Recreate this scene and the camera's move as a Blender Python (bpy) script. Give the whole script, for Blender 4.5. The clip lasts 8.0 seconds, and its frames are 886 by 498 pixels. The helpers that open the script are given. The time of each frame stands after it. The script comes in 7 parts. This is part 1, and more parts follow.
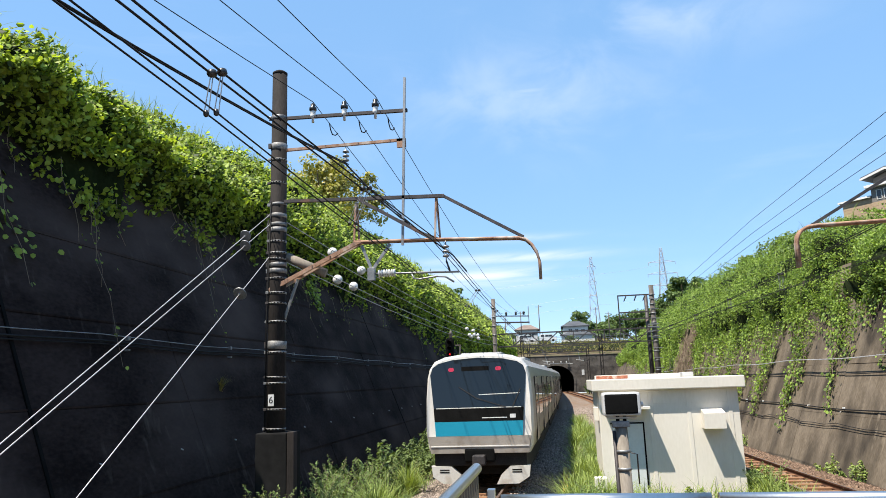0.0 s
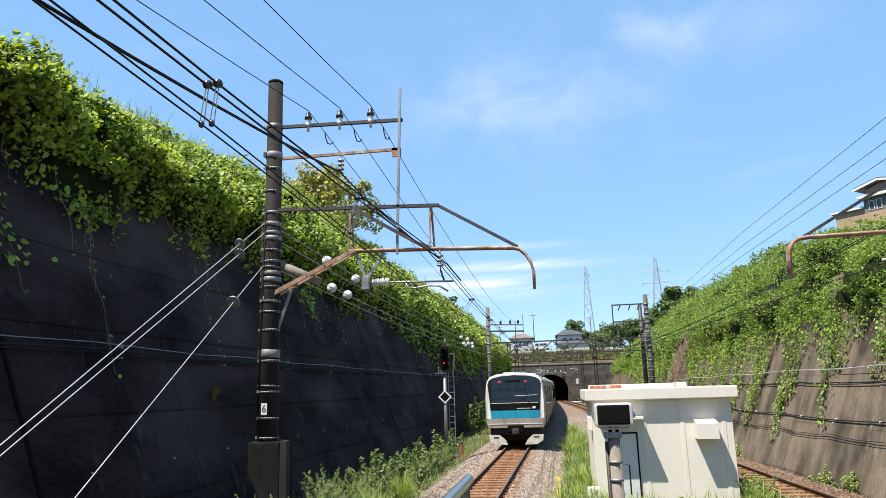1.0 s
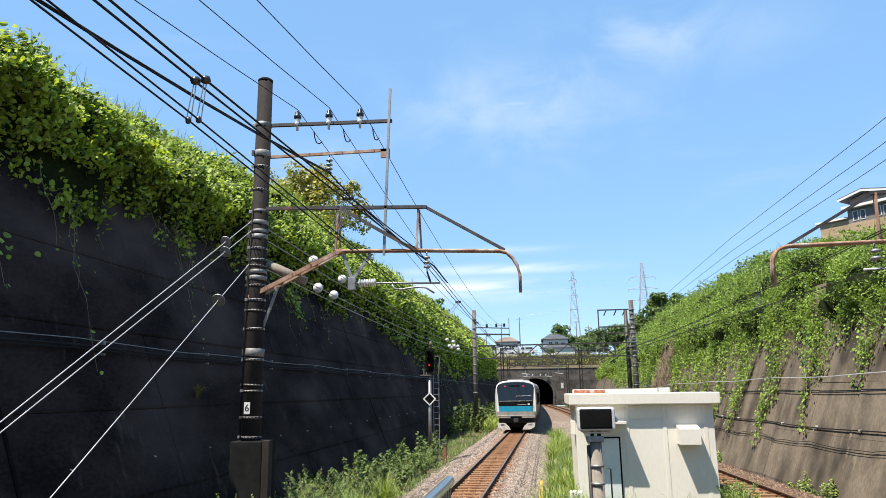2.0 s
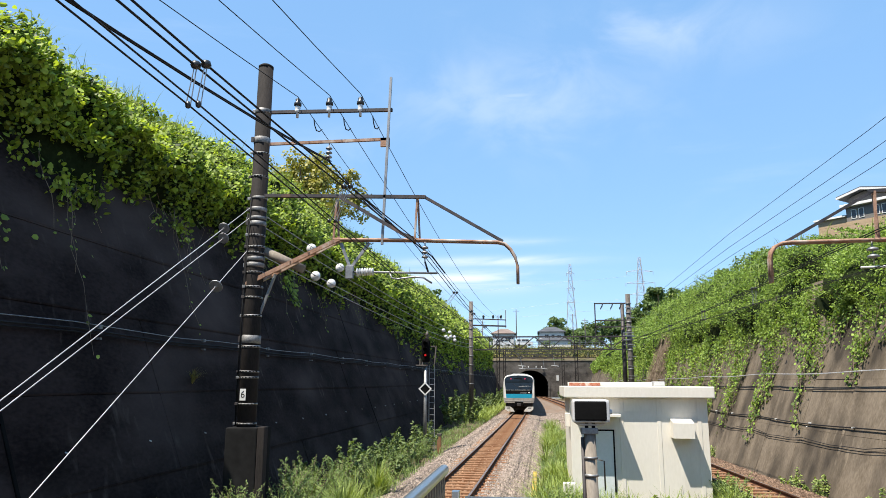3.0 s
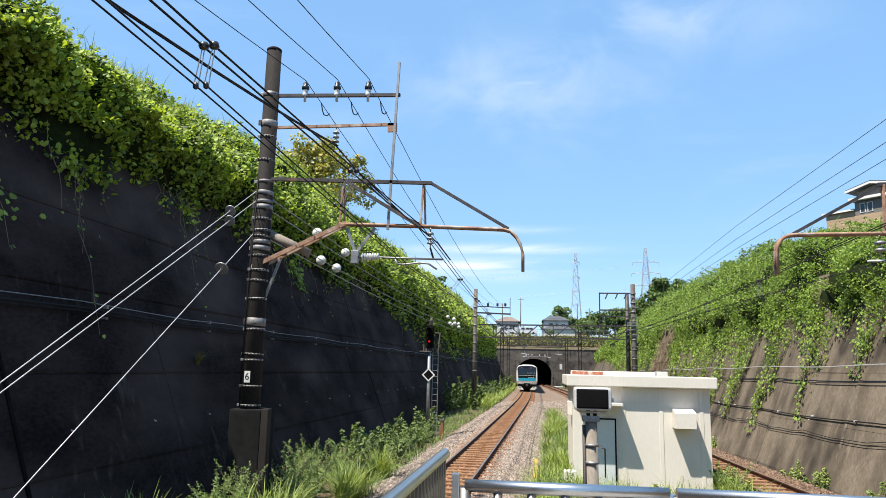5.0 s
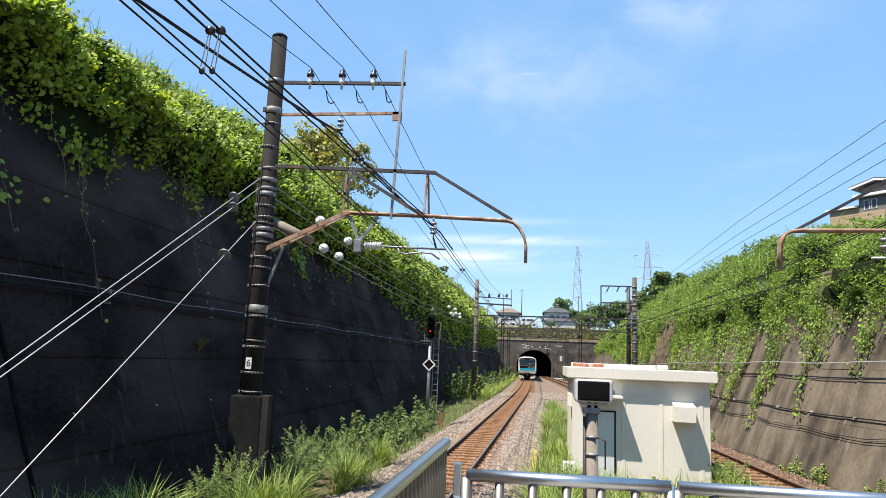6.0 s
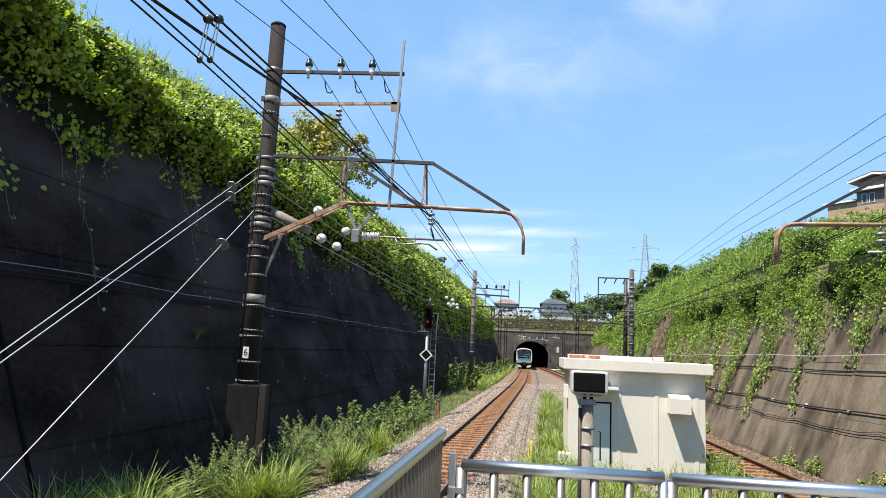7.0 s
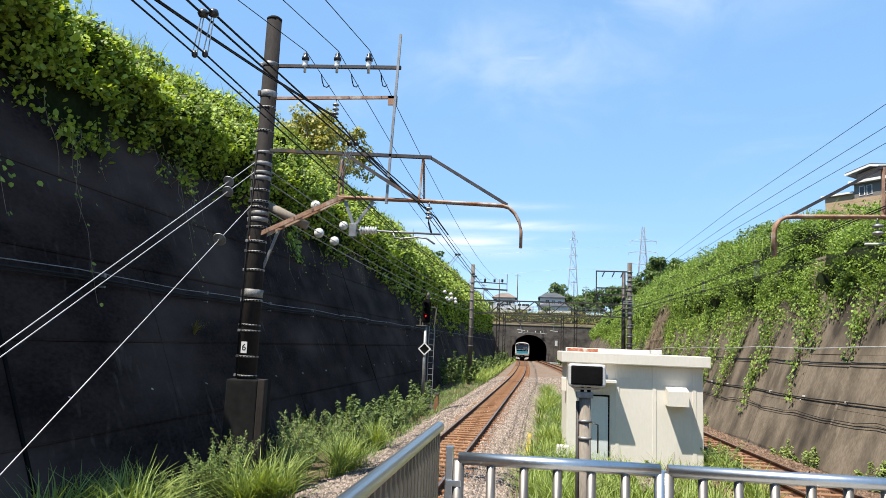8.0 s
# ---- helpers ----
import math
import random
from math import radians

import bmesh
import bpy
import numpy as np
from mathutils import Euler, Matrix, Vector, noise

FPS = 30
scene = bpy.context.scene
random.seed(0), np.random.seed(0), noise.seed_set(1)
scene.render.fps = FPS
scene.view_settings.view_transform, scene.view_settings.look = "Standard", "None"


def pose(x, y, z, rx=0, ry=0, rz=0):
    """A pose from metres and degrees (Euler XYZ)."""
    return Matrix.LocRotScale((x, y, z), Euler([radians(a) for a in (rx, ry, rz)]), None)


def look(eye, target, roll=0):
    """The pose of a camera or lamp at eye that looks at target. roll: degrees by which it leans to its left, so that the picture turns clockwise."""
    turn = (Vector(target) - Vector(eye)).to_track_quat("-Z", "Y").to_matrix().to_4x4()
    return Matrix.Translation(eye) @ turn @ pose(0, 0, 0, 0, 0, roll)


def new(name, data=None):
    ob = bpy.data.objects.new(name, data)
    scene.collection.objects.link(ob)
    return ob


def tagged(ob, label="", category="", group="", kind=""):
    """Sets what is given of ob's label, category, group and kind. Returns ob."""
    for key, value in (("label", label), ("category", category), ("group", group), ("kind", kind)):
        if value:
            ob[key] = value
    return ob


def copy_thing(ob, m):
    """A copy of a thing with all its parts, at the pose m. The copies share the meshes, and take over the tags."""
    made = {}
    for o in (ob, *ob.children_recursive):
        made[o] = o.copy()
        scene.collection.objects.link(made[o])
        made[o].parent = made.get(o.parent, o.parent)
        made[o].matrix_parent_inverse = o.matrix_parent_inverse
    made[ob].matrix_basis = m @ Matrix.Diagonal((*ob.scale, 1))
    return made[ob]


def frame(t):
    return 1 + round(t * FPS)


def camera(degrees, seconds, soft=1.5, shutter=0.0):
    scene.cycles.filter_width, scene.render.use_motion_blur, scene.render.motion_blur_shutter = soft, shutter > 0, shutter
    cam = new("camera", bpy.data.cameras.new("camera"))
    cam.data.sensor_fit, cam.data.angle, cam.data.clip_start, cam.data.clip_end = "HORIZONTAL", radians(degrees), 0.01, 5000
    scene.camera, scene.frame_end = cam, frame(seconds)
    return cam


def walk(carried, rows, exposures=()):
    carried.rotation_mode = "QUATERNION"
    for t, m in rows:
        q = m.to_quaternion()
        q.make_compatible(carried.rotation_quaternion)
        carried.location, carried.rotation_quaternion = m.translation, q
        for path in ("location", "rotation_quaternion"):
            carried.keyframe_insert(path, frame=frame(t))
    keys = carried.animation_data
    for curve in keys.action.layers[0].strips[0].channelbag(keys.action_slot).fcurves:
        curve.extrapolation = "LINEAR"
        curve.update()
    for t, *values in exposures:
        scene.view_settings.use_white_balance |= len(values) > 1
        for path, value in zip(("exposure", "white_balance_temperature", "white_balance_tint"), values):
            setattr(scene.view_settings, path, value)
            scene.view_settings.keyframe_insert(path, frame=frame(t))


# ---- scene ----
cam = camera(65.06, 8.0, soft=0.55)
PATH = [
    (0.0, pose(-0.044, 0.037, 2.815, 100.97, 1.89, 9.48)),
    (0.5, pose(-0.036, 0.014, 2.847, 101.16, 1.85, 9.48)),
    (1.0, pose(-0.024, 0.002, 2.835, 101.62, 1.67, 9.01)),
    (1.5, pose(-0.014, 0.001, 2.832, 101.90, 1.33, 8.39)),
    (2.0, pose(-0.004, -0.001, 2.826, 101.78, 0.80, 7.81)),
    (3.5, pose(-0.008, 0.005, 2.816, 100.65, -0.53, 7.51)),
    (4.0, pose(0.003, -0.007, 2.813, 100.46, -0.73, 7.58)),
    (4.5, pose(0.007, -0.005, 2.806, 100.26, -0.91, 7.67)),
    (6.0, pose(-0.020, 0.007, 2.798, 99.14, -2.19, 7.74)),
    (6.5, pose(-0.022, 0.013, 2.797, 98.74, -2.51, 7.65)),
    (7.0, pose(-0.012, -0.001, 2.802, 98.38, -2.58, 7.51)),
    (7.5, pose(-0.009, 0.009, 2.797, 98.17, -2.46, 7.40)),
    (8.0, pose(0.000, -0.000, 2.800, 97.90, -2.30, 7.40)),
]
walk(cam, PATH)

# ---- world, sun, exposure ----
world = bpy.data.worlds.new("sky")
scene.world = world
world.use_nodes = True
wn, wl = world.node_tree.nodes, world.node_tree.links
wn.clear()
sky = wn.new("ShaderNodeTexSky")
sky.sky_type = "NISHITA"
sky.sun_disc = False
sky.altitude = 1500
sky.sun_elevation = radians(64)
sky.sun_rotation = radians(225)
sky.air_density, sky.dust_density, sky.ozone_density = 0.95, 0.0, 2.4
coord = wn.new("ShaderNodeTexCoord")


def sky_math(op, a, b=None):
    n = wn.new("ShaderNodeMath")
    n.operation = op
    for k, v in enumerate((a, b)):
        if v is None:
            continue
        if isinstance(v, (int, float)):
            n.inputs[k].default_value = v
        else:
            wl.new(v, n.inputs[k])
    return n.outputs[0]


def sky_noise(scale, detail, roughness, spread):
    m, n = wn.new("ShaderNodeMapping"), wn.new("ShaderNodeTexNoise")
    m.inputs["Scale"].default_value = spread
    n.inputs["Scale"].default_value, n.inputs["Detail"].default_value = scale, detail
    n.inputs["Roughness"].default_value, n.inputs["Distortion"].default_value = roughness, 0.5
    wl.new(coord.outputs["Generated"], m.inputs["Vector"])
    wl.new(m.outputs["Vector"], n.inputs["Vector"])
    return n.outputs["Fac"]


def sky_range(value, lo, hi, top):
    r = wn.new("ShaderNodeMapRange")
    r.interpolation_type = "SMOOTHSTEP"
    r.inputs["From Min"].default_value, r.inputs["From Max"].default_value, r.inputs["To Max"].default_value = lo, hi, top
    wl.new(value, r.inputs["Value"])
    return r.outputs["Result"]


axes = wn.new("ShaderNodeSeparateXYZ")
wl.new(coord.outputs["Generated"], axes.inputs["Vector"])
ahead = sky_math("MAXIMUM", axes.outputs["Y"], 0.05)
across, above = sky_math("DIVIDE", axes.outputs["X"], ahead), sky_math("DIVIDE", axes.outputs["Z"], ahead)
puffs, wisps = sky_noise(7.0, 7, 0.55, (1, 1, 1.5)), sky_noise(4.0, 8, 0.6, (1, 1, 6.0))
cover = sky_range(sky_noise(1.3, 9, 0.6, (2.0, 2.0, 9.0)), 0.5, 0.9, 0.2)
# thin clouds: where they lie (across, above), how far they reach, and how thick they are
for u, v, su, sv, thick, grain, lo in ((-0.02, 0.43, 0.20, 0.09, 0.30, puffs, 0.42), (0.20, 0.53, 0.16, 0.06, 0.34, puffs, 0.42), (-0.30, 0.36, 0.16, 0.07, 0.15, puffs, 0.42), (-0.03, 0.425, 0.05, 0.012, 0.5, wisps, 0.36),
                                       (-0.10, 0.150, 0.11, 0.016, 1.0, wisps, 0.30), (-0.06, 0.176, 0.12, 0.007, 0.9, wisps, 0.30), (-0.03, 0.205, 0.07, 0.006, 0.4, wisps, 0.35)):
    du = sky_math("DIVIDE", sky_math("SUBTRACT", across, u), su)
    dv = sky_math("DIVIDE", sky_math("SUBTRACT", above, v), sv)
    near = sky_math("POWER", 2.718, sky_math("MULTIPLY", sky_math("ADD", sky_math("MULTIPLY", du, du), sky_math("MULTIPLY", dv, dv)), -1.0))
    cover = sky_math("MAXIMUM", cover, sky_math("MULTIPLY", near, sky_range(grain, lo, lo + 0.32, thick)))
tint = wn.new("ShaderNodeMix")
tint.data_type = "RGBA"
tint.inputs["B"].default_value = (2.4, 2.6, 2.85, 1)
back = wn.new("ShaderNodeBackground")
back.inputs["Strength"].default_value = 0.207
out = wn.new("ShaderNodeOutputWorld")
wl.new(cover, tint.inputs["Factor"])
deep = wn.new("ShaderNodeHueSaturation")
deep.inputs["Saturation"].default_value = 1.15
wl.new(sky.outputs["Color"], deep.inputs["Color"])
flat = wn.new("ShaderNodeGamma")
flat.inputs["Gamma"].default_value = 0.72
wl.new(deep.outputs["Color"], flat.inputs["Color"])
# clear summer blue evens out the pale horizon
even = wn.new("ShaderNodeMix")
even.data_type = "RGBA"
even.inputs["Factor"].default_value = 0.60
even.inputs["B"].default_value = (0.64, 1.28, 2.22, 1)
wl.new(flat.outputs["Color"], even.inputs["A"])
wl.new(even.outputs["Result"], tint.inputs["A"])
wl.new(tint.outputs["Result"], back.inputs["Color"])
wl.new(back.outputs["Background"], out.inputs["Surface"])

sun = new("sun", bpy.data.lights.new("sun", "SUN"))
sun.data.energy, sun.data.angle, sun.data.color = 4.9, radians(0.5), (1.0, 0.925, 0.81)
sun.matrix_world = look((-10, -10, 29.5), (0, 0, 0))
scene.view_settings.exposure = 1.08


# ---- materials ----
def surface(name, a, b, rough=0.8, metal=0.0, scale=1.5, fine=40.0, bump=0.3, dirt=None, dirt_scale=0.6, dirt_at=(0.55, 0.7), spread=0.0, stretch=(1, 1, 1), bump_dist=0.01, streaks=None):
    """Two base colours mixed by noise at two sizes, with fine relief and, where asked, stains of a third colour."""
    m = bpy.data.materials.new(name)
    m.use_nodes = True
    n, l = m.node_tree.nodes, m.node_tree.links
    p = n["Principled BSDF"]
    p.inputs["Roughness"].default_value, p.inputs["Metallic"].default_value = rough, metal
    c = n.new("ShaderNodeTexCoord")
    mp = n.new("ShaderNodeMapping")
    mp.inputs["Scale"].default_value = stretch
    l.new(c.outputs["Object"], mp.inputs["Vector"])
    big, small = n.new("ShaderNodeTexNoise"), n.new("ShaderNodeTexNoise")
    for t, s, d in ((big, scale, 5), (small, fine, 3)):
        t.inputs["Scale"].default_value, t.inputs["Detail"].default_value = s, d
        l.new(mp.outputs["Vector"], t.inputs["Vector"])
    both = n.new("ShaderNodeMix")
    both.inputs["Factor"].default_value = 0.4
    l.new(big.outputs["Fac"], both.inputs["A"])
    l.new(small.outputs["Fac"], both.inputs["B"])
    ramp = n.new("ShaderNodeValToRGB")
    ramp.color_ramp.elements[0].position, ramp.color_ramp.elements[1].position = 0.36, 0.64
    ramp.color_ramp.elements[0].color, ramp.color_ramp.elements[1].color = (*a, 1), (*b, 1)
    l.new(both.outputs["Result"], ramp.inputs["Fac"])
    colour = ramp.outputs["Color"]
    if dirt:
        t = n.new("ShaderNodeTexNoise")
        t.inputs["Scale"].default_value, t.inputs["Detail"].default_value = dirt_scale, 8
        l.new(mp.outputs["Vector"], t.inputs["Vector"])
        r = n.new("ShaderNodeMapRange")
        r.inputs["From Min"].default_value, r.inputs["From Max"].default_value = dirt_at
        l.new(t.outputs["Fac"], r.inputs["Value"])
        k = n.new("ShaderNodeMix")
        k.data_type = "RGBA"
        k.inputs["B"].default_value = (*dirt, 1)
        l.new(r.outputs["Result"], k.inputs["Factor"])
        l.new(colour, k.inputs["A"])
        colour = k.outputs["Result"]
    if streaks:
        # pale run-off down the face, broken up by larger patches
        sm = n.new("ShaderNodeMapping")
        sm.inputs["Scale"].default_value = (3.5, 3.5, 0.16)
        l.new(c.outputs["Object"], sm.inputs["Vector"])
        t, w = n.new("ShaderNodeTexNoise"), n.new("ShaderNodeTexNoise")
        t.inputs["Scale"].default_value, t.inputs["Detail"].default_value = 1.2, 6
        w.inputs["Scale"].default_value, w.inputs["Detail"].default_value = 0.35, 4
        l.new(sm.outputs["Vector"], t.inputs["Vector"])
        l.new(c.outputs["Object"], w.inputs["Vector"])
        r, q, k = n.new("ShaderNodeMapRange"), n.new("ShaderNodeMapRange"), n.new("ShaderNodeMath")
        r.inputs["From Min"].default_value, r.inputs["From Max"].default_value = 0.60, 0.78
        q.inputs["From Min"].default_value, q.inputs["From Max"].default_value, q.inputs["To Max"].default_value = 0.45, 0.65, 0.75
        k.operation = "MULTIPLY"
        l.new(t.outputs["Fac"], r.inputs["Value"])
        l.new(w.outputs["Fac"], q.inputs["Value"])
        l.new(r.outputs["Result"], k.inputs[0])
        l.new(q.outputs["Result"], k.inputs[1])
        x = n.new("ShaderNodeMix")
        x.data_type = "RGBA"
        x.inputs["B"].default_value = (*streaks, 1)
        l.new(k.outputs[0], x.inputs["Factor"])
        l.new(colour, x.inputs["A"])
        colour = x.outputs["Result"]
    if spread:
        o, g = n.new("ShaderNodeObjectInfo"), n.new("ShaderNodeNewGeometry")
        s = n.new("ShaderNodeMath")
        l.new(o.outputs["Random"], s.inputs[0])
        l.new(g.outputs["Random Per Island"], s.inputs[1])
        f = n.new("ShaderNodeMath")
        f.operation = "FRACT"
        l.new(s.outputs[0], f.inputs[0])
        r = n.new("ShaderNodeMapRange")
        r.inputs["To Min"].default_value, r.inputs["To Max"].default_value = 1 - spread, 1 + spread
        l.new(f.outputs[0], r.inputs["Value"])
        h = n.new("ShaderNodeHueSaturation")
        l.new(r.outputs["Result"], h.inputs["Value"])
        l.new(colour, h.inputs["Color"])
        colour = h.outputs["Color"]
    l.new(colour, p.inputs["Base Color"])
    if bump:
        u = n.new("ShaderNodeBump")
        u.inputs["Strength"].default_value, u.inputs["Distance"].default_value = bump, bump_dist
        l.new(both.outputs["Result"], u.inputs["Height"])
        l.new(u.outputs["Normal"], p.inputs["Normal"])
    p.inputs["Specular IOR Level"].default_value = 0.5 if rough < 0.7 else 0.06 if rough > 0.88 else 0.2
    return m


def leafy(name, dark, light, dry=None, through_light=0.25, glow=(1.5, 1.5, 0.5), deep_share=0.0):
    """Leaves: each one its own shade, letting some light through."""
    m = bpy.data.materials.new(name)
    m.use_nodes = True
    n, l = m.node_tree.nodes, m.node_tree.links
    p = n["Principled BSDF"]
    p.inputs["Roughness"].default_value, p.inputs["Specular IOR Level"].default_value = 0.55, 0.3
    g = n.new("ShaderNodeNewGeometry")
    ramp = n.new("ShaderNodeValToRGB")
    ramp.color_ramp.elements[0].color, ramp.color_ramp.elements[1].color = (*dark, 1), (*light, 1)
    if dry:
        e = ramp.color_ramp.elements.new(0.76)
        e.color = (*light, 1)
        ramp.color_ramp.elements[-1].color = (*dry, 1)
    ramp.color_ramp.elements[0].position = deep_share
    c, t, s = n.new("ShaderNodeTexCoord"), n.new("ShaderNodeTexNoise"), n.new("ShaderNodeMix")
    t.inputs["Scale"].default_value, t.inputs["Detail"].default_value = 0.7, 4
    s.inputs["Factor"].default_value = 0.4
    l.new(c.outputs["Object"], t.inputs["Vector"])
    l.new(g.outputs["Random Per Island"], s.inputs["A"])
    l.new(t.outputs["Fac"], s.inputs["B"])
    l.new(s.outputs["Result"], ramp.inputs["Fac"])
    l.new(ramp.outputs["Color"], p.inputs["Base Color"])
    t = n.new("ShaderNodeBsdfTranslucent")
    w = n.new("ShaderNodeMix")
    w.data_type, w.blend_type = "RGBA", "MULTIPLY"
    w.inputs["Factor"].default_value = 1
    w.inputs["B"].default_value = (*glow, 1)
    l.new(ramp.outputs["Color"], w.inputs["A"])
    l.new(w.outputs["Result"], t.inputs["Color"])
    mix = n.new("ShaderNodeMixShader")
    mix.inputs["Fac"].default_value = through_light
    l.new(p.outputs["BSDF"], mix.inputs[1])
    l.new(t.outputs["BSDF"], mix.inputs[2])
    l.new(mix.outputs["Shader"], n["Material Output"].inputs["Surface"])
    return m


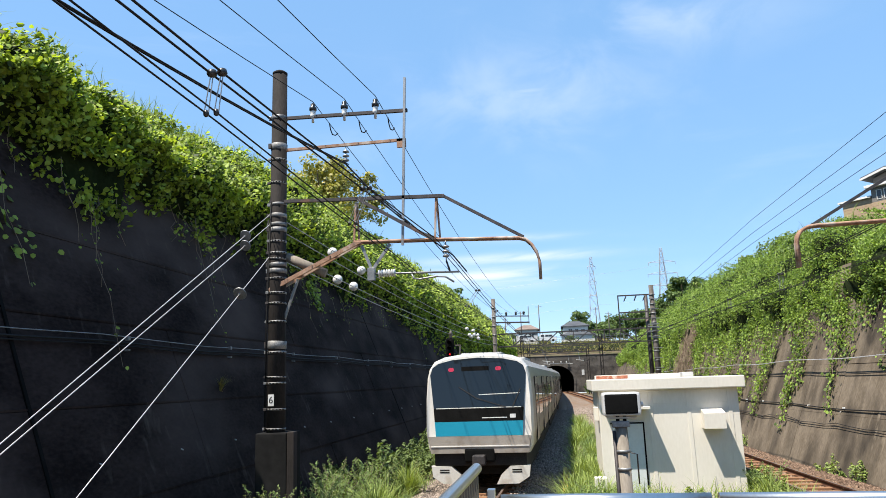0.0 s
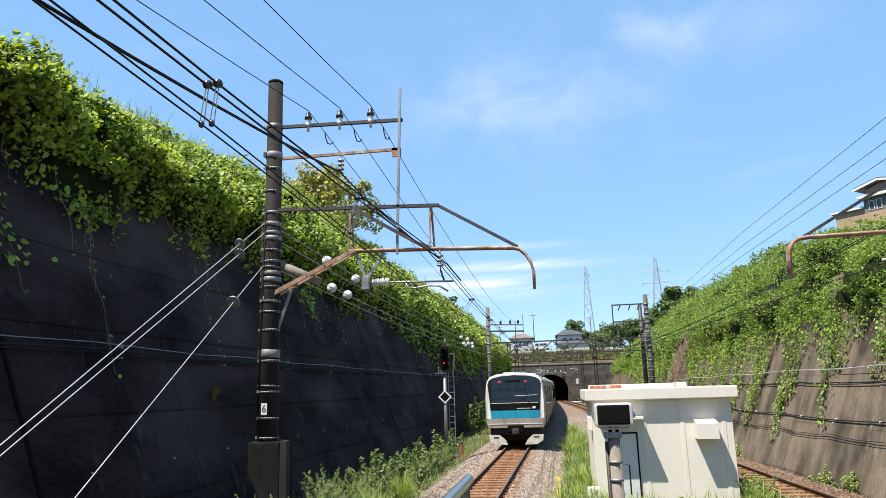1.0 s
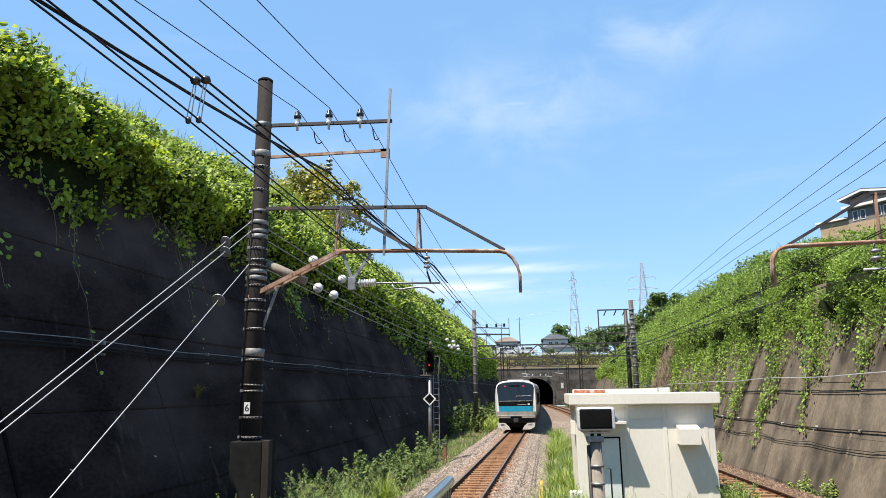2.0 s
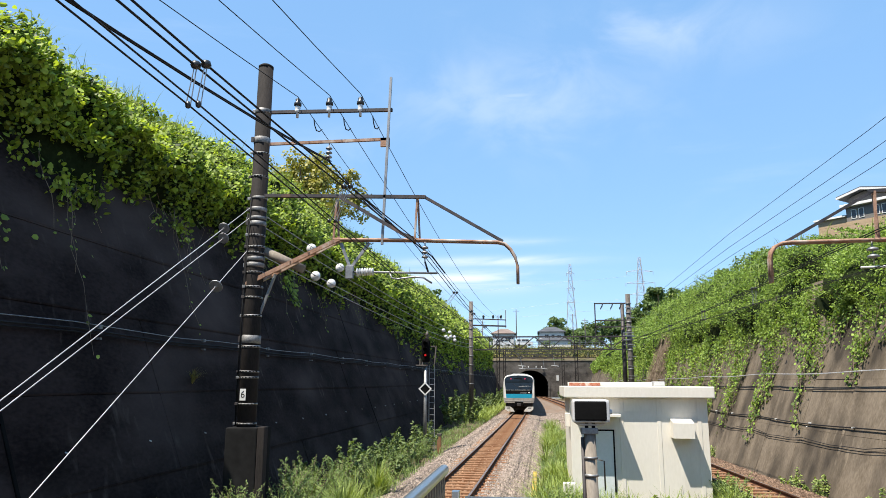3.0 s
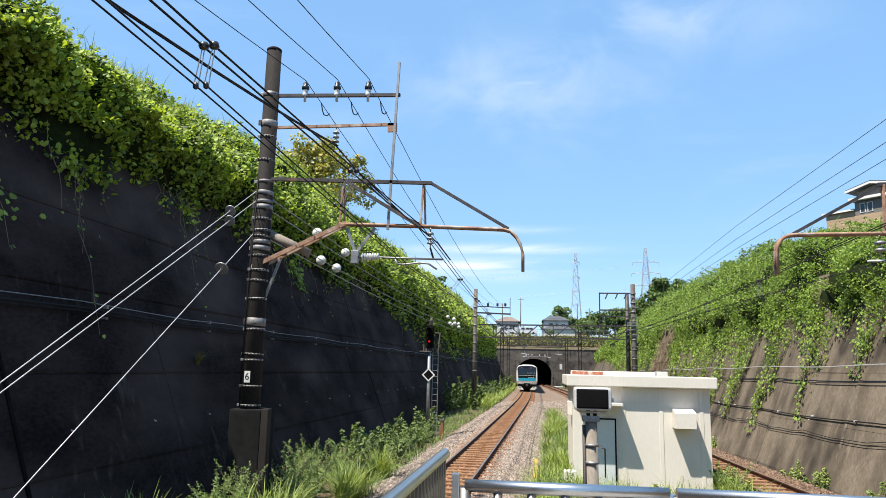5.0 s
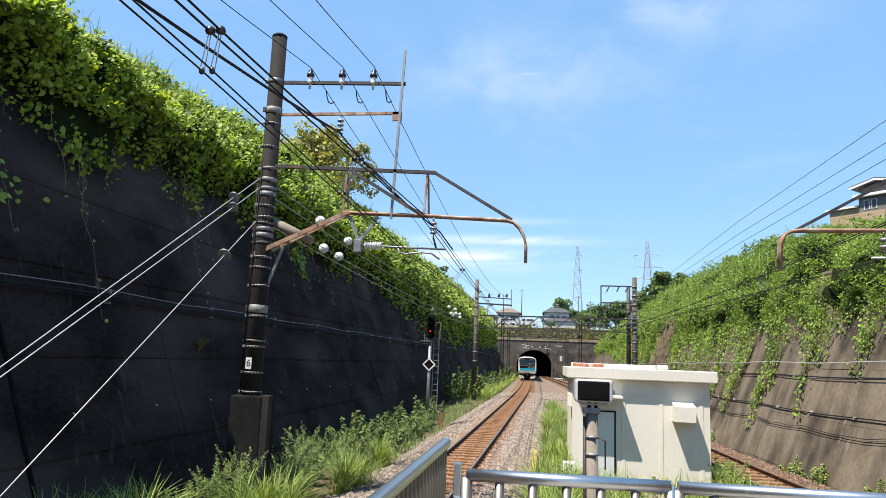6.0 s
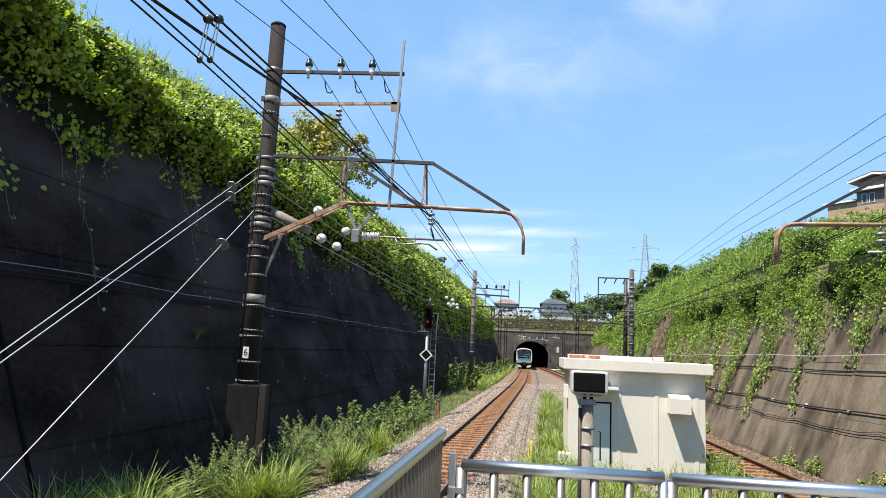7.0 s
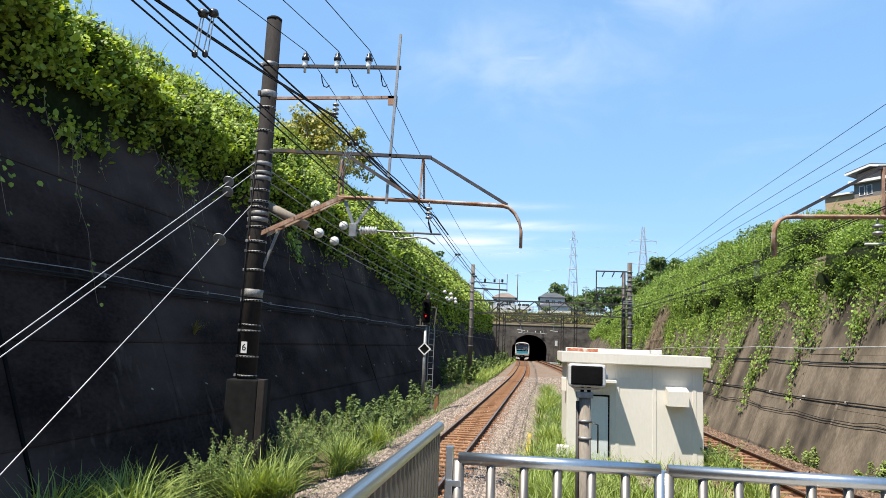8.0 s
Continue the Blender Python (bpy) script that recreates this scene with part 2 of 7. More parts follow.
M = {
    # left wall: sooty concrete with its shade darkened into the base colour
    "wall_dark": surface("shade_toned_sooty_concrete", (0.0084, 0.0062, 0.0061), (0.034, 0.0245, 0.0226), 0.9, 0, 0.9, 14, 0.6, (0.070, 0.053, 0.048), 0.32, (0.47, 0.70), stretch=(1, 0.6, 1.2), streaks=(0.12, 0.10, 0.086)),
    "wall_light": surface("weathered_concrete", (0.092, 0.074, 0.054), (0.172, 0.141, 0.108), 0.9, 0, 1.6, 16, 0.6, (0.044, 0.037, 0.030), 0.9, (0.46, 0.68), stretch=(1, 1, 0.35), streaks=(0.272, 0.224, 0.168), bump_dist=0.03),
    "portal": surface("portal_concrete", (0.068, 0.061, 0.054), (0.132, 0.120, 0.110), 0.9, 0, 0.6, 6, 0.3, (0.040, 0.036, 0.034), 0.5, (0.5, 0.7), stretch=(1, 1, 1.3)),
    "bore": surface("dark_lining_and_shaded_base", (0.010, 0.010, 0.010), (0.02, 0.02, 0.02), 0.95, 0, 0.5, 6, 0.2),
    "soil": surface("soil", (0.07, 0.055, 0.035), (0.14, 0.11, 0.07), 0.95, 0, 0.4, 8, 0.6, (0.05, 0.07, 0.02), 0.3, (0.5, 0.7), bump_dist=0.05),
    # near-black green: overgrown land, and the shade painted behind the vine leaves
    "under": surface("undergrowth_and_leaf_shade", (0.006, 0.010, 0.003), (0.018, 0.026, 0.008), 0.95, 0, 0.8, 9, 0.8, bump_dist=0.1),
    "ballast": surface("ballast_bed", (0.120, 0.090, 0.070), (0.216, 0.170, 0.138), 0.95, 0, 3, 26, 1.0, (0.168, 0.096, 0.056), 0.5, (0.5, 0.75), bump_dist=0.05),
    "rust_bed": surface("rusty_ballast", (0.084, 0.042, 0.024), (0.184, 0.102, 0.058), 0.95, 0, 3, 26, 1.0, bump_dist=0.05),
    "stone": surface("crushed_stone", (0.136, 0.110, 0.093), (0.272, 0.224, 0.192), 0.9, 0, 4, 30, 0.4, spread=0.5),
    "stone_rust": surface("rusty_stone", (0.136, 0.076, 0.046), (0.288, 0.176, 0.112), 0.9, 0, 4, 30, 0.4, spread=0.4),
    "stone_dark": surface("brown_stone", (0.080, 0.052, 0.037), (0.192, 0.132, 0.096), 0.9, 0, 4, 30, 0.4, spread=0.45),
    "sleeper": surface("sleeper_concrete", (0.184, 0.100, 0.056), (0.296, 0.180, 0.108), 0.9, 0, 4, 30, 0.4, (0.160, 0.072, 0.036), 2, (0.42, 0.68)),
    "rail": surface("rusty_rail", (0.045, 0.022, 0.014), (0.11, 0.05, 0.028), 0.75, 0.3, 3, 40, 0.3),
    "rail_top": surface("worn_rail_head", (0.20, 0.14, 0.11), (0.36, 0.29, 0.25), 0.45, 0.8, 3, 60, 0.1),
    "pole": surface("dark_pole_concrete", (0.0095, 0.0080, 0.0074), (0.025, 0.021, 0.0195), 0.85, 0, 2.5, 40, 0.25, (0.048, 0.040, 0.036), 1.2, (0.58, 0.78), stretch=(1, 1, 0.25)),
    "post_worn": surface("weathered_post_concrete", (0.152, 0.132, 0.108), (0.264, 0.232, 0.196), 0.85, 0, 2.5, 40, 0.3, (0.096, 0.072, 0.052), 2.5, (0.52, 0.7), stretch=(1, 1, 0.3)),
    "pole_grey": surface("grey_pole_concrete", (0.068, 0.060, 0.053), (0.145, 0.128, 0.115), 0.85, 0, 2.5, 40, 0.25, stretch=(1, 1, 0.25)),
    "galv": surface("galvanised_steel", (0.170, 0.174, 0.178), (0.306, 0.310, 0.315), 0.5, 0.6, 4, 40, 0.1),
    "band_steel": surface("dull_band_steel", (0.10, 0.10, 0.10), (0.30, 0.295, 0.29), 0.6, 0.5, 6, 40, 0.1),
    "rust": surface("rusty_steel", (0.20, 0.108, 0.070), (0.40, 0.255, 0.18), 0.8, 0.2, 5, 30, 0.3, (0.44, 0.39, 0.34), 3.0, (0.50, 0.66)),
    "dark_steel": surface("dark_steel", (0.035, 0.033, 0.035), (0.08, 0.07, 0.068), 0.6, 0.5, 3, 30, 0.2, (0.2, 0.1, 0.06), 2.0, (0.62, 0.75)),
    "wire": surface("weathered_wire", (0.008, 0.008, 0.009), (0.02, 0.02, 0.021), 0.75, 0.1, 3, 30, 0.0),
    "wire_pale": surface("bright_guy_wire", (0.42, 0.42, 0.43), (0.60, 0.60, 0.62), 0.5, 0.4, 5, 40, 0.0),
    "porcelain": surface("white_porcelain", (0.496, 0.496, 0.480), (0.640, 0.640, 0.624), 0.25, 0, 6, 50, 0.0),
    "black_ins": surface("dark_insulator", (0.012, 0.012, 0.013), (0.03, 0.03, 0.03), 0.35, 0, 6, 50, 0.0),
    "hut": surface("white_hut_panel", (0.605, 0.570, 0.500), (0.675, 0.640, 0.575), 0.55, 0, 0.8, 20, 0.05, (0.48, 0.44, 0.38), 0.9, (0.58, 0.85), stretch=(1, 1, 0.3)),
    "hut_door": surface("grey_hut_door", (0.52, 0.56, 0.57), (0.60, 0.63, 0.64), 0.5, 0, 0.8, 20, 0.05),
    "roof_rust": surface("rusted_roof_edge", (0.240, 0.068, 0.040), (0.440, 0.192, 0.120), 0.85, 0, 6, 30, 0.3, (0.528, 0.464, 0.400), 3.5, (0.5, 0.62)),
    "stainless": surface("brushed_stainless", (0.50, 0.495, 0.49), (0.60, 0.595, 0.59), 0.3, 1.0, 3, 60, 0.04, stretch=(1, 0.2, 1)),
    # baluster steel: duller finish, base colour darkened to stand for shade
    "hairline_shaded": surface("shaded_hairline_steel", (0.15, 0.14, 0.13), (0.22, 0.205, 0.19), 0.5, 0.85, 3, 60, 0.04, stretch=(1, 1, 0.2)),
    "black": surface("black_plastic", (0.004, 0.004, 0.004), (0.008, 0.008, 0.008), 0.9, 0, 3, 30, 0.05),
    "grey_box": surface("pale_grey_metal", (0.440, 0.440, 0.432), (0.528, 0.528, 0.520), 0.5, 0.1, 4, 40, 0.05),
    "yellow": surface("faded_yellow_paint", (0.340, 0.230, 0.034), (0.468, 0.323, 0.060), 0.7, 0, 3, 30, 0.2, (0.212, 0.170, 0.102), 4, (0.45, 0.62)),
    "platform": surface("platform_concrete", (0.224, 0.216, 0.200), (0.304, 0.296, 0.280), 0.9, 0, 1, 30, 0.2),
    "kudzu": leafy("kudzu_leaves", (0.022, 0.043, 0.011), (0.36, 0.47, 0.075), (0.62, 0.69, 0.22), 0.38, (1.6, 1.55, 0.5), 0.2),
    "kudzu_sunny": leafy("sunlit_vine_leaves", (0.028, 0.056, 0.014), (0.28, 0.40, 0.075), (0.52, 0.57, 0.24), 0.34, (1.5, 1.5, 0.6), 0.14),
    "bush": leafy("shrub_leaves", (0.028, 0.052, 0.016), (0.16, 0.22, 0.07), (0.30, 0.33, 0.17), deep_share=0.12),
    "feather": leafy("weed_leaves", (0.05, 0.085, 0.025), (0.20, 0.28, 0.09), (0.30, 0.34, 0.14)),
    "grass": leafy("grass_blades", (0.085, 0.13, 0.025), (0.29, 0.36, 0.10), (0.46, 0.41, 0.20), deep_share=0.1),
    "straw": leafy("dry_bank_grass", (0.096, 0.084, 0.028), (0.272, 0.240, 0.088), (0.400, 0.344, 0.176)),
    "tree": leafy("tree_leaves", (0.030, 0.055, 0.016), (0.12, 0.18, 0.05), (0.17, 0.21, 0.06), 0.25),
    "dry_tree": leafy("yellowing_leaves", (0.12, 0.13, 0.03), (0.34, 0.31, 0.08), (0.42, 0.27, 0.10)),
    "bark": surface("bark", (0.06, 0.045, 0.03), (0.13, 0.10, 0.07), 0.95, 0, 3, 30, 0.6),
    "vine_stem": surface("dry_vine_stem", (0.13, 0.10, 0.07), (0.28, 0.22, 0.16), 0.95, 0, 3, 30, 0.2),
    "house_wall": surface("cream_render", (0.560, 0.544, 0.512), (0.640, 0.624, 0.592), 0.85, 0, 0.5, 8, 0.1),
    "house_tan": surface("tan_siding", (0.304, 0.216, 0.136), (0.368, 0.272, 0.176), 0.85, 0, 0.5, 8, 0.1),
    "house_grey": surface("grey_siding", (0.128, 0.120, 0.110), (0.176, 0.160, 0.150), 0.85, 0, 0.5, 8, 0.1),
    "roof_grey": surface("slate_grey_roof", (0.05, 0.054, 0.062), (0.09, 0.095, 0.105), 0.8, 0, 0.6, 10, 0.2),
    "roof_brown": surface("brown_roof", (0.14, 0.105, 0.09), (0.21, 0.165, 0.14), 0.8, 0, 0.6, 10, 0.2),
    "tower": surface("pylon_steel", (0.306, 0.323, 0.348), (0.383, 0.399, 0.425), 0.6, 0.3, 0.5, 5, 0.0),
    "window_dark": surface("dark_window_glass", (0.02, 0.022, 0.026), (0.035, 0.038, 0.042), 0.08, 0, 2, 20, 0.0),
    "white_car": surface("white_car_paint", (0.576, 0.576, 0.576), (0.640, 0.640, 0.640), 0.3, 0, 2, 20, 0.0),
    "face": surface("train_front_white", (0.496, 0.480, 0.452), (0.560, 0.544, 0.516), 0.4, 0.0, 1, 30, 0.0, (0.400, 0.384, 0.352), 1.5, (0.55, 0.8)),
    "steel_body": surface("train_stainless", (0.306, 0.285, 0.255), (0.391, 0.365, 0.332), 0.45, 0.6, 1, 60, 0.03, stretch=(1, 0.1, 1)),
    "champagne": surface("train_lower_steel", (0.320, 0.284, 0.248), (0.416, 0.376, 0.332), 0.42, 0.35, 1, 60, 0.03, (0.240, 0.200, 0.160), 3, (0.5, 0.75)),
    "teal": surface("turquoise_band", (0.0026, 0.183, 0.285), (0.0051, 0.217, 0.327), 0.4, 0, 1, 30, 0.0),
    "skirt": surface("skirt_grey", (0.480, 0.468, 0.432), (0.560, 0.544, 0.504), 0.55, 0, 1.5, 30, 0.05, (0.336, 0.288, 0.224), 3, (0.55, 0.75)),
    "under_train": surface("underframe", (0.015, 0.014, 0.013), (0.035, 0.032, 0.03), 0.8, 0, 2, 30, 0.1),
    "train_roof": surface("train_roof_grey", (0.289, 0.289, 0.289), (0.374, 0.374, 0.365), 0.7, 0, 1, 30, 0.05),
}


def glassy(name, colour, rough=0.03):
    m = bpy.data.materials.new(name)
    m.use_nodes = True
    p = m.node_tree.nodes["Principled BSDF"]
    p.inputs["Base Color"].default_value, p.inputs["Roughness"].default_value = (*colour, 1), rough
    p.inputs["Specular IOR Level"].default_value = 0.45
    return m


def lit(name, colour, strength):
    m = bpy.data.materials.new(name)
    m.use_nodes = True
    p = m.node_tree.nodes["Principled BSDF"]
    p.inputs["Base Color"].default_value = (*colour, 1)
    p.inputs["Emission Color"].default_value, p.inputs["Emission Strength"].default_value = (*colour, 1), strength
    return m


M["windscreen"] = glassy("tinted_windscreen", (0.010, 0.014, 0.018))
M["side_glass"] = glassy("tinted_side_window", (0.02, 0.024, 0.026))
M["tail_lamp"] = lit("red_tail_lamp", (0.35, 0.012, 0.045), 0.12)
M["signal_red"] = lit("red_signal_lens", (0.8, 0.02, 0.02), 0.4)


# ---- mesh helpers ----
def part(name, bm, material, parent=None, label=""):
    me = bpy.data.meshes.new(name)
    bm.to_mesh(me)
    bm.free()
    me.materials.append(M[material])
    ob = new(name, me)
    if parent:
        ob.parent = parent
    if label:
        ob["label"] = label
    return ob


def thing(name, label, category, group="", m=None):
    ob = new(name)
    ob.empty_display_size = 0.2
    if m is not None:
        ob.matrix_basis = m
    return tagged(ob, label, category, group)


def add_box(bm, x0, x1, y0, y1, z0, z1, bevel=0.0, m=None):
    r = bmesh.ops.create_cube(bm, size=1)["verts"]
    t = Matrix.Translation(((x0 + x1) / 2, (y0 + y1) / 2, (z0 + z1) / 2)) @ Matrix.Diagonal((x1 - x0, y1 - y0, z1 - z0, 1))
    bmesh.ops.transform(bm, matrix=(m @ t) if m is not None else t, verts=r)
    if bevel:
        es = list({e for v in r for e in v.link_edges})
        bmesh.ops.bevel(bm, geom=es, offset=bevel, segments=2, affect="EDGES", profile=0.6)
    return r


def box(x0, x1, y0, y1, z0, z1, bevel=0.0):
    bm = bmesh.new()
    add_box(bm, x0, x1, y0, y1, z0, z1, bevel)
    return bm


def add_tube(bm, points, r0, r1=None, sides=8, caps=True):
    """A round bar through the points, tapering from r0 to r1."""
    pts = [Vector(p) for p in points]
    r1 = r0 if r1 is None else r1
    rings = []
    for i, p in enumerate(pts):
        d = (pts[min(i + 1, len(pts) - 1)] - pts[max(i - 1, 0)]).normalized()
        a = d.cross(Vector((0, 0, 1)) if abs(d.z) < 0.95 else Vector((0, 1, 0))).normalized()
        b = d.cross(a)
        r = r0 + (r1 - r0) * i / (len(pts) - 1)
        rings.append([bm.verts.new(p + r * (math.cos(k * math.tau / sides) * a + math.sin(k * math.tau / sides) * b)) for k in range(sides)])
    for u, v in zip(rings, rings[1:]):
        for k in range(sides):
            f = bm.faces.new((u[k], u[(k + 1) % sides], v[(k + 1) % sides], v[k]))
            f.smooth = sides > 5
    if caps:
        bm.faces.new(rings[0][::-1])
        bm.faces.new(rings[-1])
    return bm


def tube(points, r0, r1=None, sides=8):
    return add_tube(bmesh.new(), points, r0, r1, sides)


def bar(p, q, w, h):
    """A straight flat or square bar from p to q; h is its upright side."""
    p, q = Vector(p), Vector(q)
    d = q - p
    x = d.normalized()
    up = Vector((0, 0, 1)) if abs(x.z) < 0.95 else Vector((0, 1, 0))
    y = up.cross(x).normalized()
    z = x.cross(y)
    m = Matrix((x, y, z)).transposed().to_4x4()
    m.translation = (p + q) / 2
    bm = bmesh.new()
    add_box(bm, -d.length / 2, d.length / 2, -w / 2, w / 2, -h / 2, h / 2, 0, m)
    return bm


def add_lathe(bm, profile, sides=16, m=None):
    """A turned shape: (radius, height) up the z axis."""
    rings = []
    for r, z in profile:
        rings.append([bm.verts.new((r * math.cos(k * math.tau / sides), r * math.sin(k * math.tau / sides), z)) for k in range(sides)])
    for u, v in zip(rings, rings[1:]):
        for k in range(sides):
            f = bm.faces.new((u[k], u[(k + 1) % sides], v[(k + 1) % sides], v[k]))
            f.smooth = True
    bm.faces.new(rings[0][::-1])
    bm.faces.new(rings[-1])
    if m is not None:
        bmesh.ops.transform(bm, matrix=m, verts=[v for ring in rings for v in ring])
    return bm


def lathe(profile, sides=16, m=None):
    return add_lathe(bmesh.new(), profile, sides, m)


def along(d):
    """A turn that lays the z axis along d."""
    return Vector(d).to_track_quat("Z", "Y").to_matrix().to_4x4()


def sheet(name, rows, material, label="", category="", kind="structure", smooth=True):
    """A surface through rows of points."""
    h, w = len(rows), len(rows[0])
    verts = [tuple(p) for r in rows for p in r]
    faces = [(i * w + j, i * w + j + 1, (i + 1) * w + j + 1, (i + 1) * w + j) for i in range(h - 1) for j in range(w - 1)]
    me = bpy.data.meshes.new(name)
    me.from_pydata(verts, [], faces)
    me.materials.append(M[material])
    if smooth:
        me.polygons.foreach_set("use_smooth", [True] * len(faces))
    ob = new(name, me)
    return tagged(ob, label, category, kind=kind)


def fbm(x, y, s, seed=0.0):
    return noise.fractal(Vector((x / s, y / s, seed)), 1.0, 2.0, 4)


# ---- the lie of the land ----
def rise(y):
    """Height of the rail tops: level at the station, then a slight climb."""
    return 0.0035 * max(0.0, y - 20)


TRACK_Y = (-40, 0, 20, 40, 60, 75, 93, 113, 132, 148, 170, 330)
LEFT_X = (-3.9, -2.75, -2.3, -1.98, -1.66, -1.52, -1.58, -1.8, -2.1, -2.45, -3.0, -7.5)
RIGHT_X = (12.5, 7.6, 6.0, 5.2, 4.85, 4.6, 4.1, 3.2, 2.1, 1.2, 0.3, -4.2)


def smooth_interp(y, xs):
    """Values between the stations, rounded off at them."""
    return sum(w * float(np.interp(y + d, TRACK_Y, xs)) for d, w in ((-9, 0.15), (-4, 0.2), (0, 0.3), (4, 0.2), (9, 0.15)))


def left_x(y):
    return smooth_interp(y, LEFT_X)


def right_x(y):
    return smooth_interp(y, RIGHT_X)


BATTER = 0.39


def wall_left(y, z):
    return float(np.interp(y, (-40, 0, 60, 145), (-7.6, -7.2, -7.0, -6.6))) - BATTER * z


def wall_right(y, z):
    return float(np.interp(y, (-40, 0, 14, 19, 22, 27, 33, 60, 110, 150), (16, 11.0, 9.4, 8.75, 8.35, 7.95, 7.8, 7.7, 8.2, 10.2))) + BATTER * z


PORTAL_Y = 149.0

# ---- ground, tracks, walls, tunnel ----
def build_ground():
    ys = [-40, -20, -5, 0, 5, 10, 15, 20, 30, 40, 55, 70, 90, 110, 130, 149.3]
    rows = []
    for y in ys:
        a, b = wall_left(y, 0) - 0.3, wall_right(y, 0) + 0.3
        rows.append([(a + (b - a) * k / 24, y, rise(y) - 0.42 + 0.06 * fbm(a + (b - a) * k / 24, y, 3)) for k in range(25)])
    sheet("ground", rows, "soil", "bare brown earth between the retaining walls", "ground")


def build_far_ground():
    """The land above the cutting: one sheet with the cutting left open, out to the horizon."""
    rows = []
    for y in (PORTAL_Y + 6, 170, 185, 200, 230, 270, 330, 420, 560, 800, 1300, 2500, 4500):
        rows.append([(x * (1 + max(0, y - 300) / 300), y, float(np.interp(y, (151, 176, 190, 4500), (8.55, 12.3, 12.3, 30))) + (0.4 * fbm(x, y, 30) if y > 200 else 0)) for x in (-220, -120, -70, -45, -30, -20, -10, 0, 10, 20, 30, 45, 70, 120, 220)])
    sheet("ground_beyond", rows, "under", "overgrown land above the tunnel", "ground")


def strip(f, y0, y1, step, profile, name, material, label, category, kind="structure"):
    """A band along a track: profile gives (offset, height) across it."""
    rows, y = [], y0
    while y <= y1 + 0.01:
        rows.append([(f(y) + o, y, rise(y) + z + (0.025 * fbm(f(y) + o, y, 0.6, 3.0))) for o, z in profile])
        y += step
    return sheet(name, rows, material, label, category, kind)


def build_track(f, name, y0, y1):
    strip(f, y0, y1, 1.0, [(-2.3, -0.40), (-1.75, -0.25), (-1.3, -0.19), (-1.0, -0.19), (-0.95, -0.23), (0.95, -0.23), (1.0, -0.19), (1.3, -0.19), (1.75, -0.25), (2.3, -0.40)],
          name + "_ballast", "ballast", "grey crushed-stone ballast shoulder stained with rust", "ballast bed")
    strip(f, y0, y1, 1.0, [(-1.12, -0.165), (-0.9, -0.178), (0.9, -0.178), (1.12, -0.165)], name + "_rusty_bed", "rust_bed", "rust-brown ballast between the sleepers", "ballast bed")
    prof = [(-0.062, -0.15), (0.062, -0.15), (0.062, -0.138), (0.012, -0.12), (0.010, -0.045), (0.033, -0.036), (0.033, -0.004), (0.028, 0.0), (-0.028, 0.0), (-0.033, -0.004), (-0.033, -0.036), (-0.010, -0.045), (-0.012, -0.12), (-0.062, -0.138), (-0.062, -0.15)]
    top = thing("railway_track", "rust-brown steel rails on weathered sleepers in crushed stone", "railway track", "tracks")
    top["kind"] = "structure"
    for side in (-0.566, 0.566):
        verts, faces, w = [], [], len(prof)
        ys = np.arange(y0, y1 + 0.1, 2.0)
        for y in ys:
            verts += [(f(y) + side + o, float(y), rise(y) + z) for o, z in prof]
        for i in range(len(ys) - 1):
            faces += [(i * w + j, (i + 1) * w + j, (i + 1) * w + j + 1, i * w + j + 1) for j in range(w - 1)]
        me = bpy.data.meshes.new("rail")
        me.from_pydata(verts, [], faces)
        me.materials.append(M["rail"])
        me.materials.append(M["rail_top"])
        for k, p in enumerate(me.polygons):
            p.material_index = 1 if k % (w - 1) == 7 else 0
        r = new("rail", me)
        r.parent = top
    return top


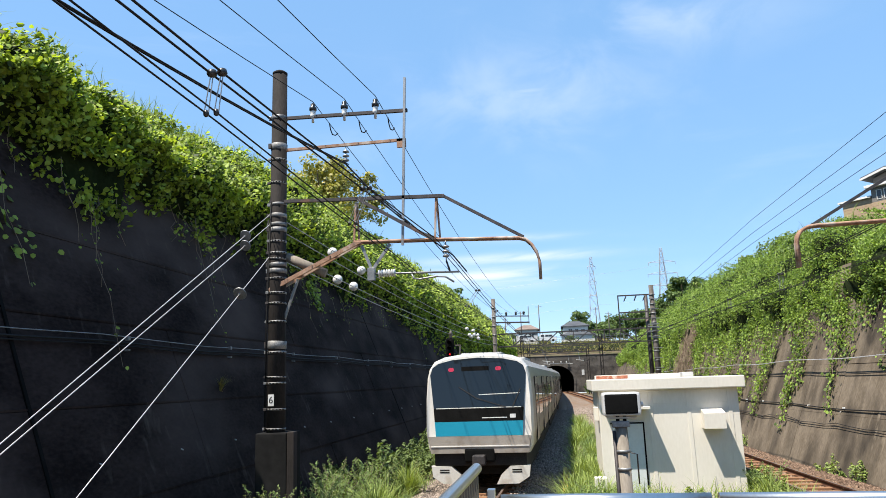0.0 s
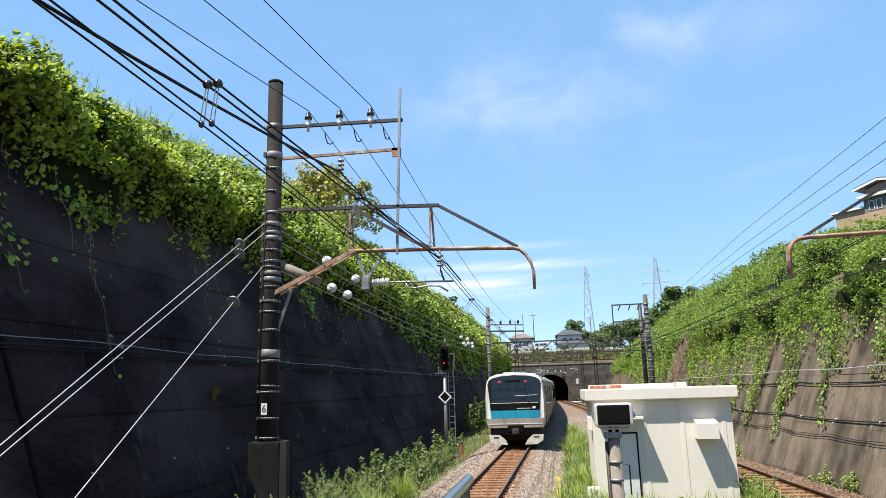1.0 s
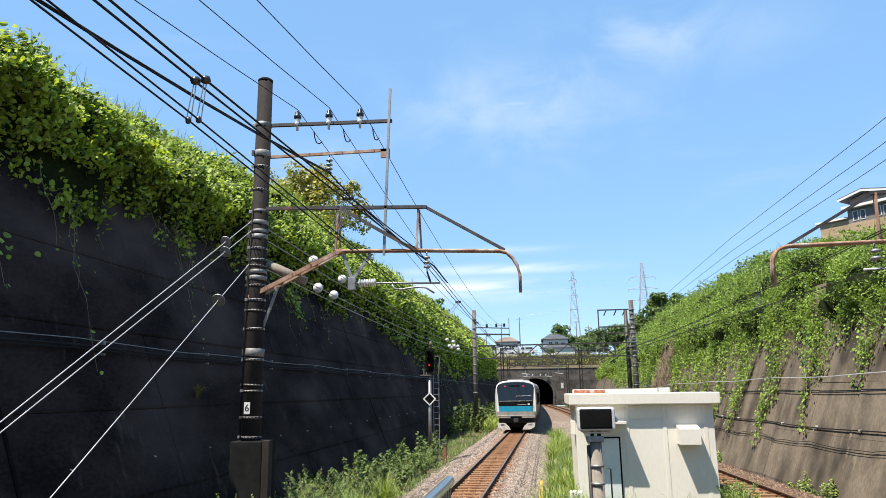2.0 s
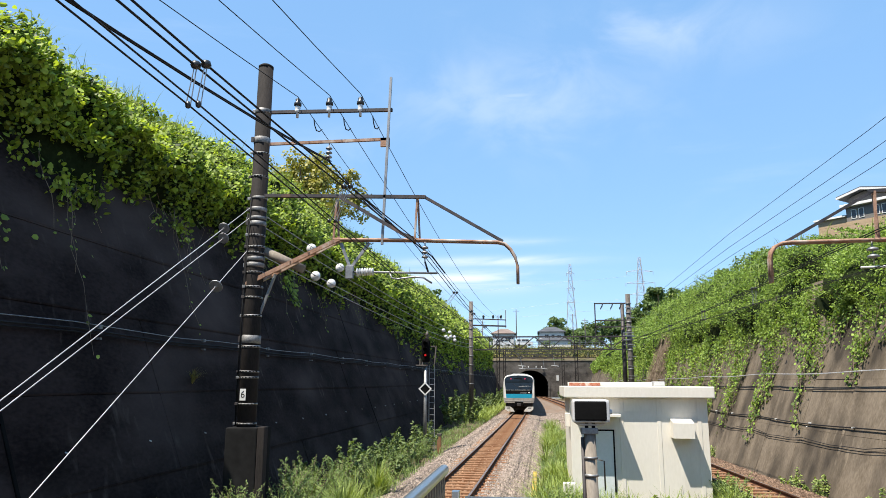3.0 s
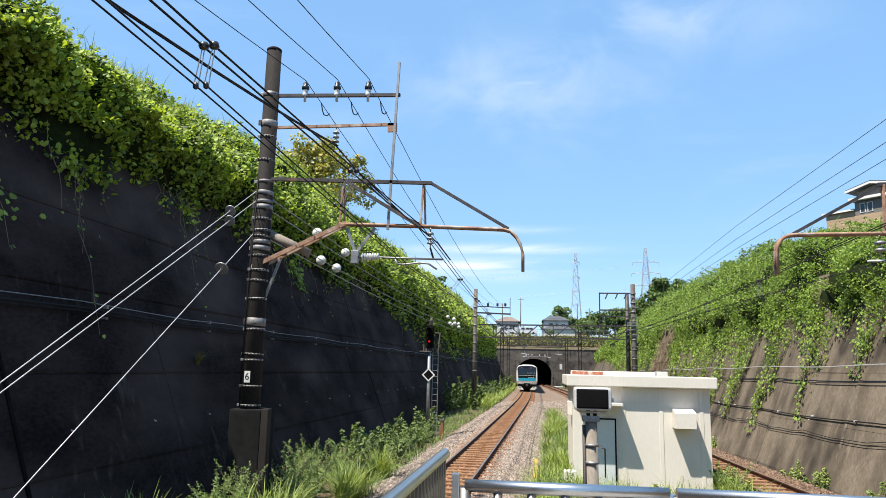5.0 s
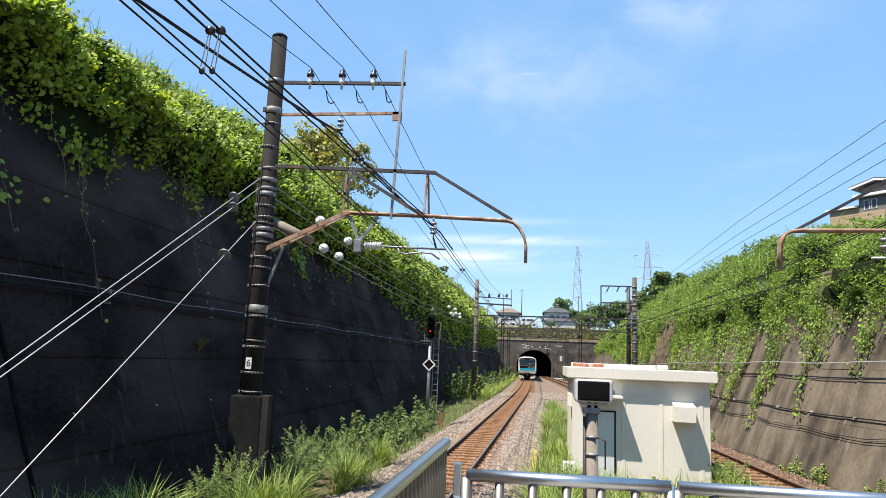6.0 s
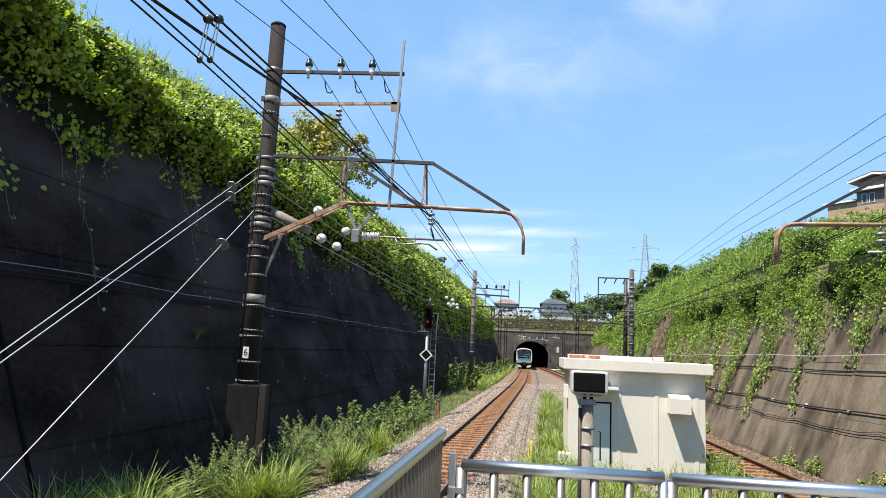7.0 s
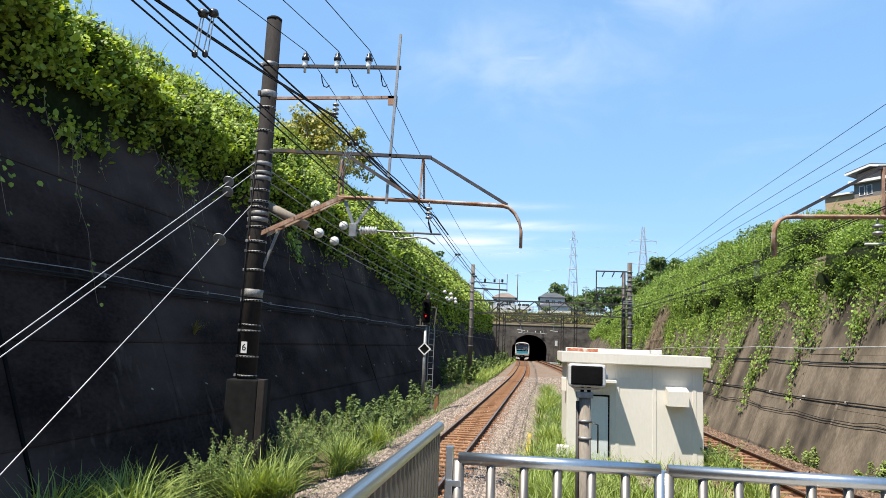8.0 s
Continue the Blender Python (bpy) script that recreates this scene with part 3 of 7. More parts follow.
def build_walls():
    for f, name, mat, top, side, label in ((wall_left, "wall_left", "wall_dark", 9.3, -1, "tall battered retaining wall of sooty concrete, its colour darkened for shade"),
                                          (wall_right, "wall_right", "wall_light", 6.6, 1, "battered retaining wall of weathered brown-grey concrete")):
        ys = list(np.arange(-40, 152, 7.8 if side < 0 else 2.6))
        # bays between the joints: each bay a slab with chamfered edges
        bm = bmesh.new()
        lifts = [-0.6, 1.0, 2.6, 4.2, 5.8, 7.4, 9.3] if side < 0 else [-0.6, 1.4, 3.0, 4.6, 6.6]
        for y0, y1 in zip(ys, ys[1:]):
            for z0, z1 in zip(lifts, lifts[1:]):
                g, h = 0.006, 0.003
                za, zb = z0 + h, z1 - h
                off = 0.012 * random.uniform(-1, 1)
                quad = [(f(y, z) + side * off, y, rise(y) + z) for y, z in ((y0 + g, za), (y1 - g, za), (y1 - g, zb), (y0 + g, zb))]
                deep = [(f(y, z) + side * 0.05, y, rise(y) + z) for y, z in ((y0, z0), (y1, z0), (y1, z1), (y0, z1))]
                a = [bm.verts.new(p) for p in quad]
                b = [bm.verts.new(p) for p in deep]
                bm.faces.new(a if side < 0 else a[::-1])
                for k in range(4):
                    q = (a[k], b[k], b[(k + 1) % 4], a[(k + 1) % 4])
                    bm.faces.new(q if side < 0 else q[::-1])
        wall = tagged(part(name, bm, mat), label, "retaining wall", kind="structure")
        # the mass of the wall behind its face
        rows = []
        for y in ys:
            rows.append([(f(y, -0.6) + side * 0.06, y, rise(y) - 0.6), (f(y, top) + side * 0.06, y, rise(y) + top), (f(y, top) + side * 1.2, y, rise(y) + top), (f(y, -0.6) + side * 4.5, y, rise(y) - 0.6)])
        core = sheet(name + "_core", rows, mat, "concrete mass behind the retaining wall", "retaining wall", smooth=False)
        # pour lines left by the boards
        for z in ((1.02, 2.62, 4.22, 5.82) if side < 0 else (3.02,)):
            part("pour_line", bar((f(8, z) - side * 0.004, 8, z), (f(60, z) - side * 0.004, 60, z + rise(60)), 0.012, 0.035), mat, wall)
        # a black expansion joint with its sealing strip
        if side < 0:
            for yy in (9.85, 33.2, 56.6, 80.0):
                part("joint_strip", bar((f(yy, -0.3) + 0.012, yy, -0.3), (f(yy, 8.6) + 0.012, yy, 8.6), 0.07, 0.03), "black", wall)
        # small weep pipes
        pipe = None
        for i, y in enumerate(np.arange(6.5, 46, 2.5) if side < 0 else ys[20:40:2]):
            for z in ((1.68,) if side < 0 else (1.5,)):
                if pipe is None:
                    pipe = part("weep_pipe", tube([(0, 0, 0), (-side * 0.05, 0, -0.02)], 0.014, sides=6), "grey_box", wall)
                    o = pipe
                else:
                    o = new("weep_pipe", pipe.data)
                    o.parent = wall
                yy = y + 1.9 + 0.3 * math.sin(i * 7.1)
                o.location = (f(yy, z), yy, rise(yy) + z)


def build_tunnel():
    yc, cx, base = PORTAL_Y, -1.0, rise(PORTAL_Y) - 0.3
    r, spring = 3.65, 2.5
    arch = [(cx - r * 0.97, 0)] + [(cx - r * math.cos(a), spring + 3.1 * math.sin(a)) for a in np.linspace(0, math.pi, 17)] + [(cx + r * 0.97, 0)]
    # head wall with the arch left open
    bm = bmesh.new()
    outer_top, xl, xr = 7.5, -16.0, 16.0
    front, backv = [], []
    n = len(arch)
    outline = []
    for i, (x, z) in enumerate(arch):
        t = i / (n - 1)
        if x < cx - r * 0.75:
            outline.append((xl, z if i == 0 else min(outer_top, z * 1.0)))
        elif x > cx + r * 0.75:
            outline.append((xr, z if i == n - 1 else z))
        else:
            outline.append((x * 1.0, outer_top))
    ia = [bm.verts.new((x, yc, base + z)) for x, z in arch]
    oa = [bm.verts.new((x, yc, base + z)) for x, z in outline]
    cl, cr = bm.verts.new((xl, yc, base + outer_top)), bm.verts.new((xr, yc, base + outer_top))
    for i in range(n - 1):
        u, v = outline[i], outline[i + 1]
        if u[0] == xl and v[0] != xl:
            bm.faces.new((ia[i], ia[i + 1], oa[i + 1], cl, oa[i]))
        elif v[0] == xr and u[0] != xr:
            bm.faces.new((ia[i], ia[i + 1], oa[i + 1], cr, oa[i]))
        else:
            bm.faces.new((ia[i], ia[i + 1], oa[i + 1], oa[i]))
    head = tagged(part("tunnel_head_wall", bm, "portal"), "weathered grey concrete head wall of the tunnel", "tunnel portal", kind="structure")
    # raised ring round the arch
    bm = bmesh.new()
    rings = []
    for x, z in arch:
        dx, dz = x - cx, z - spring
        k = 0.45 / max(0.1, math.hypot(dx, dz))
        rings.append([bm.verts.new(p) for p in ((x, yc - 0.12, base + z), (x + dx * k, yc - 0.12, base + z + max(0, dz) * k), (x + dx * k, yc + 0.02, base + z + max(0, dz) * k))])
    for a, b in zip(rings, rings[1:]):
        for k in range(2):
            bm.faces.new((a[k], b[k], b[k + 1], a[k + 1]))
    part("arch_ring", bm, "portal", head)
    # coping and parapet
    part("coping", box(xl, xr, yc - 0.10, yc + 0.6, base + 7.502, base + 7.62, 0.03), "portal", head)
    # the bore, following the track
    bm = bmesh.new()
    rings = []
    for y in np.arange(yc + 0.02, 330, 8):
        s = (left_x(y) + right_x(y)) / 2 - (left_x(yc) + right_x(yc)) / 2
        rings.append([bm.verts.new((x + s, y, rise(y) - 0.3 + z)) for x, z in arch])
    for a, b in zip(rings, rings[1:]):
        for k in range(n - 1):
            bm.faces.new((a[k], a[k + 1], b[k + 1], b[k]))
        bm.faces.new((a[0], b[0], b[-1], a[-1]))
    bm.faces.new(rings[-1])
    tagged(part("tunnel_bore", bm, "bore"), "near-black lining of the railway tunnel", "tunnel", kind="structure")
    rows = [[(x, y, z) for x in np.linspace(-60, 60, 31)] for y, z in ((yc + 0.3, base + 7.55), (yc + 3, base + 8.0), (yc + 6.5, 8.6))]
    sheet("bank_above_portal", rows, "soil", "dry grassy bank above the tunnel", "bank")


build_ground()
build_far_ground()
build_track(left_x, "left_track", -30, 300)
build_track(right_x, "right_track", -30, 300)
rows = []
for yy in np.arange(17, 149.5, 1.5):
    a, b = left_x(yy) + 1.9, right_x(yy) - 1.9
    rows.append([(a + (b - a) * k / 6, float(yy), rise(yy) - 0.30 + 0.05 * fbm(a + (b - a) * k / 6, float(yy), 1.2)) for k in range(7)])
sheet("middle_ballast", rows, "ballast", "grey stone ballast between the two tracks", "ballast bed")
build_walls()
build_tunnel()


# platform under the camera
tagged(part("platform", box(-0.95, 5.2, -35, 4.75, -0.5, 1.1, 0.03), "platform"), "concrete island platform end", "platform", kind="structure")


# ---- plants ----
def leaf_mesh(name, centres, normals, sizes, material, label, category, aspect=1.0, droop=0.25, kind="stuff", parent=None, rng=None, simple=False):
    """Many folded leaves with a raised middle line each; the simple ones have four corners."""
    rng = rng or np.random.default_rng(1)
    n = len(centres)
    nrm = normals / np.linalg.norm(normals, axis=1, keepdims=True)
    r = rng.normal(size=(n, 3))
    a = np.cross(nrm, r)
    a /= np.linalg.norm(a, axis=1, keepdims=True)
    b = np.cross(nrm, a)
    s = sizes[:, None]
    w = s * aspect
    p0 = centres - a * s * 0.5
    p1 = centres - a * s * 0.28 + b * w * 0.46 - nrm * s * droop * 0.5
    p2 = centres + a * s * 0.25 + b * w * 0.40 - nrm * s * droop * 0.6
    p3 = centres + a * s * 0.62 - nrm * s * droop * 0.7
    p4 = centres + a * s * 0.25 - b * w * 0.40 - nrm * s * droop * 0.6
    p5 = centres - a * s * 0.28 - b * w * 0.46 - nrm * s * droop * 0.5
    if simple:
        p1, p2, p3 = (p1 + p2) / 2, p3, (p4 + p5) / 2
    verts = np.stack([p0, p1, p2, p3] if simple else [p0, p1, p2, p3, p4, p5], 1).reshape(-1, 3)
    k = np.arange(n)[:, None] * (4 if simple else 6)
    faces = np.concatenate([k + np.array([t]) for t in ([0, 1, 2], [0, 2, 3], [0, 3, 4], [0, 4, 5])[:2 if simple else 4]], 1).reshape(-1, 3)
    me = bpy.data.meshes.new(name)
    me.vertices.add(len(verts))
    me.vertices.foreach_set("co", verts.astype(np.float32).ravel())
    me.loops.add(faces.size)
    me.loops.foreach_set("vertex_index", faces.astype(np.int32).ravel())
    me.polygons.add(len(faces))
    me.polygons.foreach_set("loop_start", np.arange(0, faces.size, 3, dtype=np.int32))
    me.update(calc_edges=True)
    me.materials.append(M[material])
    ob = new(name, me)
    if parent:
        ob.parent = parent
        return ob
    return tagged(ob, label, category, kind=kind)


def blade_mesh(name, roots, heights, leans, widths, material, label, category, parent=None, kind="stuff"):
    """Curved grass blades, three segments each."""
    n = len(roots)
    up = np.array([0, 0, 1.0])
    hd = leans / np.maximum(1e-6, np.linalg.norm(leans, axis=1, keepdims=True))
    side = np.cross(hd, up)
    vs = []
    for t, wd in ((0, 1.0), (0.4, 0.9), (0.75, 0.6), (1.0, 0.08)):
        c = roots + up * (heights[:, None] * (t - 0.25 * t * t * np.linalg.norm(leans, axis=1, keepdims=True))) + leans * heights[:, None] * t * t
        vs += [c - side * widths[:, None] * wd / 2, c + side * widths[:, None] * wd / 2]
    verts = np.stack(vs, 1).reshape(-1, 3)
    k = np.arange(n)[:, None] * 8
    faces = np.concatenate([k + np.array([[2 * i, 2 * i + 1, 2 * i + 3, 2 * i + 2]]) for i in range(3)], 1).reshape(-1, 4)
    me = bpy.data.meshes.new(name)
    me.vertices.add(len(verts))
    me.vertices.foreach_set("co", verts.astype(np.float32).ravel())
    me.loops.add(faces.size)
    me.loops.foreach_set("vertex_index", faces.astype(np.int32).ravel())
    me.polygons.add(len(faces))
    me.polygons.foreach_set("loop_start", np.arange(0, faces.size, 4, dtype=np.int32))
    me.update(calc_edges=True)
    me.materials.append(M[material])
    ob = new(name, me)
    if parent:
        ob.parent = parent
        return ob
    return tagged(ob, label, category, kind=kind)


def left_top(y):
    """Height of the green crest over the left wall."""
    return float(np.interp(y, (-40, 14, 17, 20, 26, 30, 45, 67, 90, 132, 150), (10.8, 10.8, 10.9, 11.5, 12.1, 12.7, 12.9, 12.8, 13.4, 13.6, 13.6)))


def left_hem(y):
    """Where the hanging growth ends over the left wall."""
    return float(np.interp(y, (-40, 11, 12.0, 12.6, 13.3, 15, 17, 20, 23, 27, 30, 33, 38, 44, 52, 62, 80, 105, 150), (7.5, 7.4, 7.1, 6.2, 6.4, 7.0, 6.8, 7.0, 7.1, 6.8, 6.2, 6.8, 7.1, 5.9, 4.5, 4.0, 4.1, 4.8, 5.2))) + 1.1 * fbm(y, 0, 1.1, 5.0)


def left_profile(y, s):
    """Surface of the growth: s from 0 (hem) to 1 (crest) to 2 (well behind)."""
    hem, top, lip = left_hem(y), left_top(y), 8.7
    x1 = wall_left(y, lip) + 1.1
    if s <= 0.42:
        t = s / 0.42
        z = hem + (lip - hem) * t
        x = wall_left(y, z) + 0.10 + 1.0 * t ** 1.6
    elif s <= 1:
        t = (s - 0.42) / 0.58
        z = lip + (top - lip) * t ** 0.86
        x = x1 - 3.5 * t ** 1.25
    else:
        x = x1 - 3.5 - (s - 1) * 6
        z = top + 0.35 * (s - 1)
    lump = 0.6 * fbm(y, s * 4, 1.7, 1.0) + 0.4 * fbm(y, s * 4, 0.6, 2.0)
    return Vector((x + lump * (0.35 + min(1, s)), y, z + 0.6 * lump * (1 if s > 0.3 else s)))


def right_crest(y):
    return float(np.interp(y, (-40, 15, 26, 29, 34, 41, 48, 64, 79, 95, 136, 150), (8.0, 8.0, 8.0, 8.2, 9.3, 9.8, 10.4, 11.7, 12.4, 12.8, 11.2, 10.5)))


def right_hem(y):
    base = float(np.interp(y, (-40, 17, 21, 24, 26, 30, 36, 46, 60, 85, 105, 150), (5.3, 5.3, 4.9, 4.7, 4.6, 4.6, 4.2, 3.8, 3.5, 4.4, 5.3, 5.4)))
    tongue = max(0.0, math.sin(y * 1.95 + 1.0 + 1.3 * math.sin(y * 0.31))) ** 1.2 * float(np.interp(y, (21, 26, 40, 70, 105), (0.6, 3.2, 3.2, 2.2, 0.5)))
    return max(0.5, base + 0.35 - tongue + 1.0 * fbm(y, 0, 1.0, 9.0))


def right_profile(y, s):
    hem, top = right_hem(y), right_crest(y)
    lip = 6.4
    brow = (0.5 + 0.5 * fbm(y, 3, 1.6, 14.0)) * float(np.interp(y, (80, 110), (1, 0.4)))
    low = max(hem, lip - 0.95)
    if s <= 0.38:
        z = hem + (low - hem) * (s / 0.38)
        x = wall_right(y, z) - 0.14 - 0.10 * s / 0.38
    elif s <= 0.52:
        t = (s - 0.38) / 0.14
        z = low + (lip - low) * t
        x = wall_right(y, z) - 0.24 - brow * math.sin(t * math.pi / 2)
    elif s <= 1:
        t = (s - 0.52) / 0.48
        z = lip + (top - lip) * t
        x = wall_right(y, lip) - 0.24 - brow * (1 - t) + t * (top - lip) * 1.1
    else:
        z = top + 0.5 * (s - 1)
        x = wall_right(y, lip) - 0.24 + (top - lip) * 1.1 + (s - 1) * 7
    lump = 1.5 * fbm(y, s * 6, 2.0, 11.0) + 0.6 * fbm(y, s * 6, 0.6, 12.0)
    return Vector((x - lump * (0.12 + 0.9 * min(1, s * s * 1.6)), y, z + 0.5 * lump * min(1, s * 1.5)))


def clothe(profile, name, material, label, y_range, count, far_size, seed, inward, s_max=1.5, near_size=0.17):
    """A near-black sheet as the shade behind, with leaves laid over it, larger where they stand far off."""
    rng = np.random.default_rng(seed)
    # the sheet blocks the sun and colours the leaf gaps as deep shade
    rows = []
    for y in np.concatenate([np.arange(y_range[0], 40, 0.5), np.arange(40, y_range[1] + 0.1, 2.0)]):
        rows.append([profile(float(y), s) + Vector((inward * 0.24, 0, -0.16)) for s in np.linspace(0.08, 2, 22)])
    sheet(name + "_bed", rows, "under", "near-black sheet standing for the shade beneath the vines", "undergrowth", kind="stuff")
    # denser near
    u = rng.random(count)
    y0, y1 = y_range
    ya = max(y0, 4.0)
    ys = ya * (y1 / ya) ** (u ** 0.92)
    ss = rng.random(count) ** 0.85 * s_max
    c = np.empty((count, 3))
    nr = np.empty((count, 3))
    for i in range(count):
        y, s = float(ys[i]), float(ss[i])
        p = profile(y, s)
        c[i] = p
        if i % 8 == 0:
            q = profile(y, s + 0.04) - p
            r = profile(y + 0.25, s) - p
            nn = q.cross(r) * (1 if inward < 0 else -1)
            if nn.length < 1e-6:
                nn = Vector((1, 0, 1))
            nn.normalize()
        nr[i] = nn
    over = (ss > 0.42)[:, None]
    nr[:] = nr + np.where(over, np.array([[-inward * 0.4, -0.6, 0.8]]), np.array([[-inward * 0.6, -0.1 if inward < 0 else -0.5, 0.0 if inward < 0 else 0.5]]))
    if inward < 0:
        # leaves on the crest turn to the sun
        nr = np.where(over, nr * 0.3 + np.array([[0.02, -0.5, 0.8]]), nr)
    nr += rng.normal(scale=0.5 if inward < 0 else 0.62, size=nr.shape)
    depth = rng.normal(scale=0.14, size=count)
    c[:, 0] += -inward * depth
    c[:, 2] += depth * 0.4
    sizes = np.interp(ys, (8, 20, 45, 90, 150), (near_size, near_size * 1.05, near_size * 1.5, near_size * 2.4, far_size)) * rng.uniform(0.55, 1.3, count)
    # the hanging part is thinner, with gaps onto the shade-dark sheet
    if inward < 0:
        bar_ = np.interp(ss, (0, 0.15, 0.3, 0.5), (0.06, 0.0, -0.3, -0.5))
    else:
        bar_ = np.interp(ss, (0, 0.3, 0.5, 0.7), (-0.06, -0.1, -0.1, -0.13))
    keep = np.array([fbm(float(a), float(b) * 6, 0.9, seed * 3.0) > k for a, b, k in zip(ys, ss, bar_)])
    keep &= rng.random(count) > np.interp(ss, (0, 0.25, 0.4), (0.72, 0.6, 0.2) if inward < 0 else (0.12, 0.06, 0.0))
    if inward > 0:
        keep &= ~((ys > 51.3) & (ys < 55.6) & (ss < 0.5))
    return leaf_mesh(name, c[keep], nr[keep], sizes[keep], material, label, "climbing vine", 0.8 if inward < 0 else 0.7, rng=rng, simple=inward > 0)


def build_uplands():
    """The land behind both banks."""
    for prof, side, name in ((left_profile, -1, "upland_left"), (right_profile, 1, "upland_right")):
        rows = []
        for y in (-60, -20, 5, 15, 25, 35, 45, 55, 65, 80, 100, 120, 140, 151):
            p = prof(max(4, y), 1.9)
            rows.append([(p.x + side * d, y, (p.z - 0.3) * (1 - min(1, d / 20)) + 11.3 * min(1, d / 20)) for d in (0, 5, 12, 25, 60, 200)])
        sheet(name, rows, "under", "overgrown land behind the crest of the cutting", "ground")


build_uplands()
clothe(left_profile, "hanging_vines", "kudzu", "dense green kudzu vines spilling over the shaded black wall", (3.0, 146.0), 310000, 0.36, 3, -1, near_size=0.118)
clothe(right_profile, "hanging_vines", "kudzu_sunny", "sunlit green vines and grass trailing down the retaining wall", (10.0, 150.0), 430000, 0.32, 4, 1, near_size=0.074)


# ---- hut ----
def build_hut():
    hut = thing("equipment_hut", "white flat-roofed equipment hut with a grey door", "hut")
    x0, x1, y0, y1, z0, z1 = 0.9, 4.42, 19.3, 22.6, -0.45, 2.48
    part("body", box(x0, x1, y0, y1, z0, z1, 0.01), "hut", hut)
    part("roof", box(x0 - 0.16, x1 + 0.16, y0 - 0.22, y1 + 0.2, z1 + 0.002, z1 + 0.30, 0.025), "hut", hut)
    part("roof_kerb", box(x0 + 0.1, x0 + 2.6, y1 - 0.5, y1 + 0.1, z1 + 0.302, z1 + 0.42, 0.01), "hut", hut)
    part("roof_hatch", box(x0 + 2.66, x0 + 2.98, y1 - 0.45, y1 + 0.05, z1 + 0.302, z1 + 0.44, 0.015), "grey_box", hut)
    part("rust_patch", box(x0 + 0.12, x0 + 1.05, y1 - 0.62, y1 - 0.503, z1 + 0.304, z1 + 0.40, 0.01), "roof_rust", hut, "peeling rusty roof edge")
    for x in (x0 + 1.32, x0 + 2.28, x0 + 3.3):
        part("panel_seam", box(x - 0.05, x + 0.05, y0 - 0.012, y0 + 0.02, z0, z1 - 0.02, 0.004), "hut", hut)
    for a, b in ((1.39, 2.21), (2.35, 3.23)):
        part("top_panel", box(x0 + a, x0 + b, y0 - 0.008, y0 + 0.01, z1 - 0.36, z1 - 0.03, 0.003), "hut", hut)
    door = part("door", box(x0 + 0.30, x0 + 1.08, y0 - 0.03, y0 + 0.01, z0 + 0.12, 1.62, 0.006), "hut_door", hut, "pale grey steel door")
    part("door_frame", box(x0 + 1.085, x0 + 1.12, y0 - 0.034, y0 + 0.01, z0 + 0.1, 1.66, 0.0), "black", hut)
    part("door_frame", box(x0 + 0.26, x0 + 1.12, y0 - 0.034, y0 + 0.01, 1.624, 1.66, 0.0), "black", hut)
    part("door_handle", box(x0 + 0.36, x0 + 0.40, y0 - 0.09, y0 - 0.031, 0.62, 0.78, 0.008), "black", door)
    part("awning", box(x0 + 0.1, x0 + 1.25, y0 - 0.55, y0 - 0.002, 2.0, 2.07, 0.01), "hut", hut)
    # vent cowl with a sloping top
    bm = bmesh.new()
    pr = [(-0.005, 1.96), (-0.30, 1.90), (-0.42, 1.86), (-0.42, 1.48), (-0.005, 1.48)]
    a = [bm.verts.new((x0 + 2.56, y0 + y, z)) for y, z in pr]
    b = [bm.verts.new((x0 + 3.08, y0 + y, z)) for y, z in pr]
    bm.faces.new(a[::-1])
    bm.faces.new(b)
    for k in range(5):
        bm.faces.new((a[k], a[(k + 1) % 5], b[(k + 1) % 5], b[k]))
    bmesh.ops.recalc_face_normals(bm, faces=bm.faces)
    part("vent_cowl", bm, "hut", hut)
    part("plinth", box(x0 - 0.05, x1 + 0.05, y0 - 0.05, y1 + 0.05, -0.6, -0.452, 0.01), "platform", hut)
    part("side_box", box(x0 - 0.12, x0 - 0.002, y0 + 0.3, y0 + 0.8, 1.7, 2.05, 0.01), "hut", hut)


build_hut()


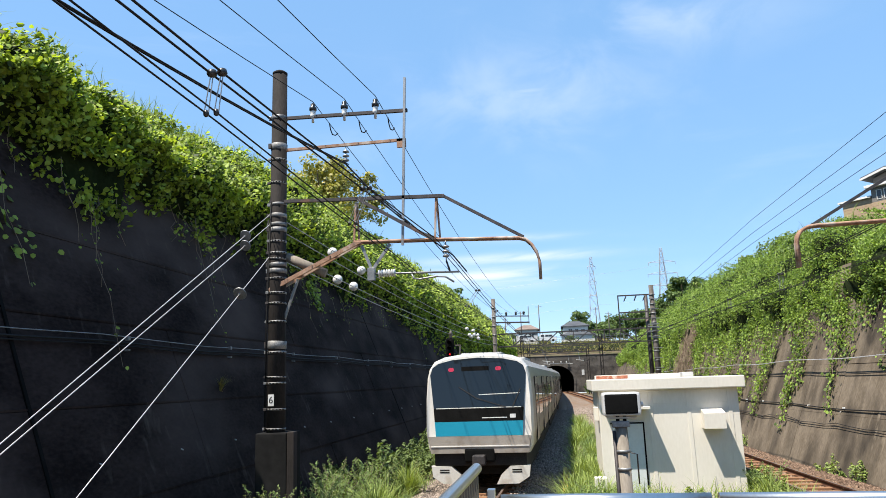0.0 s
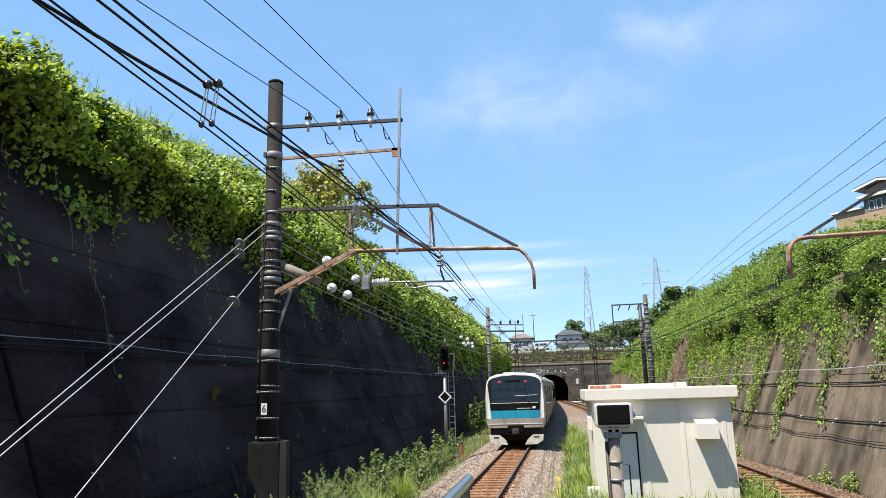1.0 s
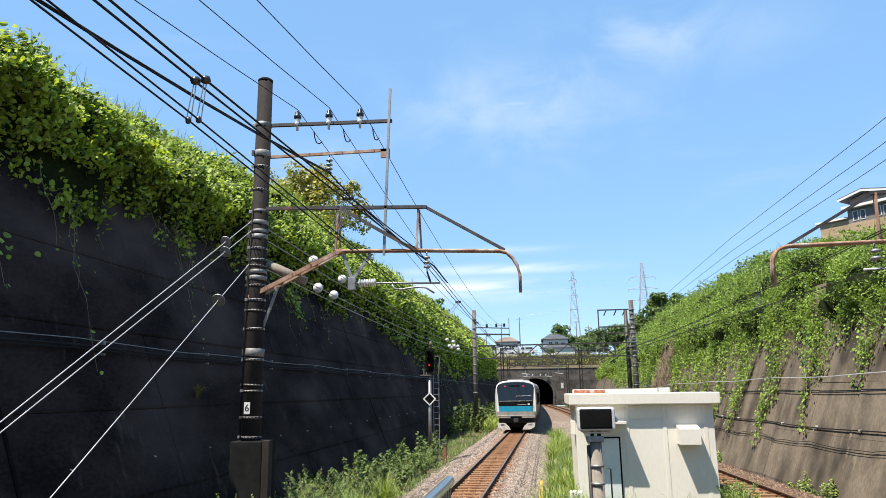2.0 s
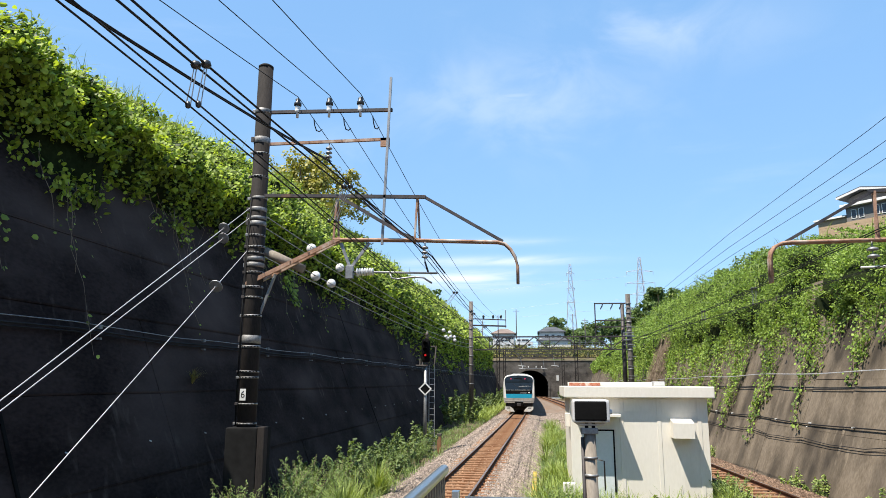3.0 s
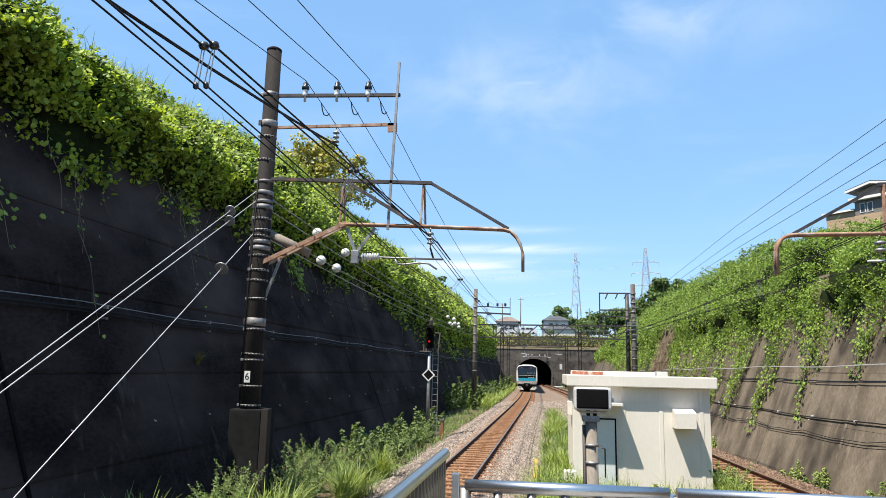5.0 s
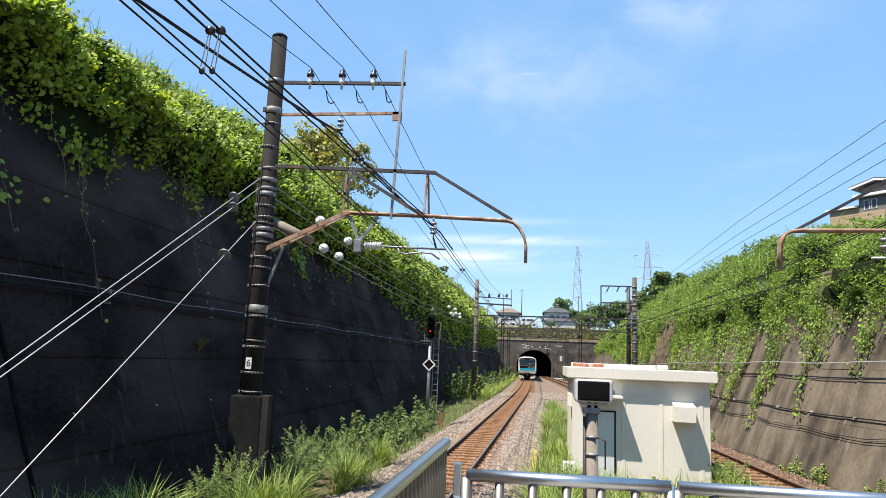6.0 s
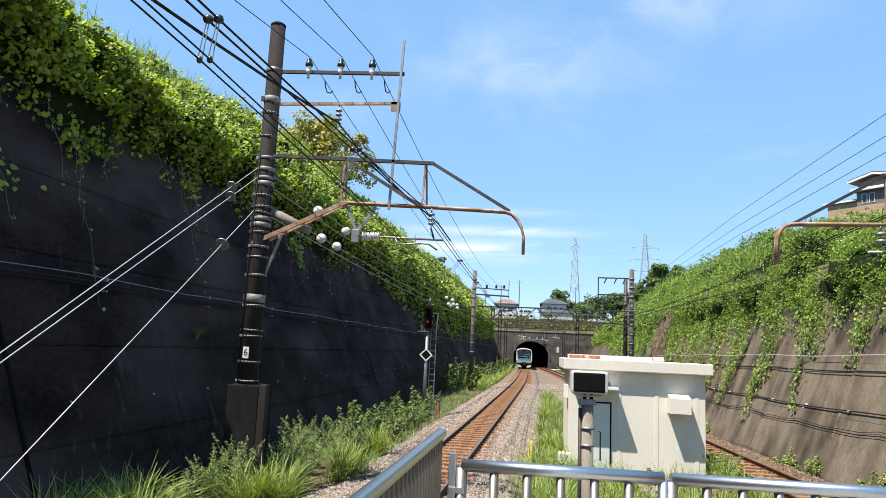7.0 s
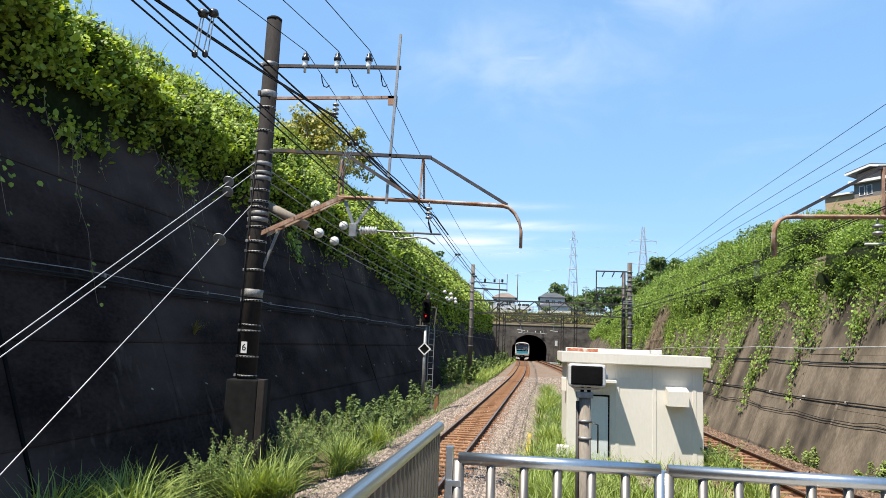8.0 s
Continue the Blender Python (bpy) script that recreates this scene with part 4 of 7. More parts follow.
# ---- monitor on its post ----
def build_monitor():
    m = thing("platform_monitor", "black monitor in a pale housing on a grey post", "monitor")
    y = 8.66
    part("post", tube([(0.66, y + 0.1, -0.45), (0.625, y + 0.1, 2.24)], 0.075, 0.07, 14), "post_worn", m)
    part("knob", lathe([(0.012, 0), (0.03, 0.005), (0.03, 0.03), (0.012, 0.035)], 12, pose(0.862, y + 0.06, 2.50) @ along((1, 0, 0))), "grey_box", m)
    part("cradle", tube([(0.43, y + 0.06, 2.40), (0.50, y + 0.06, 2.35), (0.78, y + 0.06, 2.35), (0.85, y + 0.06, 2.40)], 0.016, sides=8), "grey_box", m)
    part("bracket", box(0.52, 0.72, y + 0.02, y + 0.14, 2.24, 2.31, 0.01), "galv", m)
    for x in (0.57, 0.65):
        part("stem", box(x, x + 0.04, y + 0.05, y + 0.11, 2.29, 2.42, 0.004), "black", m)
    hous = part("housing", box(0.42, 0.86, y - 0.05, y + 0.2, 2.375, 2.645, 0.035), "grey_box", m)
    part("screen", box(0.445, 0.825, y - 0.056, y - 0.03, 2.395, 2.625, 0.02), "black", hous, "blank black screen")
    part("cable_duct", tube([(0.55, y + 0.1, 0.2), (0.54, y + 0.1, 2.2)], 0.022, sides=8), "dark_steel", m)
    for z in (1.95, 1.75):
        part("band", tube([(0.63, y + 0.1, z), (0.63, y + 0.1, z + 0.03)], 0.083, sides=14), "galv", m)
    part("side_rod", tube([(0.71, y + 0.06, 1.95), (0.78, y + 0.06, 1.93), (0.78, y + 0.06, 1.6)], 0.009, sides=6), "dark_steel", m)


build_monitor()


# ---- platform fence ----
def build_fence():
    f = thing("platform_fence", "brushed stainless steel end fence with round balusters", "fence")
    y = 4.15
    for a, b in ((-0.42, 0.715), (0.755, 2.9)):
        za = 2.155
        part("top_rail", tube([(a, y, za), (b, y, za)], 0.036, sides=16), "stainless", f)
        part("bottom_rail", tube([(a, y, 1.22), (b, y, 1.22)], 0.02, sides=10), "stainless", f)
        x = a
        while x < b + 0.01:
            part("baluster", tube([(x, y, 1.1 if x in (a,) else 1.22), (x, y, za - 0.01)], 0.034 if x == a else 0.026, sides=12), "hairline_shaded", f)
            x += 0.189
        part("end_post", tube([(b, y, 1.1), (b, y, za)], 0.034, sides=12), "stainless", f)
    part("gate_post", box(-0.495, -0.452, y - 0.02, y + 0.03, 1.1, 2.22, 0.004), "stainless", f)
    part("latch", box(-0.49, -0.40, y - 0.035, y - 0.022, 2.0, 2.035, 0.004), "stainless", f)
    s = thing("side_fence", "brushed stainless steel fence along the platform edge", "fence")
    x = -0.75
    part("top_rail", tube([(x, -6, 2.145), (x, 5.75, 2.145)], 0.042, sides=16), "stainless", s)
    part("bottom_rail", tube([(x, -6, 1.2), (x, 5.75, 1.2)], 0.02, sides=10), "stainless", s)
    yy = 5.72
    while yy > -6:
        part("baluster", box(x - 0.012, x + 0.012, yy - 0.022, yy + 0.022, 1.1, 2.12, 0.0), "hairline_shaded", s)
        yy -= 0.13


build_fence()


# ---- near catenary pole ----
PY = 14.3


def build_near_pole():
    p = thing("catenary_pole", "dark concrete catenary pole with banded cables and rusty arms", "utility pole", "catenary poles")
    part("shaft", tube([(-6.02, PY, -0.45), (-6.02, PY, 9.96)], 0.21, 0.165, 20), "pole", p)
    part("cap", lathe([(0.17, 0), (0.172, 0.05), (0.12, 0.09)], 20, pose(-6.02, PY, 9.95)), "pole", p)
    for k, (z, hh) in enumerate(((8.84, 0.10), (8.12, 0.15), (7.86, 0.04), (7.32, 0.045), (6.82, 0.06), (6.55, 0.09), (6.36, 0.07), (6.22, 0.10), (5.98, 0.045), (5.72, 0.05), (5.60, 0.04), (5.44, 0.09), (5.30, 0.10), (5.16, 0.045),
                                 (4.84, 0.05), (4.62, 0.04), (4.22, 0.045), (3.66, 0.17), (3.56, 0.05), (3.05, 0.035), (2.92, 0.04), (2.38, 0.04), (1.98, 0.04))):
        r = 0.165 + 0.045 * (9.96 - z) / 10.4
        tilt = 2.5 * math.sin(k * 2.7)
        band = part("band", lathe([(r + 0.003, 0), (r + 0.011, 0.005), (r + 0.011, hh - 0.005), (r + 0.003, hh)], 20, pose(-6.02, PY, z, 0, tilt)), "band_steel", p)
        a = 2.9 + 0.5 * math.sin(k * 5.3)
        bx, by = -6.02 + (r + 0.035) * math.cos(a), PY - (r + 0.035) * abs(math.sin(a))
        part("clamp_bolt", box(bx - 0.035, bx + 0.03, by - 0.025, by + 0.025, z + hh * 0.2 - 0.01, z + hh * 0.8 + 0.02, 0.006), "dark_steel" if k % 2 else "galv", band)
        # punched slots of the thin bands
        if hh < 0.055:
            for j in range(7):
                b = -0.4 - j * 0.36
                sx, sy = -6.02 + (r + 0.011) * math.cos(b), PY + (r + 0.011) * math.sin(b)
                part("slot", box(-0.018, 0.018, -0.003, 0.003, hh * 0.25, hh * 0.75, 0.0), "black", band).matrix_local = pose(sx, sy, z, 0, 0, math.degrees(b) + 90)
    part("down_cable", tube([(-6.24, PY - 0.06, 1.95), (-6.23, PY - 0.06, 5.0), (-6.2, PY - 0.12, 6.5)], 0.02, sides=6), "wire", p)
    part("down_cable", tube([(-6.20, PY - 0.14, 1.95), (-6.19, PY - 0.14, 4.6), (-6.12, PY - 0.17, 6.9)], 0.014, sides=6), "wire", p)
    part("number_plate", box(-6.11, -5.98, PY - 0.215, PY - 0.205, 2.47, 2.71, 0.004), "porcelain", p, "small white plate")
    # near-black colour puts shade on this block, which the sun reaches
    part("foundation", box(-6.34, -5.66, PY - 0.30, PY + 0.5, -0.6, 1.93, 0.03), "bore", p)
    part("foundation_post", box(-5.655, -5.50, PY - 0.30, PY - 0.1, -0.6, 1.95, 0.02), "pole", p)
    arm = part("feeder_arm", bar((-5.86, PY, 8.88), (-3.03, PY, 8.80), 0.07, 0.07), "dark_steel", p)
    part("upright", bar((-3.06, PY - 0.06, 9.55), (-3.19, PY - 0.06, 5.74), 0.05, 0.06), "galv", p)
    part("second_arm", bar((-5.85, PY, 8.12), (-3.12, PY, 8.12), 0.06, 0.06), "rust", p)
    part("gusset", box(-3.28, -3.08, PY - 0.03, PY + 0.03, 7.95, 8.15, 0.0), "rust", p)
    part("top_chord", bar((-6.2, PY - 0.05, 6.92), (-2.26, PY - 0.05, 6.76), 0.08, 0.07), "dark_steel", p)
    part("diagonal", bar((-2.30, PY - 0.05, 6.77), (-0.62, PY - 0.05, 5.75), 0.06, 0.06), "dark_steel", p)
    for x in (-4.22, -2.44):
        for d in (-0.04, 0.04):
            part("hanger", bar((x, PY + d, 6.78), (x + d * 1.2, PY + d, 5.86), 0.04, 0.04), "rust", p)
    pts = [(-4.27, PY, 5.88), (-2.4, PY, 5.82), (-0.72, PY, 5.74), (-0.58, PY, 5.70), (-0.46, PY, 5.58), (-0.37, PY, 5.42), (-0.32, PY, 5.2), (-0.32, PY, 4.86)]
    for d in (-0.06, 0.06):
        part("boom", tube([(x, y + d, z) for x, y, z in pts], 0.032, sides=8), "rust", p)
        part("strut", bar((-6.16, PY + d * 2, 4.92), (-4.11, PY + d, 5.90), 0.05, 0.09), "rust", p)
    part("brace", bar((-5.85, PY, 4.3), (-5.55, PY, 5.15), 0.05, 0.05), "galv", p)
    for x in (-5.6, -5.2, -4.8):
        part("batten", bar((x, PY - 0.12, 4.92 + (x + 6.16) * 0.478), (x + 0.15, PY + 0.12, 4.97 + (x + 6.16) * 0.478), 0.04, 0.06), "rust", p)
    # pin insulators on the feeder arm
    for x in (-5.22, -4.48, -3.76):
        z = 8.84 - 0.028 * (x + 5.86)
        ins = part("insulator", lathe([(0.03, -0.1), (0.03, 0.0), (0.06, 0.02), (0.065, 0.08), (0.05, 0.10), (0.065, 0.13), (0.06, 0.17)], 12, pose(x, PY, z)), "porcelain", p)
        part("head", lathe([(0.055, 0.17), (0.085, 0.19), (0.085, 0.25), (0.05, 0.28), (0.06, 0.33), (0.03, 0.36)], 12, pose(x, PY, z)), "black_ins", ins)
    # suspension insulators
    for x, zt, zb in ((-4.45, 8.08, 7.65), (-2.27, 5.8, 5.35)):
        bm = lathe([(0.012, 0), (0.012, zt - zb)], 8)
        for k in range(3):
            add_lathe(bm, [(0.02, 0.08 + k * 0.10), (0.075, 0.10 + k * 0.10), (0.07, 0.12 + k * 0.10), (0.03, 0.15 + k * 0.10)], 14)
        bmesh.ops.transform(bm, matrix=pose(x, PY, zb), verts=bm.verts)
        part("suspension_insulator", bm, "galv", p)
    part("drop_rod", tube([(-2.27, PY, 5.36), (-2.2, PY, 5.14)], 0.02, sides=6), "dark_steel", p)
    # steady arm with its ribbed insulator
    part("steady_arm", tube([(-3.85, PY, 5.17), (-2.0, PY, 5.11)], 0.022, sides=8), "galv", p)
    bm = bmesh.new()
    for k in range(7):
        add_lathe(bm, [(0.03, 0), (0.085, 0.015), (0.085, 0.03), (0.03, 0.045)], 14, pose(-3.75 + k * 0.055, PY, 5.165) @ along((1, 0, 0)))
    part("ribbed_insulator", bm, "porcelain", p)
    part("yoke", bar((-4.11, PY, 5.80), (-3.9, PY, 5.28), 0.05, 0.06), "galv", p)
    part("yoke", bar((-3.48, PY, 5.80), (-3.86, PY, 5.28), 0.05, 0.06), "galv", p)
    part("yoke_clamp", box(-3.98, -3.82, PY - 0.05, PY + 0.05, 5.02, 5.3, 0.01), "galv", p)
    part("stay_bar", bar((-4.17, PY - 0.16, 6.82), (-2.50, PY - 0.16, 5.80), 0.05, 0.07), "dark_steel", p)
    part("registration_arm", tube([(-3.02, PY, 5.12), (-2.98, PY, 5.02), (-2.85, PY, 5.0), (-2.5, PY, 5.04), (-2.3, PY, 5.02), (-2.12, PY, 4.9)], 0.02, sides=8), "galv", p)
    part("tensioner", tube([(-5.85, PY + 0.1, 5.68), (-5.0, PY + 0.25, 5.28)], 0.10, sides=14), "post_worn", p, "grey tensioning spring barrel")


build_near_pole()


# ---- train ----
def section(w, skew=0.0):
    """Half outline of the car body from sill to roof crown: (x, z)."""
    return [(1.36, 0.95), (1.42, 1.1), (1.475, 1.5), (1.475, 2.4), (1.44, 2.95), (1.38, 3.22), (1.24, 3.42), (0.95, 3.54), (0.5, 3.60), (0.0, 3.62)]


def ring(y, sx=1.0, dz=0.0, zs=1.0):
    h = section(1)
    pts = [(x * sx, 0.95 + (z - 0.95) * zs + dz) for x, z in h]
    return [(x, y, z) for x, z in pts] + [(-x, y, z) for x, z in pts[-2::-1]]


def loft(rings, close=True):
    bm = bmesh.new()
    vs = [[bm.verts.new(p) for p in r] for r in rings]
    for a, b in zip(vs, vs[1:]):
        for k in range(len(a) - 1):
            f = bm.faces.new((a[k], a[k + 1], b[k + 1], b[k]))
        if close:
            bm.faces.new((a[-1], a[0], b[0], b[-1]))
    bm.faces.new(vs[0][::-1])
    bm.faces.new(vs[-1])
    bmesh.ops.recalc_face_normals(bm, faces=bm.faces)
    return bm


def build_car(cab):
    car = thing("train_car", "stainless steel commuter train car with a turquoise band" if not cab else "rear cab car with dark windscreen and turquoise front band", "train car", "train cars")
    y0 = 0.55 if cab else 0.15
    part("body", loft([ring(y0), ring(19.7)]), "steel_body", car)
    part("roof", loft([[(x, y, z + 0.004) for x, y, z in ring(y)[5:-5]] for y in (y0, 19.7)], close=True), "train_roof", car)
    part("cooling_unit", box(-0.8, 0.8, 8.5, 12.0, 3.5, 3.72, 0.06), "train_roof", car)
    part("roof_box", box(-0.6, 0.6, 1.2, 2.2, 3.55, 3.67, 0.04), "train_roof", car)
    part("underframe", box(-1.2, 1.2, 1.0, 19.4, 0.28, 0.948, 0.02), "under_train", car)
    for side in (-1, 1):
        x = side * 1.478
        for k in range(4):
            yc = 2.6 + k * 4.9
            for d in (-0.34, 0.34):
                part("door", box(min(x + side * 0.004, x - side * 0.02), max(x + side * 0.004, x - side * 0.02), yc + d - 0.33, yc + d + 0.33, 1.1, 2.92), "steel_body", car)
                part("door_window", box(min(x + side * 0.008, x - side * 0.02), max(x + side * 0.008, x - side * 0.02), yc + d - 0.22, yc + d + 0.22, 1.85, 2.72), "side_glass", car)
            for d in (-0.70, 0.70):
                part("door_edge", box(min(x + side * 0.006, x - side * 0.02), max(x + side * 0.006, x - side * 0.02), yc + d - 0.03, yc + d + 0.03, 1.05, 2.95), "under_train", car)
            if k < 3:
                part("side_window", box(min(x + side * 0.005, x - side * 0.02), max(x + side * 0.005, x - side * 0.02), yc + 1.25, yc + 3.65, 1.75, 2.65), "side_glass", car)
    for y in (3.1, 5.2, 14.5, 16.6):
        for side in (-1, 1):
            part("wheel", lathe([(0.40, -0.06), (0.43, -0.05), (0.43, 0.05), (0.40, 0.06)], 18, pose(side * 0.56, y, 0.43) @ along((1, 0, 0))), "under_train", car)
    if not cab:
        part("gangway", box(-0.5, 0.5, -0.15, 0.16, 1.0, 3.1), "under_train", car)
        return car
    # front shell: a white frame round a leaning dark screen
    rings = []
    for y, sx, zs in ((0.56, 1.0, 1.0), (0.30, 0.999, 1.0), (0.12, 0.99, 0.995), (0.0, 0.965, 0.975)):
        rings.append([(px_, y + (0.30 * max(0, z - 1.5) / 2.1 if y < 0.5 else 0.0) * (1 - y / 0.56), z) for px_, y_, z in ring(y, sx, 0, zs)])
    shell = part("front_shell", loft(rings), "face", car, "pale moulded front frame")

    def front_panel(name, mat, outline, proud, parent, label=""):
        bm = bmesh.new()
        def at(x, z, o):
            return (x, 0.30 * max(0, z - 1.5) / 2.1 - o, z)
        a = [bm.verts.new(at(x, z, proud)) for x, z in outline]
        b = [bm.verts.new(at(x, z, -0.03)) for x, z in outline]
        bm.faces.new(a)
        for k in range(len(a)):
            bm.faces.new((a[k], b[k], b[(k + 1) % len(a)], a[(k + 1) % len(a)]))
        bmesh.ops.recalc_face_normals(bm, faces=bm.faces)
        return part(name, bm, mat, parent, label)

    front_panel("front_skirt_panel", "champagne", [(-1.33, 0.955), (1.33, 0.955), (1.40, 1.40), (-1.40, 1.40)], 0.02, car, "pinkish-grey steel lower front")
    front_panel("front_band", "teal", [(-1.18, 1.405), (1.18, 1.405), (1.21, 1.78), (-1.21, 1.78)], 0.016, car, "turquoise front band")
    front_panel("black_panel", "black", [(-1.213, 1.785), (1.213, 1.785), (1.24, 2.14), (-1.24, 2.14)], 0.014, car)
    screen = front_panel("windscreen", "windscreen", [(-1.24, 2.145), (1.24, 2.145), (1.335, 3.05), (1.27, 3.25), (1.10, 3.365), (0.7, 3.455), (0.0, 3.50), (-0.7, 3.455), (-1.10, 3.365), (-1.27, 3.25), (-1.335, 3.05)], 0.013, car, "large dark windscreen")
    front_panel("destination_strip", "black", [(-0.45, 3.14), (0.32, 3.14), (0.32, 3.26), (-0.45, 3.26)], 0.015, screen)
    front_panel("wiper", "under_train", [(0.93, 2.16), (1.16, 2.63), (1.18, 2.62), (0.96, 2.15)], 0.03, screen)
    front_panel("wiper", "under_train", [(-0.52, 2.72), (-0.03, 2.40), (0.75, 2.155), (0.75, 2.135), (-0.04, 2.375), (-0.535, 2.70)], 0.03, screen)
    front_panel("screen_rail", "face", [(0.02, 2.475), (1.15, 2.50), (1.15, 2.52), (0.02, 2.495)], 0.017, screen)
    front_panel("screen_sill", "skirt", [(-1.17, 2.13), (1.17, 2.13), (1.17, 2.15), (-1.17, 2.15)], 0.02, screen)
    for x in (-0.74, 0.58):
        front_panel("tail_lamp", "tail_lamp", [(x - 0.08, 3.16), (x - 0.04, 3.13), (x + 0.04, 3.13), (x + 0.08, 3.16), (x + 0.08, 3.21), (x + 0.04, 3.24), (x - 0.04, 3.24), (x - 0.08, 3.21)], 0.019, car, "glowing red tail lamp")
    # operator mark as plain bars
    front_panel("mark", "grey_box", [(0.86, 1.86), (1.02, 1.86), (1.02, 1.96), (0.86, 1.96)], 0.02, car)
    front_panel("mark", "grey_box", [(0.10, 1.86), (0.78, 1.86), (0.78, 1.885), (0.10, 1.885)], 0.02, car)
    part("bumper_line", box(-1.33, 1.33, -0.04, 0.02, 1.115, 1.15, 0.008), "face", car)
    # black block in place of the dark inside the coupler cut-out
    part("coupler_recess", box(-0.41, 0.41, -0.045, 0.2, 0.72, 1.075, 0.05), "black", car)
    part("coupler", box(-0.17, 0.17, -0.30, 0.3, 0.66, 0.92, 0.04), "dark_steel", car)
    for side in (-1, 1):
        bm = bmesh.new()
        o = [(0.42, 0.14), (1.02, 0.16), (1.30, 0.34), (1.34, 0.62), (0.80, 0.60), (0.55, 0.38)]
        a = [bm.verts.new((side * x, 0.05, z)) for x, z in o]
        b = [bm.verts.new((side * x, 0.25, z)) for x, z in o]
        bm.faces.new(a)
        bm.faces.new(b[::-1])
        for k in range(6):
            bm.faces.new((a[k], b[k], b[(k + 1) % 6], a[(k + 1) % 6]))
        bmesh.ops.recalc_face_normals(bm, faces=bm.faces)
        sk = part("snow_plough", bm, "skirt", car)
        for z in (0.44, 0.50):
            part("slot", box(side * 0.98 - 0.13, side * 0.98 + 0.13, 0.044, 0.06, z, z + 0.03), "black", sk)
    part("buffer_beam", box(-1.25, 1.25, 0.1, 0.4, 0.62, 0.95, 0.02), "under_train", car)
    return car


CARS = [build_car(True), build_car(False)]
for _ in range(5):
    CARS.append(copy_thing(CARS[1], pose(0, 0, 0)))


def tail_at(t):
    """Distance of the train's tail along the line."""
    return float(np.interp(t, (0, 1, 1.5, 2, 3.5, 4.5, 6, 7, 8), (19.3, 35.3, 43.3, 51.3, 75.0, 91.5, 115.5, 131.5, 147.6)))


def motions():
    for i, car in enumerate(CARS):
        rows = []
        for k in range(17):
            t = k * 0.5
            a = tail_at(t) + 20 * i
            p, q = Vector((left_x(a + 3), a + 3, rise(a + 3))), Vector((left_x(a + 17), a + 17, rise(a + 17)))
            d = (q - p).normalized()
            yaw = math.degrees(math.atan2(-d.x, d.y))
            o = p - d * 3
            rows.append((t, pose(o.x, o.y, o.z, math.degrees(math.asin(d.z)), 0, yaw)))
        walk(car, rows)




# ---- overhead lines, poles, gantries, signal ----
def sagging(p, q, sag, n=16):
    p, q = Vector(p), Vector(q)
    return [p.lerp(q, t) - Vector((0, 0, 4 * sag * t * (1 - t))) for t in [k / n for k in range(n + 1)]]


def line(name, pts, r, material, label, category="overhead wire", group="overhead wires", sides=5):
    ob = part(name, tube(pts, r, sides=sides), material)
    return tagged(ob, label, category, group)


